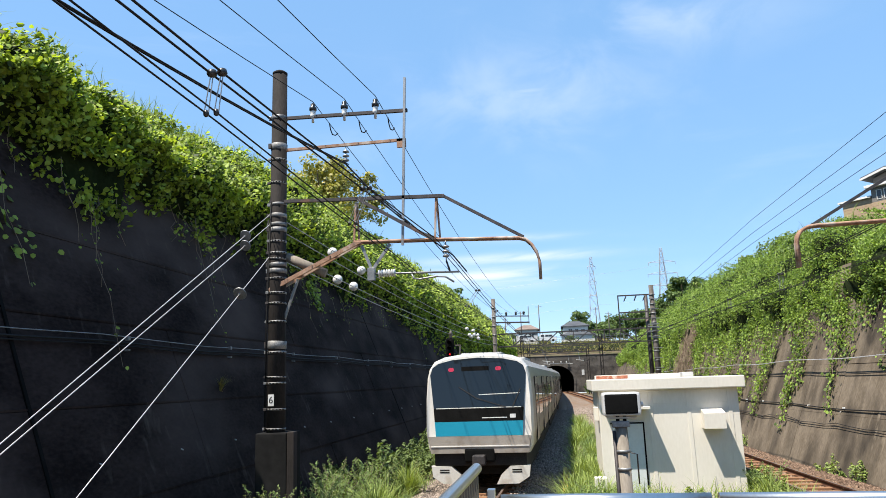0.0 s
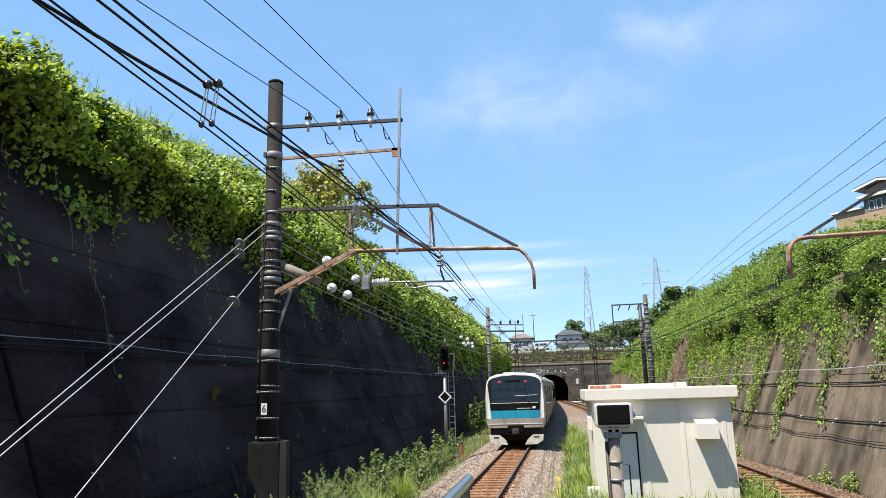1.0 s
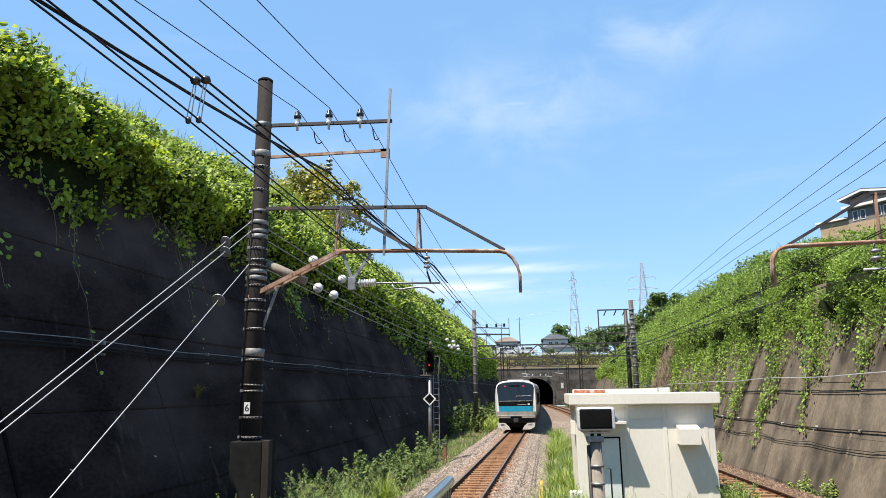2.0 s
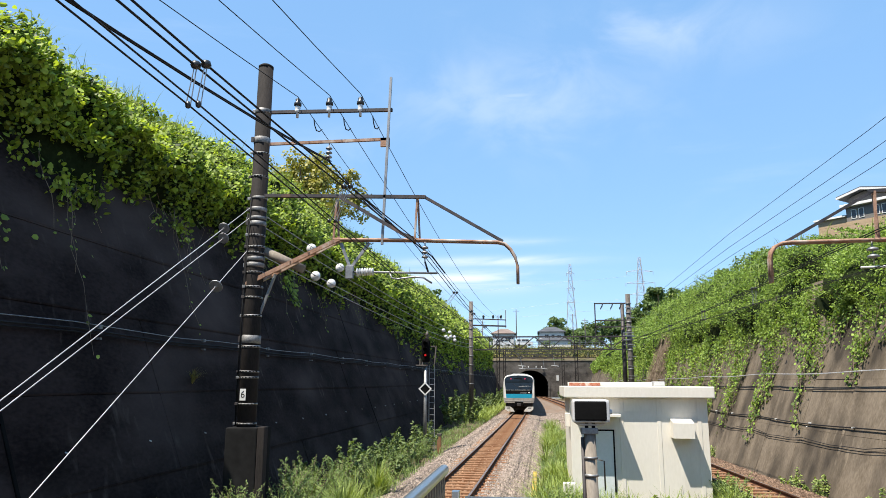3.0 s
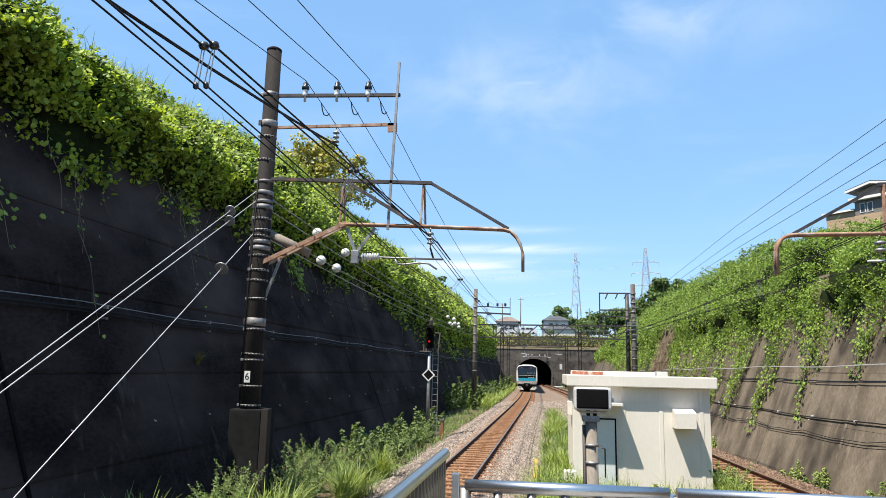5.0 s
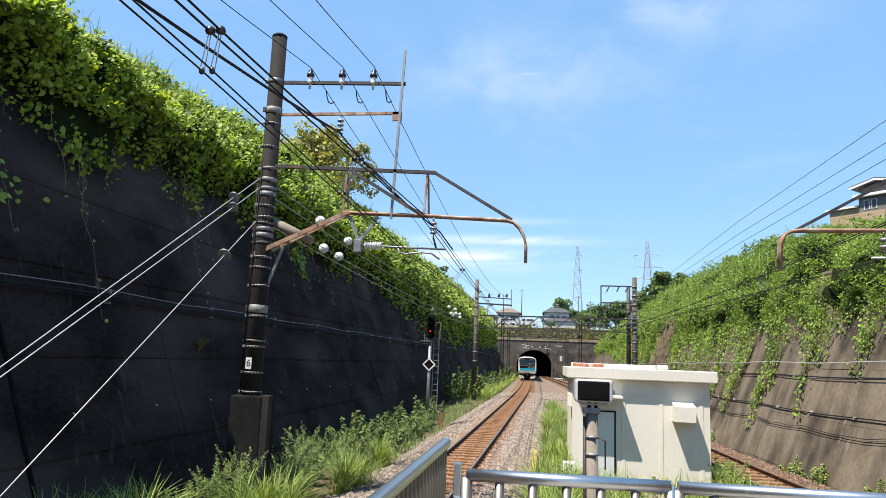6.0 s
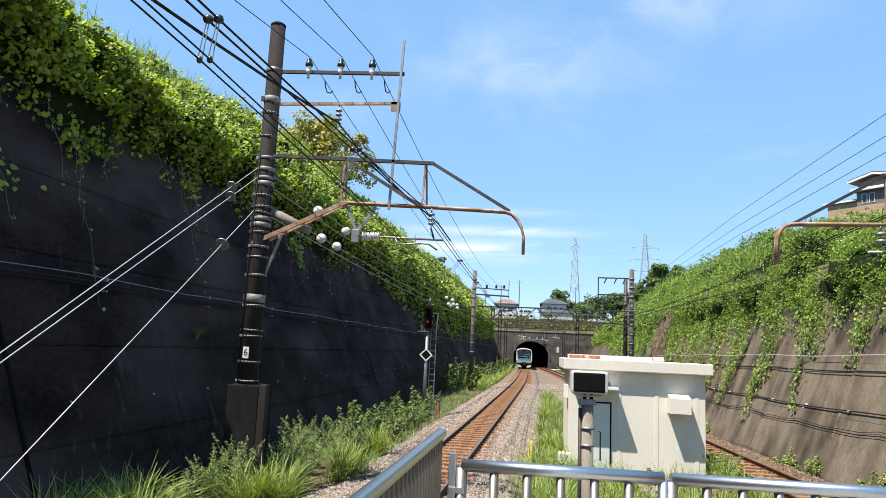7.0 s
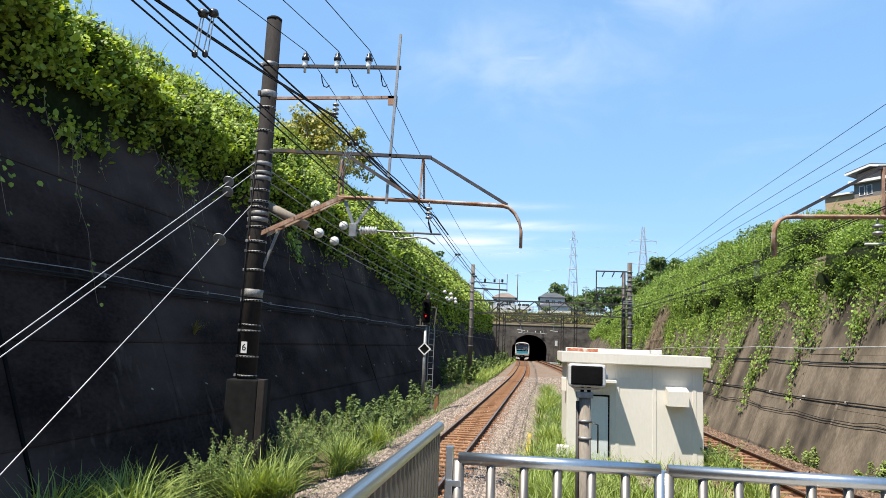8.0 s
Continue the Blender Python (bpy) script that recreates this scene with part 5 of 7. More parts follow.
def build_wires():
    black = "thin dark overhead wire strung along the railway"
    # three feeders over the pin insulators
    for x, back in ((-5.22, -5.86), (-4.48, -4.93), (-3.76, -4.08)):
        k = (back - x) / 5.1
        line("feeder_wire", sagging((x + k * 44, PY - 44, 9.0), (x, PY, 9.22), 0.95), 0.009, "wire", black)
        line("feeder_wire", sagging((x, PY, 9.22), (x + 0.75, 58, 8.35), 0.85), 0.009, "wire", black)
        line("jumper_loop", [(x + 0.02, PY + 1.1, 9.13), (x + 0.03, PY + 1.15, 8.98), (x + 0.03, PY + 1.3, 8.90), (x + 0.04, PY + 1.5, 8.95), (x + 0.04, PY + 1.7, 9.08)], 0.014, "wire", "short black jumper cable hanging below a feeder wire", "jumper cable", "jumper cables")
    # contact and carrying wires over both tracks
    for f, off in ((left_x, 0.0), (right_x, 0.0)):
        for d in (-0.045, 0.045):
            ys = [-28, -10, 0, 3, 5, 8, 11, PY, 18, 25, 35, 45, 58, 80, 110, 144]
            bend = lambda y: float(np.interp(y, (-30, 4, PY, 58, 110), (0.0, -0.06, -0.42, 0.1, 0))) if f is left_x else 0.12
            lean = lambda y: float(np.interp(y, (-30, 4, PY, 58, 110), (0.0, -0.06, -0.02, 0.0, 0))) if f is left_x else 0.12
            line("contact_wire", [(f(y) + d + bend(y), y, 5.06 + rise(y)) for y in ys], 0.008, "wire", "black copper contact wire above the track")
            def high(y):
                a, b = ((-30, PY), (PY, 58), (58, 110), (110, 150))[0 if y <= PY else 1 if y <= 58 else 2 if y <= 110 else 3]
                t = (y - a) / (b - a)
                return 5.78 - 4 * 0.57 * t * (1 - t) + rise(y)
            yy = list(np.arange(-28, 146, 3.0))
            line("carrying_wire", [(f(y) + d * 1.1 + lean(y), y, high(y)) for y in yy], 0.0105, "wire", "thick black carrying wire above the contact wire")
        for y in (5.05, 9.2, 20.5, 25.5, 30.5, 36, 42, 48, 66, 76, 88):
            for d in (-0.045, 0.045):
                x = f(y) + d + (float(np.interp(y, (-30, 4, PY, 58, 110), (0.0, -0.06, -0.02, 0.0, 0))) if f is left_x else 0.12)
                xb = f(y) + d + (float(np.interp(y, (-30, 4, PY, 58, 110), (0.0, -0.06, -0.42, 0.1, 0))) if f is left_x else 0.12)
                a, b = ((-30, PY), (PY, 58), (58, 110))[0 if y <= PY else 1 if y <= 58 else 2]
                t = (y - a) / (b - a)
                zt = 5.78 - 4 * 0.57 * t * (1 - t) + rise(y)
                zb = 5.06 + rise(y)
                h = thing("wire_hanger", "hanger loop with black clips between two overhead wires", "wire hanger", "wire hangers")
                for e in (-0.02, 0.02):
                    part("rod", tube([(xb + e, y, zb), (x + e * 0.5, y, zt)], 0.005, sides=5), "galv", h)
                part("top_clip", lathe([(0.012, -0.03), (0.035, -0.02), (0.045, 0.0), (0.035, 0.03), (0.012, 0.04)], 10, pose(x, y, zt)), "black_ins", h)
                part("bottom_clip", lathe([(0.01, -0.03), (0.022, -0.02), (0.026, 0.0), (0.02, 0.02), (0.008, 0.03)], 8, pose(xb, y, zb)), "black_ins", h)
    # heavy feeder that drops from its hanger to the carrying wire
    for d in (0.0, 0.05):
        line("heavy_cable", sagging((-6.6, -14, 7.3), (-4.44 + d, PY, 7.66), 0.75) , 0.013, "wire", "thick black feeder cable hung from the pole arm")
    line("heavy_cable", [(-4.44, PY, 7.66), (-4.0, PY + 0.6, 7.15), (-3.2, PY + 1.6, 6.45), (-2.5, PY + 2.6, 5.95), (-2.25, PY + 3.2, 5.62)], 0.018, "wire", "thick black cable dropping to the carrying wire")
    line("heavy_cable", [(-4.44, PY, 7.66), (-3.6, PY + 0.1, 6.7), (-2.95, PY + 0.15, 6.1), (-2.35, PY + 0.2, 5.85)], 0.016, "wire", "thick black cable dropping to the carrying wire")
    # lines from pole to pole along the wall
    for z, zf in ((6.52, 6.7), (6.25, 6.4), (5.80, 6.1), (5.60, 5.8)):
        line("pole_line", sagging((-5.95, PY + 0.2, z), (-5.3, 58, zf), 0.35), 0.011, "galv", "grey wire strung between poles beside the wall")
    for z, y in ((6.44, 18.0), (6.38, 20.83), (5.75, 18.44), (5.76, 19.96)):
        x = -5.99
        line("ball_insulator", [(x, y - 0.10, z), (x, y + 0.02, z)], 0.02, "black_ins", "white porcelain insulator on a strain wire", "insulator", "strain insulators")
        b = tagged(part("strain_insulator", lathe([(0.02, -0.10), (0.06, -0.09), (0.13, -0.05), (0.14, 0.0), (0.10, 0.06), (0.04, 0.09)], 16, pose(x, y, z) @ along((0, 1, 0))), "porcelain"), "white porcelain insulator on a strain wire", "insulator", "strain insulators")
    for k, (y, dx, z) in enumerate(((42.2, 0, 6.05), (43.0, 0.05, 5.72), (43.3, 0.25, 6.0), (44.2, 0.0, 5.7), (45.0, 0.1, 5.85), (45.6, 0.3, 5.65), (46.2, 0.2, 5.9))):
        tagged(part("strain_insulator", lathe([(0.02, -0.08), (0.05, -0.07), (0.11, -0.03), (0.115, 0.0), (0.08, 0.05), (0.03, 0.07)], 12, pose(-5.5 + dx, y, z) @ along((0, 1, 0))), "porcelain"), "white porcelain insulator on a strain wire", "insulator", "strain insulators")
    # guy wires
    for zt, yb, zb, yd, zd in ((6.60, 0.6, -1.51, 13.1, 5.92), (6.375, 0.6, -1.54, 13.1, 5.68), (5.65, 4.9, -0.85, 12.9, 4.68)):
        x = -6.16
        p, q = Vector((x, PY - 0.15, zt)), Vector((x + 0.02, yb, zb))
        g = thing("guy_wire", "pale steel guy wire with a grey disc insulator", "guy wire", "guy wires")
        part("strand", tube([p, q], 0.0075, sides=6), "wire_pale", g)
        c = p.lerp(q, (PY - yd) / (PY - yb))
        part("disc", lathe([(0.02, -0.06), (0.022, -0.016), (0.11 if zt > 6 else 0.13, -0.012), (0.115 if zt > 6 else 0.135, 0.0), (0.11 if zt > 6 else 0.13, 0.012), (0.022, 0.016), (0.02, 0.06)], 20, Matrix.Translation(c) @ along(q - p)), "galv", g).data.polygons.foreach_set("use_smooth", [False] * (6 * 20 + 2))
    # cables clipped to the left wall
    for k, (dz, r, mt) in enumerate(((0.0, 0.009, "galv"), (-0.12, 0.022, "wire"), (-0.18, 0.014, "wire"))):
        line("wall_cable", [(wall_left(y, 3.9) + 0.14, y, rise(y) * 0.9 + 3.92 + dz - 0.03 * math.sin(y * 0.9)) for y in np.arange(2, 144, 2.0)], r, mt, "cable clipped along the dark retaining wall", "cable", "wall cables")
    for y in np.arange(4, 60, 4.4):
        c = thing("cable_bracket", "small steel bracket holding cables on the wall", "bracket", "wall brackets")
        part("plate", box(wall_left(y, 3.9) - 0.02, wall_left(y, 3.9) + 0.19, y - 0.03, y + 0.03, rise(y) + 3.66, rise(y) + 3.70), "galv", c)
        part("clip", box(wall_left(y, 3.9) + 0.10, wall_left(y, 3.9) + 0.18, y - 0.04, y + 0.04, rise(y) * 0.9 + 3.87, rise(y) * 0.9 + 3.95, 0.005), "galv", c)
    # cables along the right wall
    for z0, r, mt in ((3.22, 0.016, "wire_pale"), (2.72, 0.014, "wire"), (1.62, 0.02, "wire"), (1.12, 0.011, "wire"), (1.05, 0.009, "wire")):
        pts = []
        for y in np.arange(12, 80, 0.9):
            wob = 0.05 * math.sin(y * 1.3 + z0) + 0.03 * math.sin(y * 2.9) if z0 < 1.3 else 0.0
            o = 0.35 if z0 > 3 else 0.06
            pts.append((wall_right(y, z0) - o, y, z0 + wob + 0.03 * math.sin(y * 0.7)))
        line("wall_cable", pts, r, mt, "cable strung along the weathered retaining wall", "cable", "wall cables")
    for y in np.arange(14, 46, 2.6):
        tagged(part("cable_clip", box(wall_right(y, 1.62) - 0.09, wall_right(y, 1.62) - 0.01, y - 0.02, y + 0.02, 1.61, 1.66, 0.006), "porcelain"), "small white clip on a wall cable", "clip", "cable clips")
    # far power lines from the pylon
    for z, xe in ((73.8, 92.0), (67.6, 90.5), (63.0, 89.5)):
        line("power_line", [(96, 40, z + 2), (95, 200, z), (94, 343, z + 0.5), (xe, 550, z - 4)], 0.09, "wire", "high-voltage line reaching from a distant pylon", "power line", "power lines")
    for k, (x0, z) in enumerate(((-90, 78), (-90, 60), (-90, 52))):
        line("power_line", sagging((-260, 640, z + 6), (30, 600, z + 12), 6, 10) + sagging((30, 600, z + 12), (80, 555, z + 10), 1, 6)[1:], 0.05, "tower", "faint high-voltage line between distant pylons", "power line", "power lines")


build_wires()


def build_far_pole(x, y, z, r, label, group="catenary poles", material="pole_grey", bands=True):
    p = thing("catenary_pole", label, "utility pole", group)
    part("shaft", tube([(x, y, -0.4 + rise(y)), (x, y, z)], r * 1.25, r, 14), material, p)
    if bands:
        for k in range(9):
            zz = z - 0.8 - k * 0.75
            part("step_band", lathe([(r * 1.1, 0), (r * 1.35, 0.01), (r * 1.35, 0.06), (r * 1.1, 0.07)], 12, pose(x, y, zz)), "galv", p)
    return p


def lattice_beam(parent, x0, x1, y, z0, z1, bays, mat="dark_steel", w=0.09, depth=0.5):
    for yy in (y - depth / 2, y + depth / 2):
        part("top_chord", bar((x0, yy, z1), (x1, yy, z1), w, w), mat, parent)
        part("bottom_chord", bar((x0, yy, z0), (x1, yy, z0), w, w), mat, parent)
        for k in range(bays):
            a, b = x0 + (x1 - x0) * k / bays, x0 + (x1 - x0) * (k + 1) / bays
            m = (a + b) / 2
            part("web", bar((a, yy, z1), (m, yy, z0), w * 0.75, w * 0.75), mat, parent)
            part("web", bar((m, yy, z0), (b, yy, z1), w * 0.75, w * 0.75), mat, parent)
            part("web_post", bar((m, yy, z0), (m, yy, z1), w * 0.6, w * 0.6), mat, parent)


def build_far_lines():
    y = 58.0
    p = build_far_pole(-5.24, y, 9.65, 0.16, "grey concrete catenary pole beside the vine-covered wall")
    part("feeder_arm", bar((-5.1, y, 8.20), (-2.35, y, 8.08), 0.08, 0.08), "dark_steel", p)
    part("second_arm", bar((-5.1, y, 7.66), (-2.3, y, 7.56), 0.1, 0.12), "dark_steel", p)
    part("upright", bar((-2.35, y, 7.4), (-2.35, y, 8.9), 0.06, 0.06), "galv", p)
    for x in (-4.2, -3.4, -2.75):
        part("insulator", lathe([(0.05, 0), (0.10, 0.05), (0.07, 0.12), (0.11, 0.18), (0.06, 0.3)], 10, pose(x, y, 8.2)), "black_ins", p)
    q = build_far_pole(7.62, y, 10.1, 0.19, "grey concrete catenary pole against the green bank")
    q2 = build_far_pole(7.25, y + 0.9, 9.45, 0.15, "dark steel catenary pole against the green bank", material="dark_steel", bands=False)
    for z in (9.36, 7.98, 7.45):
        part("arm", bar((4.92, y, z), (7.5, y, z), 0.09, 0.1), "dark_steel", q)
    part("arm_end", bar((4.95, y, 7.4), (4.95, y, 9.4), 0.09, 0.09), "dark_steel", q)
    part("arm_end", bar((4.95, y, 5.9), (4.95, y, 7.4), 0.06, 0.06), "dark_steel", q)
    for x in (5.6, 6.4, 7.1):
        bm = lathe([(0.02, 0), (0.07, -0.08), (0.03, -0.14), (0.07, -0.2), (0.03, -0.26), (0.06, -0.34), (0.02, -0.5)], 10, pose(x, y, 9.32, 0, 25, 0))
        part("hanging_insulator", bm, "black_ins", q)
    for k in range(10):
        z = 9.0 - k * 0.78
        part("step_rung", bar((7.35, y - 0.2, z), (8.05, y - 0.2, z - 0.04), 0.05, 0.05), "galv", q)
    for z in (6.9, 6.7, 6.35, 5.95):
        part("clamp", box(7.1, 7.95, y - 0.28, y - 0.2, z, z + 0.08), "galv", q)
    g = thing("overhead_gantry", "dark lattice gantry spanning both tracks", "gantry", "gantries")
    lattice_beam(g, -5.0, 7.4, y + 0.35, 5.65, 6.70, 5, w=0.075)
    # two more gantries nearer the tunnel
    for yy, xa, xb, top, z0, z1 in ((110.0, -5.7, 6.3, 9.6, 7.0, 7.9), (134.0, -5.75, 5.2, 9.3, 7.6, 8.4)):
        g = thing("overhead_gantry", "grey lattice gantry in front of the tunnel portal", "gantry", "gantries")
        for x in (xa, xb):
            for d in (-0.2, 0.2):
                part("leg", bar((x + d, yy, rise(yy) - 0.4), (x + d, yy, top), 0.14, 0.14), "pole", g)
            for k in range(8):
                part("lacing", bar((x - 0.2, yy, 1 + k), (x + 0.2, yy, 1.6 + k), 0.07, 0.07), "pole", g)
        lattice_beam(g, xa, xb, yy, z0, z1, 5, "dark_steel", 0.10, 0.5)
        for x in (left_x(yy), right_x(yy)):
            part("drop_bracket", bar((x - 0.5, yy, z0), (x - 0.3, yy, 5.4 + rise(yy)), 0.08, 0.08), "galv", g)
            part("steady_arm", bar((x - 0.9, yy, 5.45 + rise(yy)), (x + 0.3, yy, 5.3 + rise(yy)), 0.07, 0.07), "porcelain", g)
    for x in (-4.9, 4.0):
        d = thing("equipment_rack", "small dark steel rack beside the tunnel mouth", "steel rack", "equipment racks")
        for o in (0.0, 1.0):
            part("leg", bar((x + o, PORTAL_Y - 1.2, 0.2), (x + o, PORTAL_Y - 1.2, 5.2), 0.1, 0.1), "dark_steel", d)
        part("head", bar((x - 0.3, PORTAL_Y - 1.2, 5.2), (x + 1.3, PORTAL_Y - 1.2, 5.2), 0.1, 0.12), "dark_steel", d)
        part("box", box(x + 0.3, x + 0.8, PORTAL_Y - 1.5, PORTAL_Y - 1.0, 3.6, 4.7, 0.03), "grey_box" if x > 0 else "pole_grey", d)
    part_y = PORTAL_Y - 0.6
    b = thing("portal_bracket", "pale contact-wire bracket on the tunnel arch", "bracket")
    part("beam", bar((-3.2, part_y, 6.15), (1.8, part_y, 6.15), 0.1, 0.1), "galv", b)
    for x in (-3.0, 1.6):
        part("stub", bar((x, part_y, 6.15), (x, PORTAL_Y + 0.05, 6.15), 0.1, 0.1), "galv", b)
    for x in (-2.6, -1.4, 0.2, 1.3):
        part("insulator", lathe([(0.05, 0), (0.12, 0.1), (0.06, 0.2), (0.12, 0.3), (0.05, 0.4)], 8, pose(x, part_y, 6.2)), "porcelain", b)


build_far_lines()


def build_right_arm():
    p = thing("catenary_pole", "catenary pole with a rusty curved arm over the far track", "utility pole", "catenary poles")
    y = PY
    part("shaft", tube([(10.0, y, -0.4), (10.0, y, 9.9)], 0.21, 0.165, 18), "pole", p)
    pts = [(10.0, y, 5.66), (7.0, y, 5.62), (5.05, y, 5.60), (4.9, y, 5.585), (4.77, y, 5.52), (4.69, y, 5.42), (4.66, y, 5.28), (4.65, y, 4.80)]
    for d in (-0.06, 0.06):
        part("boom", tube([(a, b + d, c) for a, b, c in pts], 0.034, sides=8), "rust", p)
    part("diagonal", bar((4.95, y - 0.02, 5.60), (6.70, y - 0.02, 6.60), 0.06, 0.06), "dark_steel", p)
    part("top_chord", bar((6.62, y - 0.02, 6.60), (10.0, y - 0.02, 6.70), 0.08, 0.07), "dark_steel", p)
    for d in (-0.04, 0.04):
        part("hanger", bar((6.72, y + d, 6.6), (6.70 + d, y + d, 5.62), 0.045, 0.045), "rust", p)
    bm = lathe([(0.012, 0), (0.012, 0.45)], 8)
    for k in range(2):
        add_lathe(bm, [(0.02, 0.12 + k * 0.14), (0.11, 0.14 + k * 0.14), (0.10, 0.17 + k * 0.14), (0.03, 0.21 + k * 0.14)], 14)
    bmesh.ops.transform(bm, matrix=pose(6.58, y, 5.14), verts=bm.verts)
    part("suspension_insulator", bm, "galv", p)
    part("steady_arm", tube([(6.33, y, 5.08), (7.9, y, 5.12)], 0.022, sides=8), "porcelain", p)


build_right_arm()


def build_signal():
    s = thing("railway_signal", "colour-light signal showing red on a grey post with ladder", "railway signal")
    x, y = -5.2, 33.3
    part("post", tube([(x, y, -0.4), (x, y, 3.7)], 0.085, 0.08, 14), "galv", s)
    hood = part("head", box(x - 0.20, x + 0.20, y - 0.10, y + 0.12, 3.85, 4.95, 0.10), "black", s, "black signal head")
    for k, mt in ((0, "signal_red"), (1, "black"), (2, "black")):
        z = 4.18 + k * 0.28
        part("lens", lathe([(0.045 if k == 0 else 0.08, 0), (0.05, 0.02)], 14, pose(x, y - 0.105, z) @ along((0, -1, 0))), mt, hood)
        part("visor", lathe([(0.10, 0), (0.105, 0.18), (0.10, 0.18), (0.095, 0.0)], 14, pose(x, y - 0.10, z + 0.02) @ along((0, -1, -0.15))), "black", hood)
    part("finial", lathe([(0.06, 4.95), (0.09, 5.0), (0.06, 5.12), (0.10, 5.16), (0.02, 5.32)], 12, pose(x + 0.06, y, 0)), "pole_grey", s)
    part("platform", box(x - 0.45, x + 0.1, y - 0.15, y + 0.15, 3.68, 3.73), "pole_grey", s)
    for d in (-0.3, -0.18):
        part("bracket", box(x + d, x + d + 0.05, y - 0.05, y + 0.05, 3.73, 4.05), "pole_grey", s)
    part("rear_frame", bar((x + 0.42, y, 3.7), (x + 0.50, y, 4.62), 0.06, 0.06), "pole_grey", s)
    part("rear_frame", bar((x + 0.50, y, 4.6), (x + 0.25, y, 4.6), 0.06, 0.06), "pole_grey", s)
    bm = bmesh.new()
    r = 0.32
    o = [(0, r), (r, 0), (0, -r), (-r, 0)]
    rings = [[bm.verts.new((x + a * k, y - yy, 2.6 + b * k)) for a, b in o] for k, yy in ((1.0, 0.12), (0.74, 0.12), (0.74, 0.09), (1.0, 0.09))]
    for i in range(4):
        for k in range(4):
            bm.faces.new((rings[i][k], rings[i][(k + 1) % 4], rings[(i + 1) % 4][(k + 1) % 4], rings[(i + 1) % 4][k]))
    bmesh.ops.recalc_face_normals(bm, faces=bm.faces)
    sign = part("diamond_frame", bm, "porcelain", s, "white diamond outline")
    bm = bmesh.new()
    a = [bm.verts.new((x + a * 0.74, y - 0.1, 2.6 + b * 0.74)) for a, b in o]
    bm.faces.new(a)
    part("diamond_plate", bm, "black", s)
    for d in (0.16, 0.42):
        part("ladder_rail", bar((x + d, y + 0.1, -0.3), (x + d, y + 0.1, 3.7), 0.035, 0.035), "galv", s)
    for k in range(13):
        part("ladder_rung", bar((x + 0.16, y + 0.1, 0.0 + k * 0.28), (x + 0.42, y + 0.1, 0.0 + k * 0.28), 0.025, 0.025), "galv", s)
    t = thing("marker_post", "short weathered concrete marker post in the grass", "post")
    part("stake", box(-4.62, -4.44, 33.2, 33.4, -0.4, 0.45, 0.02), "sleeper", t)
    part("stake_cap", box(-4.64, -4.42, 33.18, 33.42, 0.452, 0.55, 0.02), "portal", t)


build_signal()


def build_yellow_edge():
    e = thing("cable_trough", "faded yellow edge board of the walkway between the tracks", "edge board")
    for k in range(11):
        y = 8 + k * 1.5
        part("board", box(-0.29 + 0.006 * y, -0.16 + 0.006 * y, y, y + 1.47, -0.4, -0.02 + 0.02 * math.sin(k * 2.3), 0.012), "yellow", e)
    b = tagged(part("junction_box", box(0.62, 0.92, 18.2, 18.5, -0.42, 0.42, 0.02), "hut"), "small white junction box in the grass by the hut", "junction box")


build_yellow_edge()


def number_six():
    c = bpy.data.curves.new("number", "FONT")
    c.body, c.size, c.extrude, c.align_x, c.align_y = "6", 0.2, 0.001, "CENTER", "CENTER"
    ob = bpy.data.objects.new("number", c)
    scene.collection.objects.link(ob)
    me = bpy.data.meshes.new_from_object(ob.evaluated_get(bpy.context.evaluated_depsgraph_get()))
    bpy.data.objects.remove(ob)
    me.materials.append(M["black"])
    for host in bpy.data.objects:
        if host.name == "number_plate":
            n = new("numeral", me)
            n.parent = host
            n.matrix_basis = pose(-6.045, PY - 0.217, 2.59, 90, 0, 0)


number_six()


# ---- trees, houses, pylons ----
def build_tree(x, y, z, h, r, mat, label, seed, leaf=0.5, count=2600, squash=0.8):
    rng = np.random.default_rng(seed)
    t = thing("tree", label, "tree", "trees")
    bm = tube([(x, y, z - 0.8), (x + 0.02 * h, y, z + h * 0.35), (x - 0.02 * h, y, z + h * 0.7)], 0.035 * h, 0.012 * h, 8)
    limbs = []
    for k in range(7):
        a = rng.uniform(0, math.tau)
        q = (x + math.cos(a) * r * 0.6, y + math.sin(a) * r * 0.6, z + h * rng.uniform(0.5, 0.85))
        add_tube(bm, [(x, y, z + h * rng.uniform(0.25, 0.5)), q], 0.014 * h, 0.004 * h, 6)
    part("trunk", bm, "bark", t)
    clumps = 44
    cc = np.stack([rng.normal(0, 0.45, clumps) * r, rng.normal(0, 0.45, clumps) * r, rng.uniform(0.30, 0.93, clumps) * h], 1)
    cc[:, :2] *= np.sqrt(np.maximum(0.05, 1.1 - (cc[:, 2:3] / h - 0.5) ** 2 / 0.2))
    which = rng.integers(0, clumps, count)
    d = rng.normal(size=(count, 3))
    d /= np.linalg.norm(d, axis=1, keepdims=True)
    rad = rng.uniform(0.55, 1.05, count)[:, None] * r * rng.uniform(0.16, 0.34, clumps)[which][:, None]
    c = cc[which] + d * rad * np.array([1, 1, squash]) + np.array([x, y, z])
    leaf_mesh("crown", c, d + np.array([0, 0, 0.5]) + rng.normal(scale=0.4, size=d.shape), rng.uniform(0.6, 1.3, count) * leaf, mat, "", "", parent=t, rng=rng)


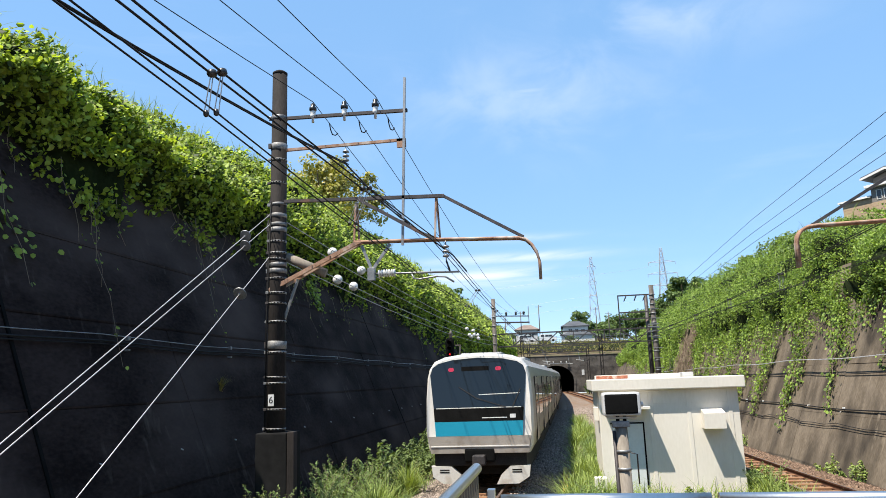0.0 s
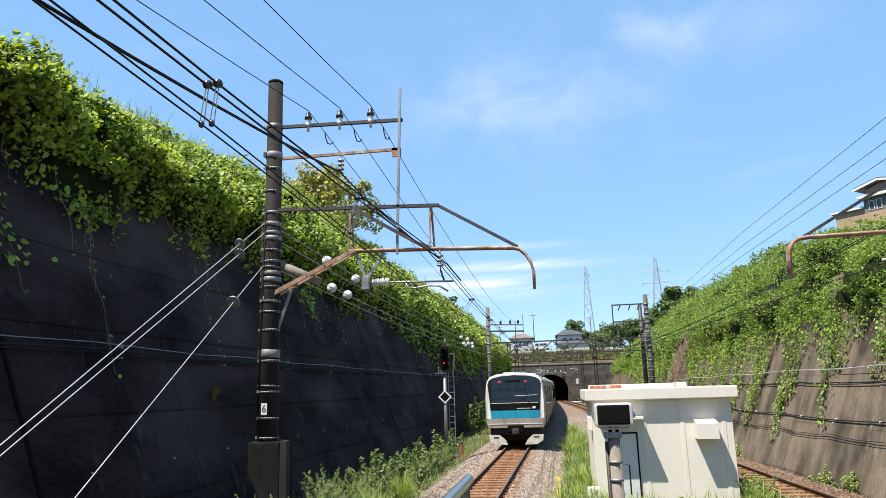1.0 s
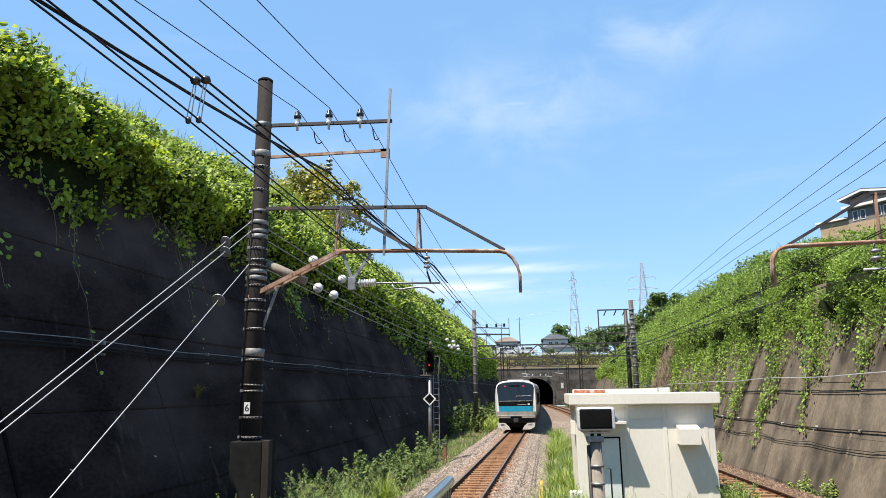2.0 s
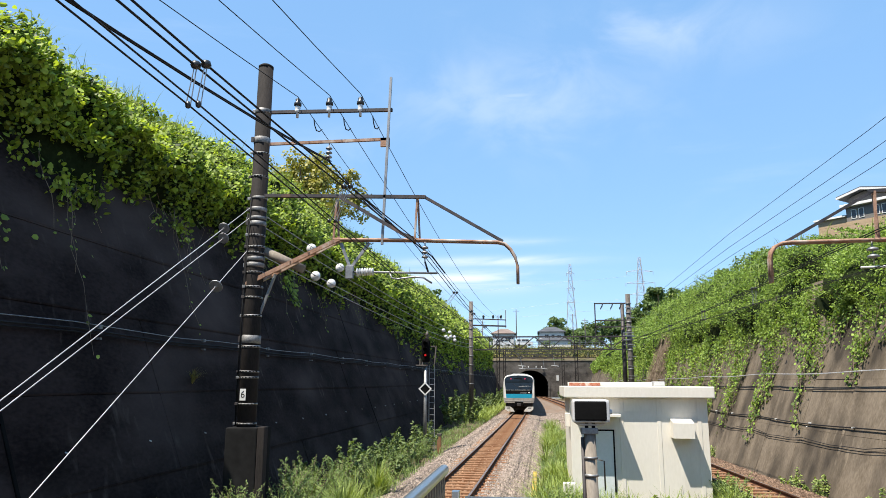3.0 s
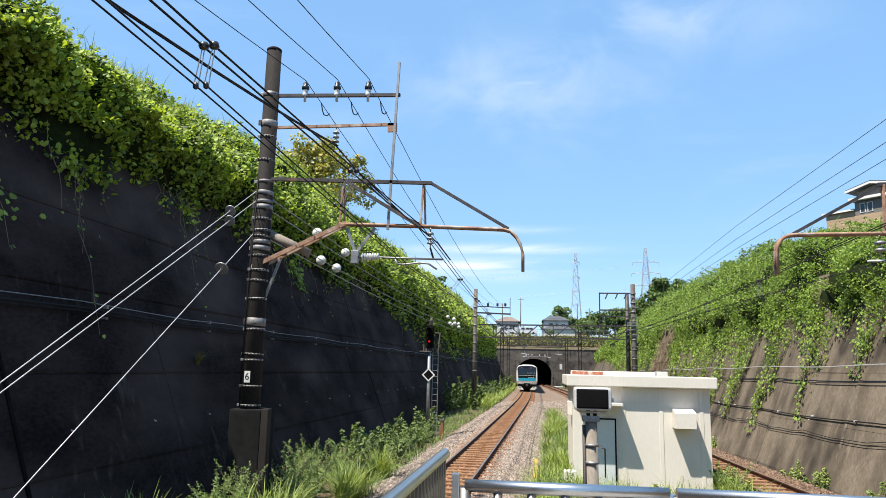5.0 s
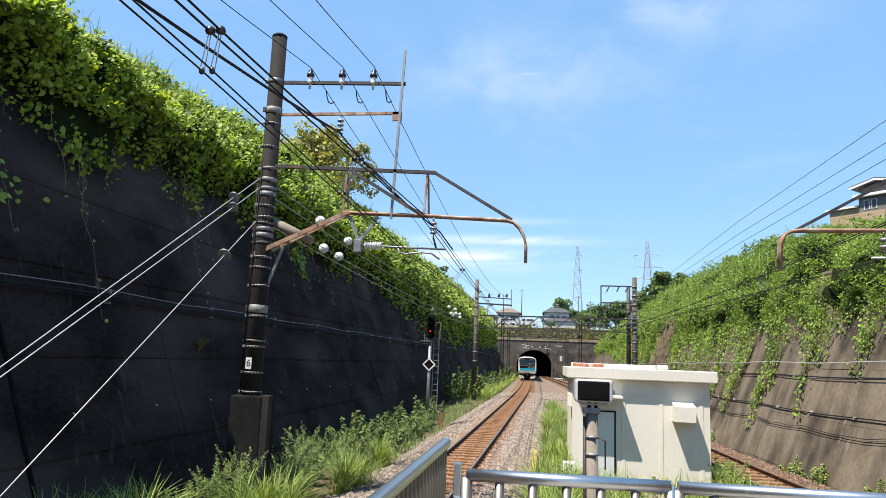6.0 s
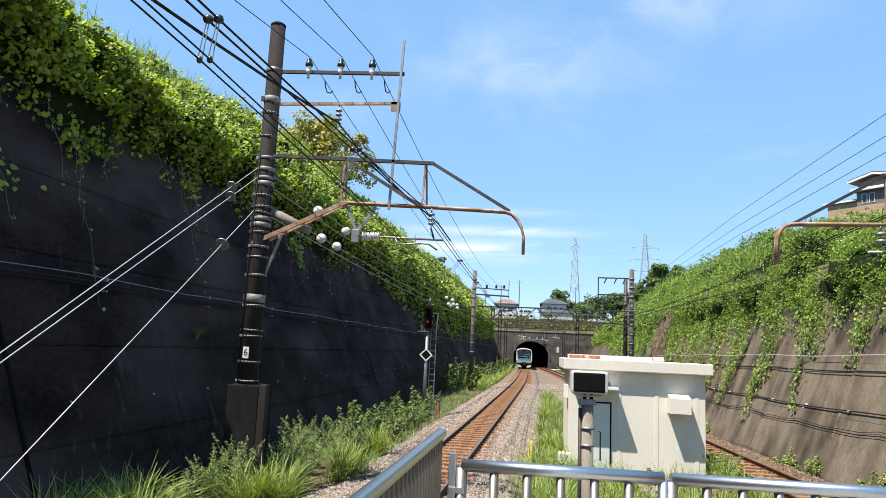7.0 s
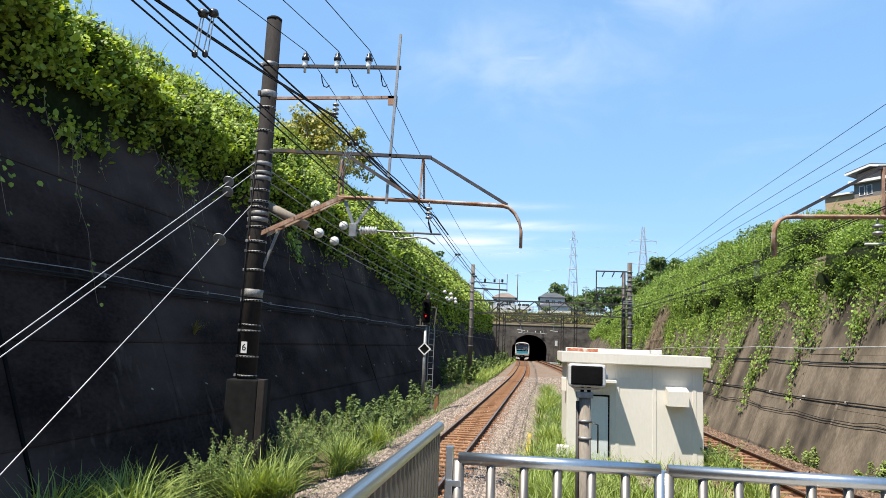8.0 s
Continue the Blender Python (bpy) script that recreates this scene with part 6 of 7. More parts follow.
def build_trees():
    # over the left bank
    build_tree(-14.0, 40.0, 12.0, 5.0, 3.0, "dry_tree", "small tree with thin yellowing leaves above the bank", 21, 0.17, 4200)
    build_tree(-14.5, 44.5, 12.0, 6.2, 3.0, "dry_tree", "small tree with thin yellowing leaves above the bank", 22, 0.17, 4000)
    build_tree(-13.5, 84.0, 11.8, 2.5, 2.0, "tree", "round dark shrub on the bank", 23, 0.28, 1500)
    # right bank
    build_tree(20.0, 62.0, 10.0, 4.0, 3.4, "bush", "broad green tree on the bank", 24, 0.2, 6000)
    build_tree(15.8, 48.0, 9.0, 2.6, 2.0, "bush", "leafy green shrub on the bank", 25, 0.18, 3000)
    build_tree(19.5, 112.0, 11.0, 7.0, 3.3, "tree", "dark green tree on the bank", 26, 0.28, 5500)
    build_tree(16.5, 118.0, 10.0, 5.2, 2.8, "tree", "dark green tree on the bank", 27, 0.28, 4500)
    build_tree(31, 165, 15, 8, 7, "tree", "dark green tree on the ridge", 31, 0.5, 4000)
    build_tree(40, 175, 15, 8, 8, "tree", "dark green tree on the ridge", 32, 0.5, 4000)
    build_tree(14.5, 22.3, 7.0, 2.3, 1.3, "tree", "small dark shrub on the bank", 37, 0.12, 1600)
    build_tree(13.8, 40.5, 8.7, 1.6, 1.5, "tree", "small dark shrub on the bank", 38, 0.16, 1500)
    # behind the houses
    for k, (x, y, z, h, r) in enumerate(((6.3, 215, 12, 11.5, 4.2), (8.5, 220, 12, 8.5, 4.5), (13.0, 222, 12, 8.0, 5.0), (17.5, 210, 12, 9.0, 5.0), (13.0, 196, 12, 5.5, 3.6), (-14.5, 205, 12, 4.5, 3.5), (-5.0, 200, 12, 3.0, 2.6), (21, 190, 12, 8, 5), (25, 205, 13, 9, 6))):
        build_tree(x, y, z, h, r, "tree", "dark green tree behind the houses", 40 + k, 0.45, 3600)
    for k, (x, y, h, r) in enumerate(((-7.4, 179, 1.9, 1.4), (10.5, 178, 1.8, 1.6), (3.0, 177, 1.3, 1.2), (-12, 178, 2.2, 1.5))):
        build_tree(x, y, 12.2, h, r, "bush", "clipped garden shrub by the houses", 60 + k, 0.4, 600)


build_trees()


def hip_roof(x0, x1, y0, y1, z, h, over, ridge):
    bm = bmesh.new()
    a = [bm.verts.new(p) for p in ((x0 - over, y0 - over, z), (x1 + over, y0 - over, z), (x1 + over, y1 + over, z), (x0 - over, y1 + over, z))]
    lo = [bm.verts.new((v.co.x, v.co.y, z - 0.18)) for v in a]
    xm, ym = (x0 + x1) / 2, (y0 + y1) / 2
    r = [bm.verts.new((xm - ridge, ym, z + h)), bm.verts.new((xm + ridge, ym, z + h))]
    bm.faces.new((a[0], a[1], r[1], r[0]))
    bm.faces.new((a[1], a[2], r[1]))
    bm.faces.new((a[2], a[3], r[0], r[1]))
    bm.faces.new((a[3], a[0], r[0]))
    for k in range(4):
        bm.faces.new((lo[k], lo[(k + 1) % 4], a[(k + 1) % 4], a[k]))
    bm.faces.new(lo[::-1])
    return bm


def build_house(name, x0, x1, y0, y1, z0, z1, wall, roof, label, wins, roof_h=2.0, lower=None):
    h = thing("house", label, "house", "houses")
    part("wall", box(x0, x1, y0, y1, z0, z1), wall, h)
    part("roof", hip_roof(x0, x1, y0, y1, z1 + 0.19, roof_h, 0.5, (x1 - x0) * 0.18), roof, h)
    if lower:
        a, b, zz, yy = lower
        part("porch_wall", box(a, b, yy, y0 - 0.01, z0, zz), wall, h)
        part("porch_roof", hip_roof(a, b, yy, y0, zz + 0.19, 0.7, 0.35, (b - a) * 0.3), roof, h)
    for cx, cz, w, hh in wins:
        yy = y0 if not (lower and cz < lower[2] and lower[0] < cx < lower[1]) else lower[3]
        wn_ = part("window", box(cx - w / 2, cx + w / 2, yy - 0.04, yy + 0.05, cz - hh / 2, cz + hh / 2), "window_dark", h)
        part("frame", box(cx - w / 2 - 0.07, cx + w / 2 + 0.07, yy - 0.07, yy - 0.045, cz - hh / 2 - 0.08, cz - hh / 2), "house_wall", wn_)
        part("frame", box(cx - 0.03, cx + 0.03, yy - 0.07, yy - 0.045, cz - hh / 2, cz + hh / 2), "house_wall", wn_)
    return h


def build_houses():
    build_house("a", 1.3, 7.7, 185, 193, 12.3, 16.3, "house_wall", "roof_grey", "two-storey cream house with a grey hip roof", [(3.2, 15.2, 0.9, 1.0), (6.4, 15.0, 0.9, 1.0), (2.6, 13.2, 1.2, 0.9), (4.8, 15.2, 0.7, 0.9)], 1.5, (0.8, 9.2, 13.9, 182.5))
    build_house("b", -11.0, -5.4, 186, 193, 12.3, 16.0, "house_wall", "roof_brown", "two-storey pale house with a brown roof", [(-9.8, 14.9, 1.0, 0.9), (-7.0, 14.7, 1.3, 1.1), (-6.0, 15.0, 0.8, 0.8)], 1.4)
    # the tall house over the right bank, its long wall turned to the cutting
    h = thing("house", "tall grey and tan house with white trim above the green bank", "house", "houses", pose(31.1, 72, 0, 0, 0, -50))
    part("wall", box(0, 12, 0, 6, 18.8, 20.2), "house_grey", h)
    part("base_wall", box(-0.05, 12.05, -0.06, 6.05, 11, 18.78), "house_tan", h, "tan clapboard lower storey")
    part("eaves", box(-0.35, 12.3, -0.5, 6.3, 20.22, 20.5, 0.04), "house_wall", h, "white eaves")
    part("upper_wall", box(0.1, 11.5, 0.5, 5.5, 20.5, 21.3), "house_grey", h)
    prof = [(-0.7, 21.15), (1.7, 21.72), (4.2, 21.15)]
    for name, lo, hi, y0, y1, mt in (("barge_board", 0.0, 0.2, -0.35, -0.25, "house_wall"), ("roof", 0.06, 0.32, -0.245, 5.9, "roof_grey")):
        bm = bmesh.new()
        a = [bm.verts.new((px_, y0, pz + lo)) for px_, pz in prof] + [bm.verts.new((px_, y0, pz + hi)) for px_, pz in prof[::-1]]
        b = [bm.verts.new((v.co.x, y1, v.co.z)) for v in a]
        for q in ((0, 1, 4, 5), (1, 2, 3, 4)):
            bm.faces.new([a[k] for k in q])
            bm.faces.new([b[k] for k in q[::-1]])
        for k in range(6):
            bm.faces.new((a[k], b[k], b[(k + 1) % 6], a[(k + 1) % 6]))
        bmesh.ops.recalc_face_normals(bm, faces=bm.faces)
        part(name, bm, mt, h)
    bm = bmesh.new()
    g0 = [bm.verts.new((px_, 0.49, pz)) for px_, pz in ((0.1, 21.25), (3.7, 21.25), (1.7, 21.7))]
    g1 = [bm.verts.new((v.co.x, 0.7, v.co.z)) for v in g0]
    bm.faces.new(g0)
    bm.faces.new(g1[::-1])
    for k in range(3):
        bm.faces.new((g0[k], g1[k], g1[(k + 1) % 3], g0[(k + 1) % 3]))
    bmesh.ops.recalc_face_normals(bm, faces=bm.faces)
    part("gable", bm, "house_grey", h)
    for x in (0.75, 1.45, 2.9, 3.6, 5.4, 6.1):
        w = part("window", box(x - 0.2, x + 0.2, -0.03, 0.02, 19.05, 19.9), "window_dark", h)
        for p0, p1, q0, q1 in ((x - 0.26, x - 0.2, 19.0, 19.95), (x + 0.2, x + 0.26, 19.0, 19.95), (x - 0.2, x + 0.2, 19.9, 19.95), (x - 0.2, x + 0.2, 19.0, 19.05)):
            part("frame", box(p0, p1, -0.05, 0.01, q0, q1), "house_wall", w)
    part("side_wing", box(-3.0, -0.06, 0.2, 5.0, 11, 19.35), "house_tan", h, "low tan wing")
    part("wing_roof", hip_roof(-3.0, -0.4, 0.2, 5.0, 19.55, 0.55, 0.3, 0.5), "house_wall", h, "pale metal wing roof")
    for z in np.arange(15.4, 18.6, 0.3):
        part("siding_board", box(-0.05, 12.0, -0.085, -0.062, z, z + 0.285), "house_tan", h)
        part("siding_board", box(-3.0, -0.10, 0.175, 0.198, z + 0.5, z + 0.785), "house_tan", h)


build_houses()


def build_van(x, y, z):
    v = thing("van", "white van parked behind the fence", "van", "parked vans")
    bm = bmesh.new()
    prof = [(-2.1, 0.3), (2.1, 0.3), (2.15, 1.0), (1.5, 1.15), (1.0, 1.85), (-2.0, 1.9), (-2.15, 1.1)]
    a = [bm.verts.new((x + px_, y - 0.8, z + pz)) for px_, pz in prof]
    b = [bm.verts.new((x + px_, y + 0.8, z + pz)) for px_, pz in prof]
    bm.faces.new(a)
    bm.faces.new(b[::-1])
    for k in range(7):
        bm.faces.new((a[k], b[k], b[(k + 1) % 7], a[(k + 1) % 7]))
    bmesh.ops.recalc_face_normals(bm, faces=bm.faces)
    part("body", bm, "white_car", v)
    for wx in (-1.3, -0.2, 0.7):
        part("window", box(x + wx - 0.42, x + wx + 0.42, y - 0.83, y - 0.79, z + 1.2, z + 1.7), "window_dark", v)
    for wx in (-1.3, 1.3):
        part("wheel", lathe([(0.30, -0.1), (0.32, -0.08), (0.32, 0.08), (0.30, 0.1)], 14, pose(x + wx, y - 0.75, z + 0.32) @ along((0, 1, 0))), "black", v)


for vx in (-7.8, -2.6, -13.0):
    build_van(vx, 177.5, 12.25)


def build_rail_fence():
    f = thing("wire_fence", "thin metal fence along the road above the tunnel", "fence")
    for k in range(24):
        x = -18 + k * 1.6
        part("post", bar((x, 174.5, 11.8), (x, 174.5, 13.4), 0.07, 0.07), "galv", f)
    for z in (12.5, 13.0, 13.35):
        part("rail", bar((-18, 174.5, z), (18.8, 174.5, z), 0.05, 0.06), "galv", f)
    for x, y, h in ((-9.3, 181, 20.5), (-4.6, 181, 22), (10.3, 190, 21.5), (13.0, 183, 19.6), (-14, 190, 20)):
        p = thing("utility_pole", "slim grey utility pole by the houses", "utility pole", "utility poles")
        part("shaft", tube([(x, y, 12), (x, y, h)], 0.14, 0.1, 8), "pole_grey", p)
        part("crossarm", bar((x - 0.8, y, h - 0.5), (x + 0.8, y, h - 0.5), 0.1, 0.1), "galv", p)


build_rail_fence()


def build_pylon(x, y, base, top, half, arms, label):
    t = thing("pylon", label, "pylon", "pylons")
    n = 9
    levels = [base + (top - base) * (1 - (1 - k / n) ** 1.25) for k in range(n + 1)]
    def hw(z):
        u = (z - base) / (top - base)
        return half * (1 - u) ** 1.15 + 0.9
    for sx in (-1, 1):
        for sy in (-1, 1):
            part("leg", tube([(x + sx * hw(z), y + sy * hw(z), z) for z in levels], 0.26, 0.16, 5), "tower", t)
    bm = bmesh.new()
    for a, b in zip(levels, levels[1:]):
        for s in (-1, 1):
            for u, v in (((-1, a), (1, b)), ((1, a), (-1, b)), ((-1, b), (1, b))):
                add_tube(bm, [(x + u[0] * hw(u[1]), y + s * hw(u[1]), u[1]), (x + v[0] * hw(v[1]), y + s * hw(v[1]), v[1])], 0.11, sides=4, caps=False)
                add_tube(bm, [(x + s * hw(u[1]), y + u[0] * hw(u[1]), u[1]), (x + s * hw(v[1]), y + v[0] * hw(v[1]), v[1])], 0.11, sides=4, caps=False)
    part("lattice", bm, "tower", t)
    for z, w in arms:
        bm = bmesh.new()
        for s in (-1, 1):
            add_tube(bm, [(x, y, z + 1.6), (x + s * w, y, z)], 0.16, sides=4)
            add_tube(bm, [(x, y, z - 0.4), (x + s * w, y, z)], 0.16, sides=4)
            add_tube(bm, [(x + s * w, y, z), (x + s * w, y, z - 2.4)], 0.2, sides=5)
        part("crossarm", bm, "tower", t)


build_pylon(31.6, 600, 14, 104.8, 6.0, ((97, 3.2), (84, 3.2), (72, 3.2)), "pale grey lattice pylon far beyond the houses")
build_pylon(82.4, 550, 20, 100.5, 6.5, ((89.5, 10), (80.5, 11), (71.5, 9)), "pale grey lattice pylon with long arms on the skyline")


# ---- grass, weeds, shrubs by the tracks ----
def grass_patch(name, n, sample, hmin, hmax, width, label, seed, lean=0.5, mat="grass"):
    rng = np.random.default_rng(seed)
    roots = np.array([sample(rng) for _ in range(n)])
    hs = rng.uniform(hmin, hmax, n) * (0.55 + 0.45 * rng.random(n))
    ang = rng.uniform(0, math.tau, n)
    ln = np.stack([np.cos(ang), np.sin(ang), np.zeros(n)], 1) * rng.uniform(0.15, lean * 2, n)[:, None]
    return blade_mesh(name, roots, hs, ln, rng.uniform(0.6, 1.4, n) * width, mat, label, "grass")


def tuft_sampler(spots, spread):
    def sample(rng):
        x, y = spots[rng.integers(len(spots))]
        r = abs(rng.normal(0, spread))
        a = rng.uniform(0, math.tau)
        return (x + r * math.cos(a), y + r * math.sin(a), rise(y) - 0.4)
    return sample


def band_sampler(f, a, b, y0, y1, z=-0.4, clump=0.0):
    def sample(rng):
        while True:
            y = y0 * (y1 / y0) ** rng.random()
            x = f(y) + rng.uniform(a, b)
            if not clump or fbm(x, y, clump, 7.0) > -0.05:
                return (x, y, rise(y) + z)
    return sample


def build_grass():
    grass_patch("long_grass", 1500, tuft_sampler([(-6.75, 9.25), (-6.9, 9.8), (-7.1, 10.7), (-6.75, 11.1), (-6.4, 11.3), (-6.2, 10.4), (-5.7, 10.1)], 0.17), 0.8, 1.45, 0.028, "arching tufts of long green grass below the wall", 71, 0.75)
    grass_patch("long_grass", 1500, tuft_sampler([(-5.3, 12.8), (-5.0, 13.0), (-4.75, 13.1), (-4.45, 16.3), (-4.4, 17.1), (-4.6, 20.6)], 0.17), 0.8, 1.45, 0.024, "bright sunlit tufts of long grass beside the track", 72, 0.7)
    grass_patch("grass_verge", 3500, band_sampler(lambda y: wall_left(y, 0), 1.0, 2.9, 19, 70, clump=0.9), 0.2, 0.55, 0.018, "green weeds and grass along the foot of the wall", 73, 0.7, "feather")
    grass_patch("grass_verge", 6000, band_sampler(lambda y: wall_left(y, 0), 0.6, 2.9, 60, 144), 0.6, 1.4, 0.06, "green weeds and grass along the foot of the wall", 79, 0.5)
    rng = np.random.default_rng(70)
    spots = []
    for k in range(70):
        y = float(11.5 * (52 / 11.5) ** rng.random())
        spots.append((0.20 + 0.018 * y + rng.uniform(-0.45, 0.5), y))
    grass_patch("grass_strip", 6500, tuft_sampler(spots[:35], 0.13), 0.6, 1.3, 0.022, "tall green grass tufts between the tracks", 74, 0.65)
    grass_patch("grass_strip", 4500, tuft_sampler(spots[35:], 0.2), 0.4, 0.95, 0.02, "soft feathery weeds between the tracks", 77, 0.8, "feather")
    grass_patch("grass_strip", 3500, band_sampler(lambda y: 0.42 + 0.014 * y, -0.5, 0.6, 11, 60, clump=0.5), 0.2, 0.6, 0.02, "low dry and green grass between the tracks", 84, 0.8)
    grass_patch("grass_strip", 4500, band_sampler(lambda y: 0.85, 0.0, 3.9, 11.5, 19.0, clump=0.8), 0.4, 1.0, 0.022, "tall weeds in front of the white hut", 75, 0.5)
    grass_patch("grass_strip", 1500, band_sampler(lambda y: 4.5, 0.05, 0.55, 15.5, 24), 0.4, 1.1, 0.024, "tall weeds beside the white hut", 76, 0.45)
    grass_patch("dry_grass", 5000, lambda rng: (rng.uniform(-24, 24), *(lambda y: (y, 8.4 + max(0, y - 149) * 0.15))(rng.uniform(146, 174))), 0.2, 0.65, 0.12, "dry yellow grass on the bank above the tunnel", 78, 0.6, "straw")

    # grass plumes breaking the crest lines
    for prof, seed in ((left_profile, 81), (right_profile, 82)):
        rng = np.random.default_rng(seed)
        n = 10000 if prof is left_profile else 3000
        ys = 9 * (110 / 9) ** rng.random(n)
        ss = rng.uniform(0.6, 1.15, n)
        keep = np.array([fbm(float(y), float(s) * 3, 1.5, 15.0) > -0.08 for y, s in zip(ys, ss)])
        ys, ss = ys[keep], ss[keep]
        roots = np.array([prof(float(y), float(s)) for y, s in zip(ys, ss)])
        k = len(roots)
        ang = rng.uniform(0, math.tau, k)
        ln = np.stack([np.cos(ang), np.sin(ang), np.zeros(k)], 1) * rng.uniform(0.2, 1.1, k)[:, None]
        blade_mesh("bank_grass", roots, rng.uniform(0.25, 0.7, k) * np.interp(ys, (10, 60, 110), (1, 1.4, 2.0)), ln, np.interp(ys, (10, 40, 110), (0.014, 0.03, 0.08)), "grass", "long grass blades sprouting from the vines on the bank", "grass")


build_grass()


def build_shrub(x, y, h, r, mat, label, seed, leaf=0.09, count=700):
    rng = np.random.default_rng(seed)
    s = thing("shrub", label, "shrub", "trackside shrubs")
    z = rise(y) - 0.42
    bm = bmesh.new()
    c, nr = [], []
    stems = max(5, int(count / 75))
    for k in range(stems):
        a, q = rng.uniform(0, math.tau), rng.random() ** 0.6
        hh = h * rng.uniform(0.55, 1.05) * (1 - 0.35 * q)
        top = Vector((x + math.cos(a) * r * q, y + math.sin(a) * r * q, z + hh))
        root = Vector((x + math.cos(a) * r * q * 0.4, y + math.sin(a) * r * q * 0.4, z - 0.05))
        mid = root.lerp(top, 0.5) + Vector((0, 0, 0.1 * h))
        add_tube(bm, [root, mid, top], 0.012, 0.004, 5)
        for j in range(int(count / stems)):
            u = rng.uniform(0.2, 1.03)
            p = (root.lerp(mid, u * 2) if u < 0.5 else mid.lerp(top, u * 2 - 1))
            b = rng.uniform(0, math.tau)
            d = (0.05 + 0.17 * (1 - u)) * rng.uniform(0.4, 1.3)
            c.append((p.x + math.cos(b) * d, p.y + math.sin(b) * d, p.z + rng.normal(0, 0.03)))
            nr.append((math.cos(b) * 0.6, math.sin(b) * 0.6, 1.0))
    part("stem", bm, "vine_stem", s)["kind"] = "stuff"
    c, nr = np.array(c), np.array(nr) + rng.normal(scale=0.35, size=(len(nr), 3))
    leaf_mesh("leaves", c, nr, rng.uniform(0.6, 1.3, len(c)) * leaf, mat, "", "", aspect=0.6, parent=s, rng=rng)


def build_plume(x, y, h, r, label, seed, stems=16):
    """Arching upright weeds: long stems set with short narrow leaves that shrink to the tip."""
    rng = np.random.default_rng(seed)
    s = thing("weed_clump", label, "weed", "trackside weeds")
    z = rise(y) - 0.42
    bm = bmesh.new()
    c, nr, sz = [], [], []
    for k in range(stems):
        a, ln = rng.uniform(0, math.tau), h * rng.uniform(0.65, 1.15)
        out = r * rng.uniform(0.5, 1.6)
        root = Vector((x + math.cos(a) * r * 0.35 * rng.random(), y + math.sin(a) * r * 0.35 * rng.random(), z))
        pts = [root + Vector((math.cos(a) * out * t ** 1.8, math.sin(a) * out * t ** 1.8, ln * (t - 0.16 * t * t))) for t in (0, 0.2, 0.4, 0.6, 0.8, 1.0)]
        add_tube(bm, pts, 0.009, 0.003, 5)
        for j in range(95):
            u = 0.12 + 0.88 * rng.random() ** 0.85
            q = u * 5
            p = pts[min(4, int(q))].lerp(pts[min(4, int(q)) + 1], q - min(4, int(q)))
            b, d = rng.uniform(0, math.tau), (0.02 + 0.17 * (1 - u) ** 0.7) * rng.uniform(0.3, 1.0)
            c.append((p.x + math.cos(b) * d, p.y + math.sin(b) * d, p.z + 0.6 * d + rng.normal(0, 0.012)))
            nr.append((math.cos(b) * 0.7, math.sin(b) * 0.7, 0.8))
            sz.append((0.035 + 0.06 * (1 - u)) * rng.uniform(0.7, 1.3))
    part("stem", bm, "vine_stem", s)["kind"] = "stuff"
    nr = np.array(nr) + rng.normal(scale=0.4, size=(len(nr), 3))
    leaf_mesh("leaves", np.array(c), nr, np.array(sz), "feather", "", "", aspect=0.42, parent=s, rng=rng)


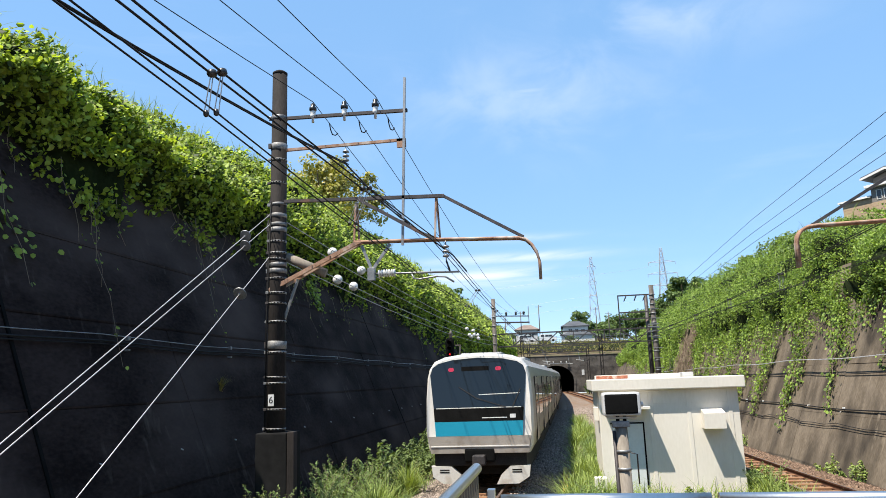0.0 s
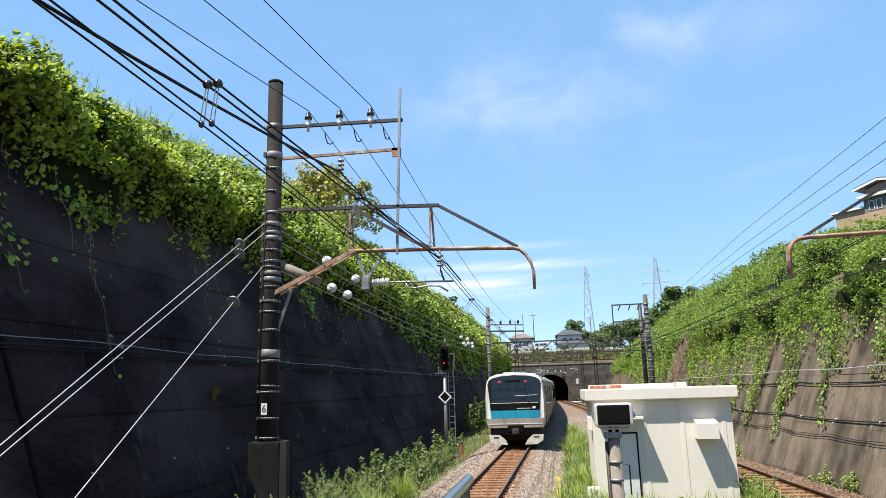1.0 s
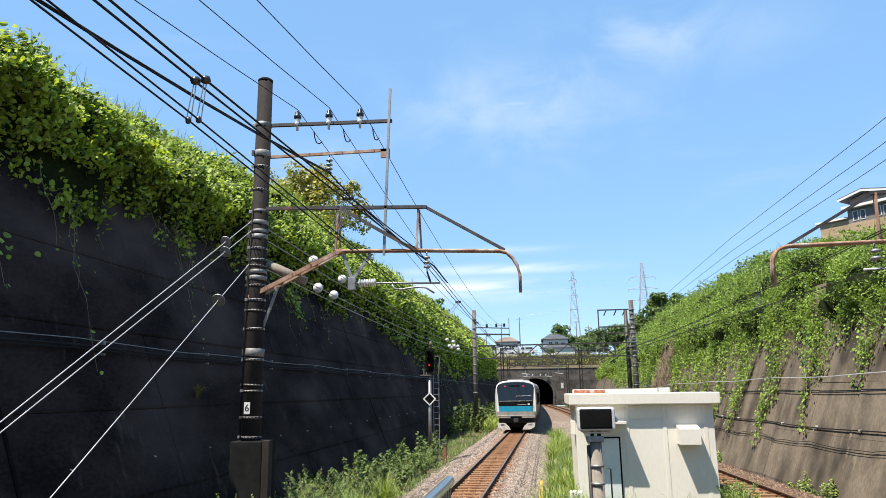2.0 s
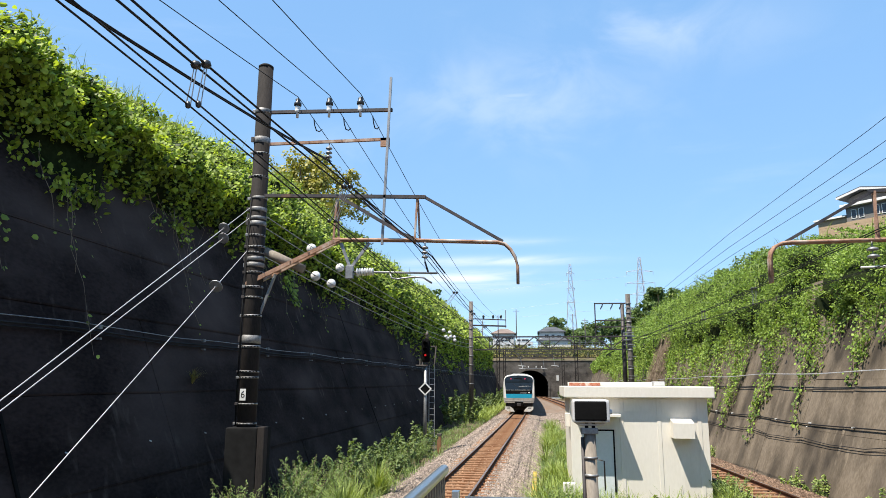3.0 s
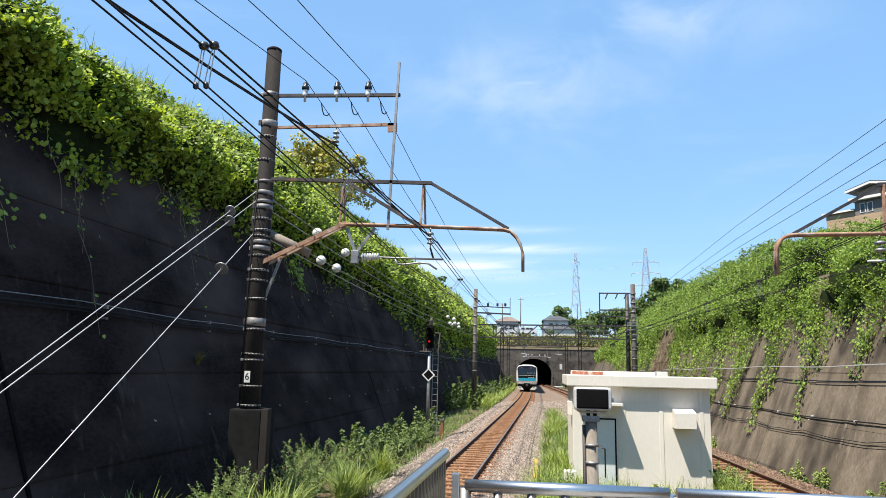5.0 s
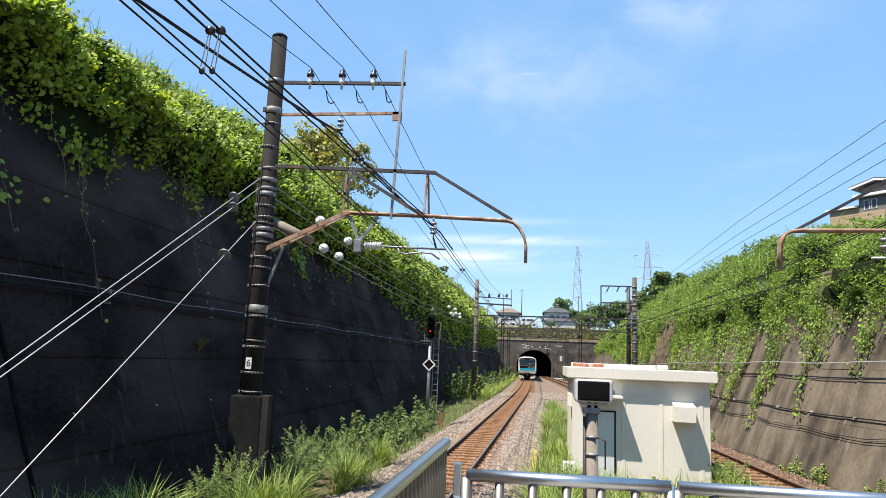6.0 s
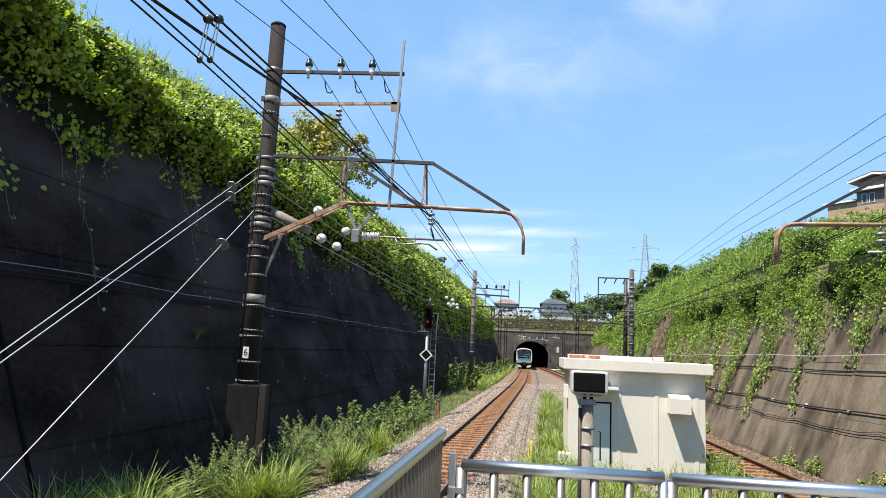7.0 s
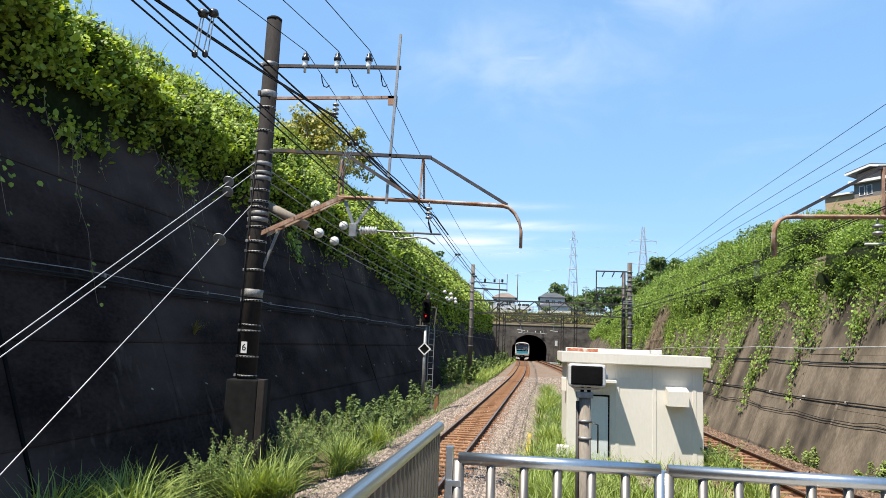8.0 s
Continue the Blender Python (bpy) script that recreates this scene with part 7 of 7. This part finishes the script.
def build_shrubs():
    rng = np.random.default_rng(90)
    spots = [(-5.3, 20.0, 1.9, 0.8), (-5.6, 22.3, 1.7, 0.9), (-5.2, 23.8, 1.5, 0.8), (-5.7, 25.8, 1.6, 0.9), (-5.4, 28.5, 1.3, 0.8), (-5.9, 30.5, 1.4, 0.8), (-5.5, 35.5, 1.3, 0.9),
             (-5.8, 38.5, 1.4, 0.9), (-6.7, 20.6, 1.3, 0.6), (-5.2, 26.9, 1.5, 0.9), (-5.3, 31.8, 1.6, 0.9), (-6.2, 18.6, 1.3, 0.6)]
    for k, (x, y, h, r) in enumerate(spots):
        build_shrub(x, y, h, r, "bush", "leafy green weeds growing below the black wall", 100 + k, 0.12, 900)
    # feathery upright weeds
    for k, (x, y, h, r) in enumerate([(-5.95, 12.9, 1.35, 0.35), (-5.7, 13.4, 1.5, 0.4), (-5.5, 15.2, 1.75, 0.5), (-5.35, 16.2, 1.6, 0.5), (-5.1, 14.9, 1.3, 0.4), (-5.6, 17.4, 1.7, 0.5), (-4.95, 17.9, 1.2, 0.4), (-6.4, 12.3, 0.9, 0.3), (-5.3, 19.0, 1.4, 0.5),
                                      (-4.9, 21.6, 1.2, 0.4), (-4.8, 24.6, 1.1, 0.4), (-4.9, 29.5, 1.1, 0.45), (0.55, 16.6, 1.1, 0.3), (0.9, 24.5, 1.1, 0.35), (4.85, 19.3, 1.1, 0.35)]):
        build_plume(x, y, h, r, "feathery upright green weeds on arching stems" if x < 0 else "feathery green weeds beside the white hut", 160 + k)
    for k, (x, y, h, r) in enumerate([(-6.0, 52, 3.0, 1.6), (-5.7, 58, 2.6, 1.6), (-5.9, 66, 3.0, 1.8), (-5.4, 75, 2.6, 1.8), (-5.4, 86, 2.6, 2.0), (-5.3, 98, 2.8, 2.0), (-5.2, 112, 2.6, 2.0), (-5.2, 126, 2.6, 2.0), (5.2, 138, 2.4, 1.3)]):
        build_shrub(x, y, h, r, "bush", "dense trackside bush at the foot of the wall", 120 + k, 0.24, 900)
    for k, (x, y, h, r) in enumerate([(8.15, 22.4, 0.8, 0.6), (8.0, 23.6, 0.7, 0.6), (8.55, 19.2, 1.0, 0.7), (8.4, 18.2, 0.9, 0.5), (7.6, 33.0, 0.8, 0.5), (4.75, 19.6, 1.2, 0.35), (4.8, 18.3, 1.1, 0.35), (2.9, 18.6, 0.8, 0.3)]):
        build_shrub(x, y, h, r, "grass", "small green weed clump by the track", 140 + k, 0.08, 380)


build_shrubs()


def build_hanging_stems():
    """Bare and leafy runners hanging down both walls."""
    rng = np.random.default_rng(33)
    bm = bmesh.new()
    c, nr, sz = [], [], []
    for k in range(70):
        y = float(8 * (90 / 8) ** rng.random())
        z0 = left_hem(y) + 0.7
        ln = rng.uniform(0.6, 2.2) * (1.6 if rng.random() < 0.15 else 1)
        pts = []
        for j in range(6):
            z = z0 - ln * j / 5
            pts.append((wall_left(y, z) + 0.10 + 0.25 * (1 - j / 5) + 0.05 * rng.normal(), y + 0.08 * rng.normal(), z))
        add_tube(bm, pts, 0.008, 0.004, 4)
        for p in pts[1:]:
            for _ in range(rng.integers(0, 4)):
                c.append((p[0] + abs(rng.normal(0, 0.08)), p[1] + rng.normal(0, 0.1), p[2] + rng.normal(0, 0.1)))
                nr.append((1, rng.normal(0, 0.5), 0.5))
                sz.append(rng.uniform(0.035, 0.08))
    tagged(part("hanging_runners", bm, "vine_stem"), "thin brown runners hanging down the black wall", "vine", kind="stuff")
    leaf_mesh("runner_leaves", np.array(c), np.array(nr), np.array(sz), "kudzu", "scattered leaves on runners over the wall", "climbing vine", rng=rng)
    bm = bmesh.new()
    c, nr, sz = [], [], []
    for k in range(800):
        y = float(15 * (110 / 15) ** rng.random())
        z0 = right_hem(y) + 0.9
        ln = rng.uniform(0.5, 1.9)
        pts = []
        for j in range(5):
            z = max(0.1, z0 - ln * j / 4)
            pts.append((wall_right(y, z) - 0.08 - 0.15 * (1 - j / 4) - 0.03 * rng.normal(), y + 0.1 * rng.normal(), z))
        add_tube(bm, pts, 0.009, 0.004, 4)
        for p in pts[1:]:
            for _ in range(rng.integers(1, 9)):
                c.append((p[0] - abs(rng.normal(0, 0.08)), p[1] + rng.normal(0, 0.12), p[2] + rng.normal(0, 0.1)))
                nr.append((-1, rng.normal(0, 0.5), 0.6))
                sz.append(rng.uniform(0.04, 0.085) * (1 + y / 60))
    # a brown patch of dead vine
    for k in range(150):
        y = 51.6 + 4.0 * rng.random()
        pts = []
        for j in range(5):
            z = 6.6 - 5.6 * j / 4
            pts.append((wall_right(y, z) - 0.35 + 0.2 * rng.normal(), y + 0.55 * rng.normal(), z))
        add_tube(bm, pts, 0.014, 0.008, 4)
    tagged(part("hanging_runners", bm, "vine_stem"), "dry brown runners hanging down the retaining wall", "vine", kind="stuff")
    leaf_mesh("runner_leaves", np.array(c), np.array(nr), np.array(sz), "kudzu_sunny", "scattered sunlit leaves on runners over the wall", "climbing vine", rng=rng)


build_hanging_stems()


def build_wall_patches():
    """Leaf patches clinging to the bare left wall."""
    rng = np.random.default_rng(61)
    c, nr, sz = [], [], []
    for y0, z0, h, n in ((10.4, 6.3, 0.6, 34), (10.6, 5.5, 0.4, 14), (26.5, 6.6, 0.8, 200), (47.0, 6.2, 0.9, 40), (70, 5.3, 1.5, 90)):
        for _ in range(n):
            y, z = y0 + rng.normal(0, 0.22 * (1 + y0 / 40)), z0 + rng.uniform(-h, h)
            c.append((wall_left(y, z) + abs(rng.normal(0.06, 0.1)), y, z))
            nr.append((1, rng.normal(0, 0.6), 0.6))
            sz.append(rng.uniform(0.06, 0.14) * (1 + y0 / 70))
    roots, n = np.array([(wall_left(16.2, 2.85) + 0.02, 16.2, 2.85)]), 60
    ang = rng.uniform(-1.5, 1.5, n)
    blade_mesh("wall_tuft", np.repeat(roots, n, 0) + rng.normal(0, 0.04, (n, 3)) * np.array([0, 1, 1]), rng.uniform(0.15, 0.4, n), np.stack([np.cos(ang), np.sin(ang), np.zeros(n)], 1) * rng.uniform(0.5, 1.3, n)[:, None], np.full(n, 0.012), "straw", "dry grass tuft rooted in a crack of the black wall", "grass")
    leaf_mesh("wall_ivy", np.array(c), np.array(nr), np.array(sz), "kudzu", "patches of ivy clinging to the black wall", "climbing vine", rng=rng)


build_wall_patches()


# ---- sleepers and ballast stones ----
def build_sleepers():
    src = None
    tracks = [o for o in bpy.data.objects if o.name.startswith("railway_track")]
    for f, tr, ya, yb in ((left_x, tracks[0], 9.0, 105.0), (right_x, tracks[1], 12.0, 85.0)):
        y, k = ya, 0
        while y < yb:
            if src is None:
                bm = box(-1.0, 1.0, -0.11, 0.11, -0.13, 0.0, 0.012)
                for v in bm.verts:
                    if abs(v.co.x) < 0.3:
                        v.co.z -= 0.02
                src = part("sleeper", bm, "sleeper", tr)
                o = src
            else:
                o = new("sleeper", src.data)
                o.parent = tr
            slope = (f(y + 1) - f(y - 1)) / 2
            o.matrix_basis = pose(f(y) + random.uniform(-0.02, 0.02), y, rise(y) - 0.122 + random.uniform(-0.008, 0.008), 0, 0, -math.degrees(slope) + random.uniform(-0.7, 0.7))
            y += 0.62
            k += 1


build_sleepers()


def build_stones():
    rng = np.random.default_rng(17)
    base = np.array([(1, 0, -0.2), (-0.5, 0.85, -0.3), (-0.5, -0.85, -0.2), (0.25, 0.3, 0.75), (-0.3, -0.35, 0.7)])
    tri = np.array([(0, 1, 3), (1, 4, 3), (1, 2, 4), (2, 0, 4), (0, 3, 4)])
    def lay(n, sample, size, mat, label):
        P = np.array([sample() for _ in range(n)])
        s = rng.uniform(0.6, 1.4, n) * size
        a = rng.uniform(0, math.tau, n)
        st = rng.uniform(0.6, 1.3, (n, 3))
        v = base[None] * st[:, None, :] * s[:, None, None]
        v += rng.normal(scale=0.15, size=v.shape) * s[:, None, None]
        x = v[..., 0] * np.cos(a)[:, None] - v[..., 1] * np.sin(a)[:, None]
        y = v[..., 0] * np.sin(a)[:, None] + v[..., 1] * np.cos(a)[:, None]
        v = np.stack([x, y, v[..., 2]], -1) + P[:, None, :]
        F = (np.arange(n)[:, None, None] * 5 + tri[None]).reshape(-1, 3)
        me = bpy.data.meshes.new("ballast_stones")
        me.vertices.add(n * 5)
        me.vertices.foreach_set("co", v.astype(np.float32).ravel())
        me.loops.add(F.size)
        me.loops.foreach_set("vertex_index", F.astype(np.int32).ravel())
        me.polygons.add(len(F))
        me.polygons.foreach_set("loop_start", np.arange(0, F.size, 3, dtype=np.int32))
        me.update(calc_edges=True)
        me.materials.append(M[mat])
        tagged(new("ballast_stones", me), label, "ballast", kind="stuff")

    def bed(o):
        o = abs(o)
        return float(np.interp(o, (0.95, 1.3, 1.75, 2.3), (-0.16, -0.18, -0.24, -0.39)))

    def shoulder(f, y0, y1):
        def s():
            y = y0 * (y1 / y0) ** rng.random()
            o = rng.uniform(0.72, 2.35) * (-1 if rng.random() < 0.5 else 1)
            return (f(y) + o, y, rise(y) + bed(o) + 0.01)
        return s

    def middle(f, y0, y1):
        def s():
            y = y0 * (y1 / y0) ** rng.random()
            return (f(y) + rng.uniform(-1.1, 1.1), y, rise(y) - 0.172)
        return s
    lay(52000, shoulder(left_x, 8, 70), 0.042, "stone", "grey crushed stones beside the rails")
    def between():
        y = 17 * (75 / 17) ** rng.random()
        a, b = left_x(y) + 2.0, right_x(y) - 2.0
        return (a + (b - a) * rng.random(), y, rise(y) - 0.28)
    lay(16000, between, 0.045, "stone", "grey crushed stones between the two tracks")
    lay(12000, middle(left_x, 9, 60), 0.038, "stone_rust", "rust-stained stones between the sleepers")
    lay(22000, shoulder(right_x, 11, 55), 0.042, "stone_dark", "brown crushed stones beside the far rails")
    lay(7000, middle(right_x, 12, 50), 0.038, "stone_dark", "rust-stained stones between the sleepers")


build_stones()
motions()
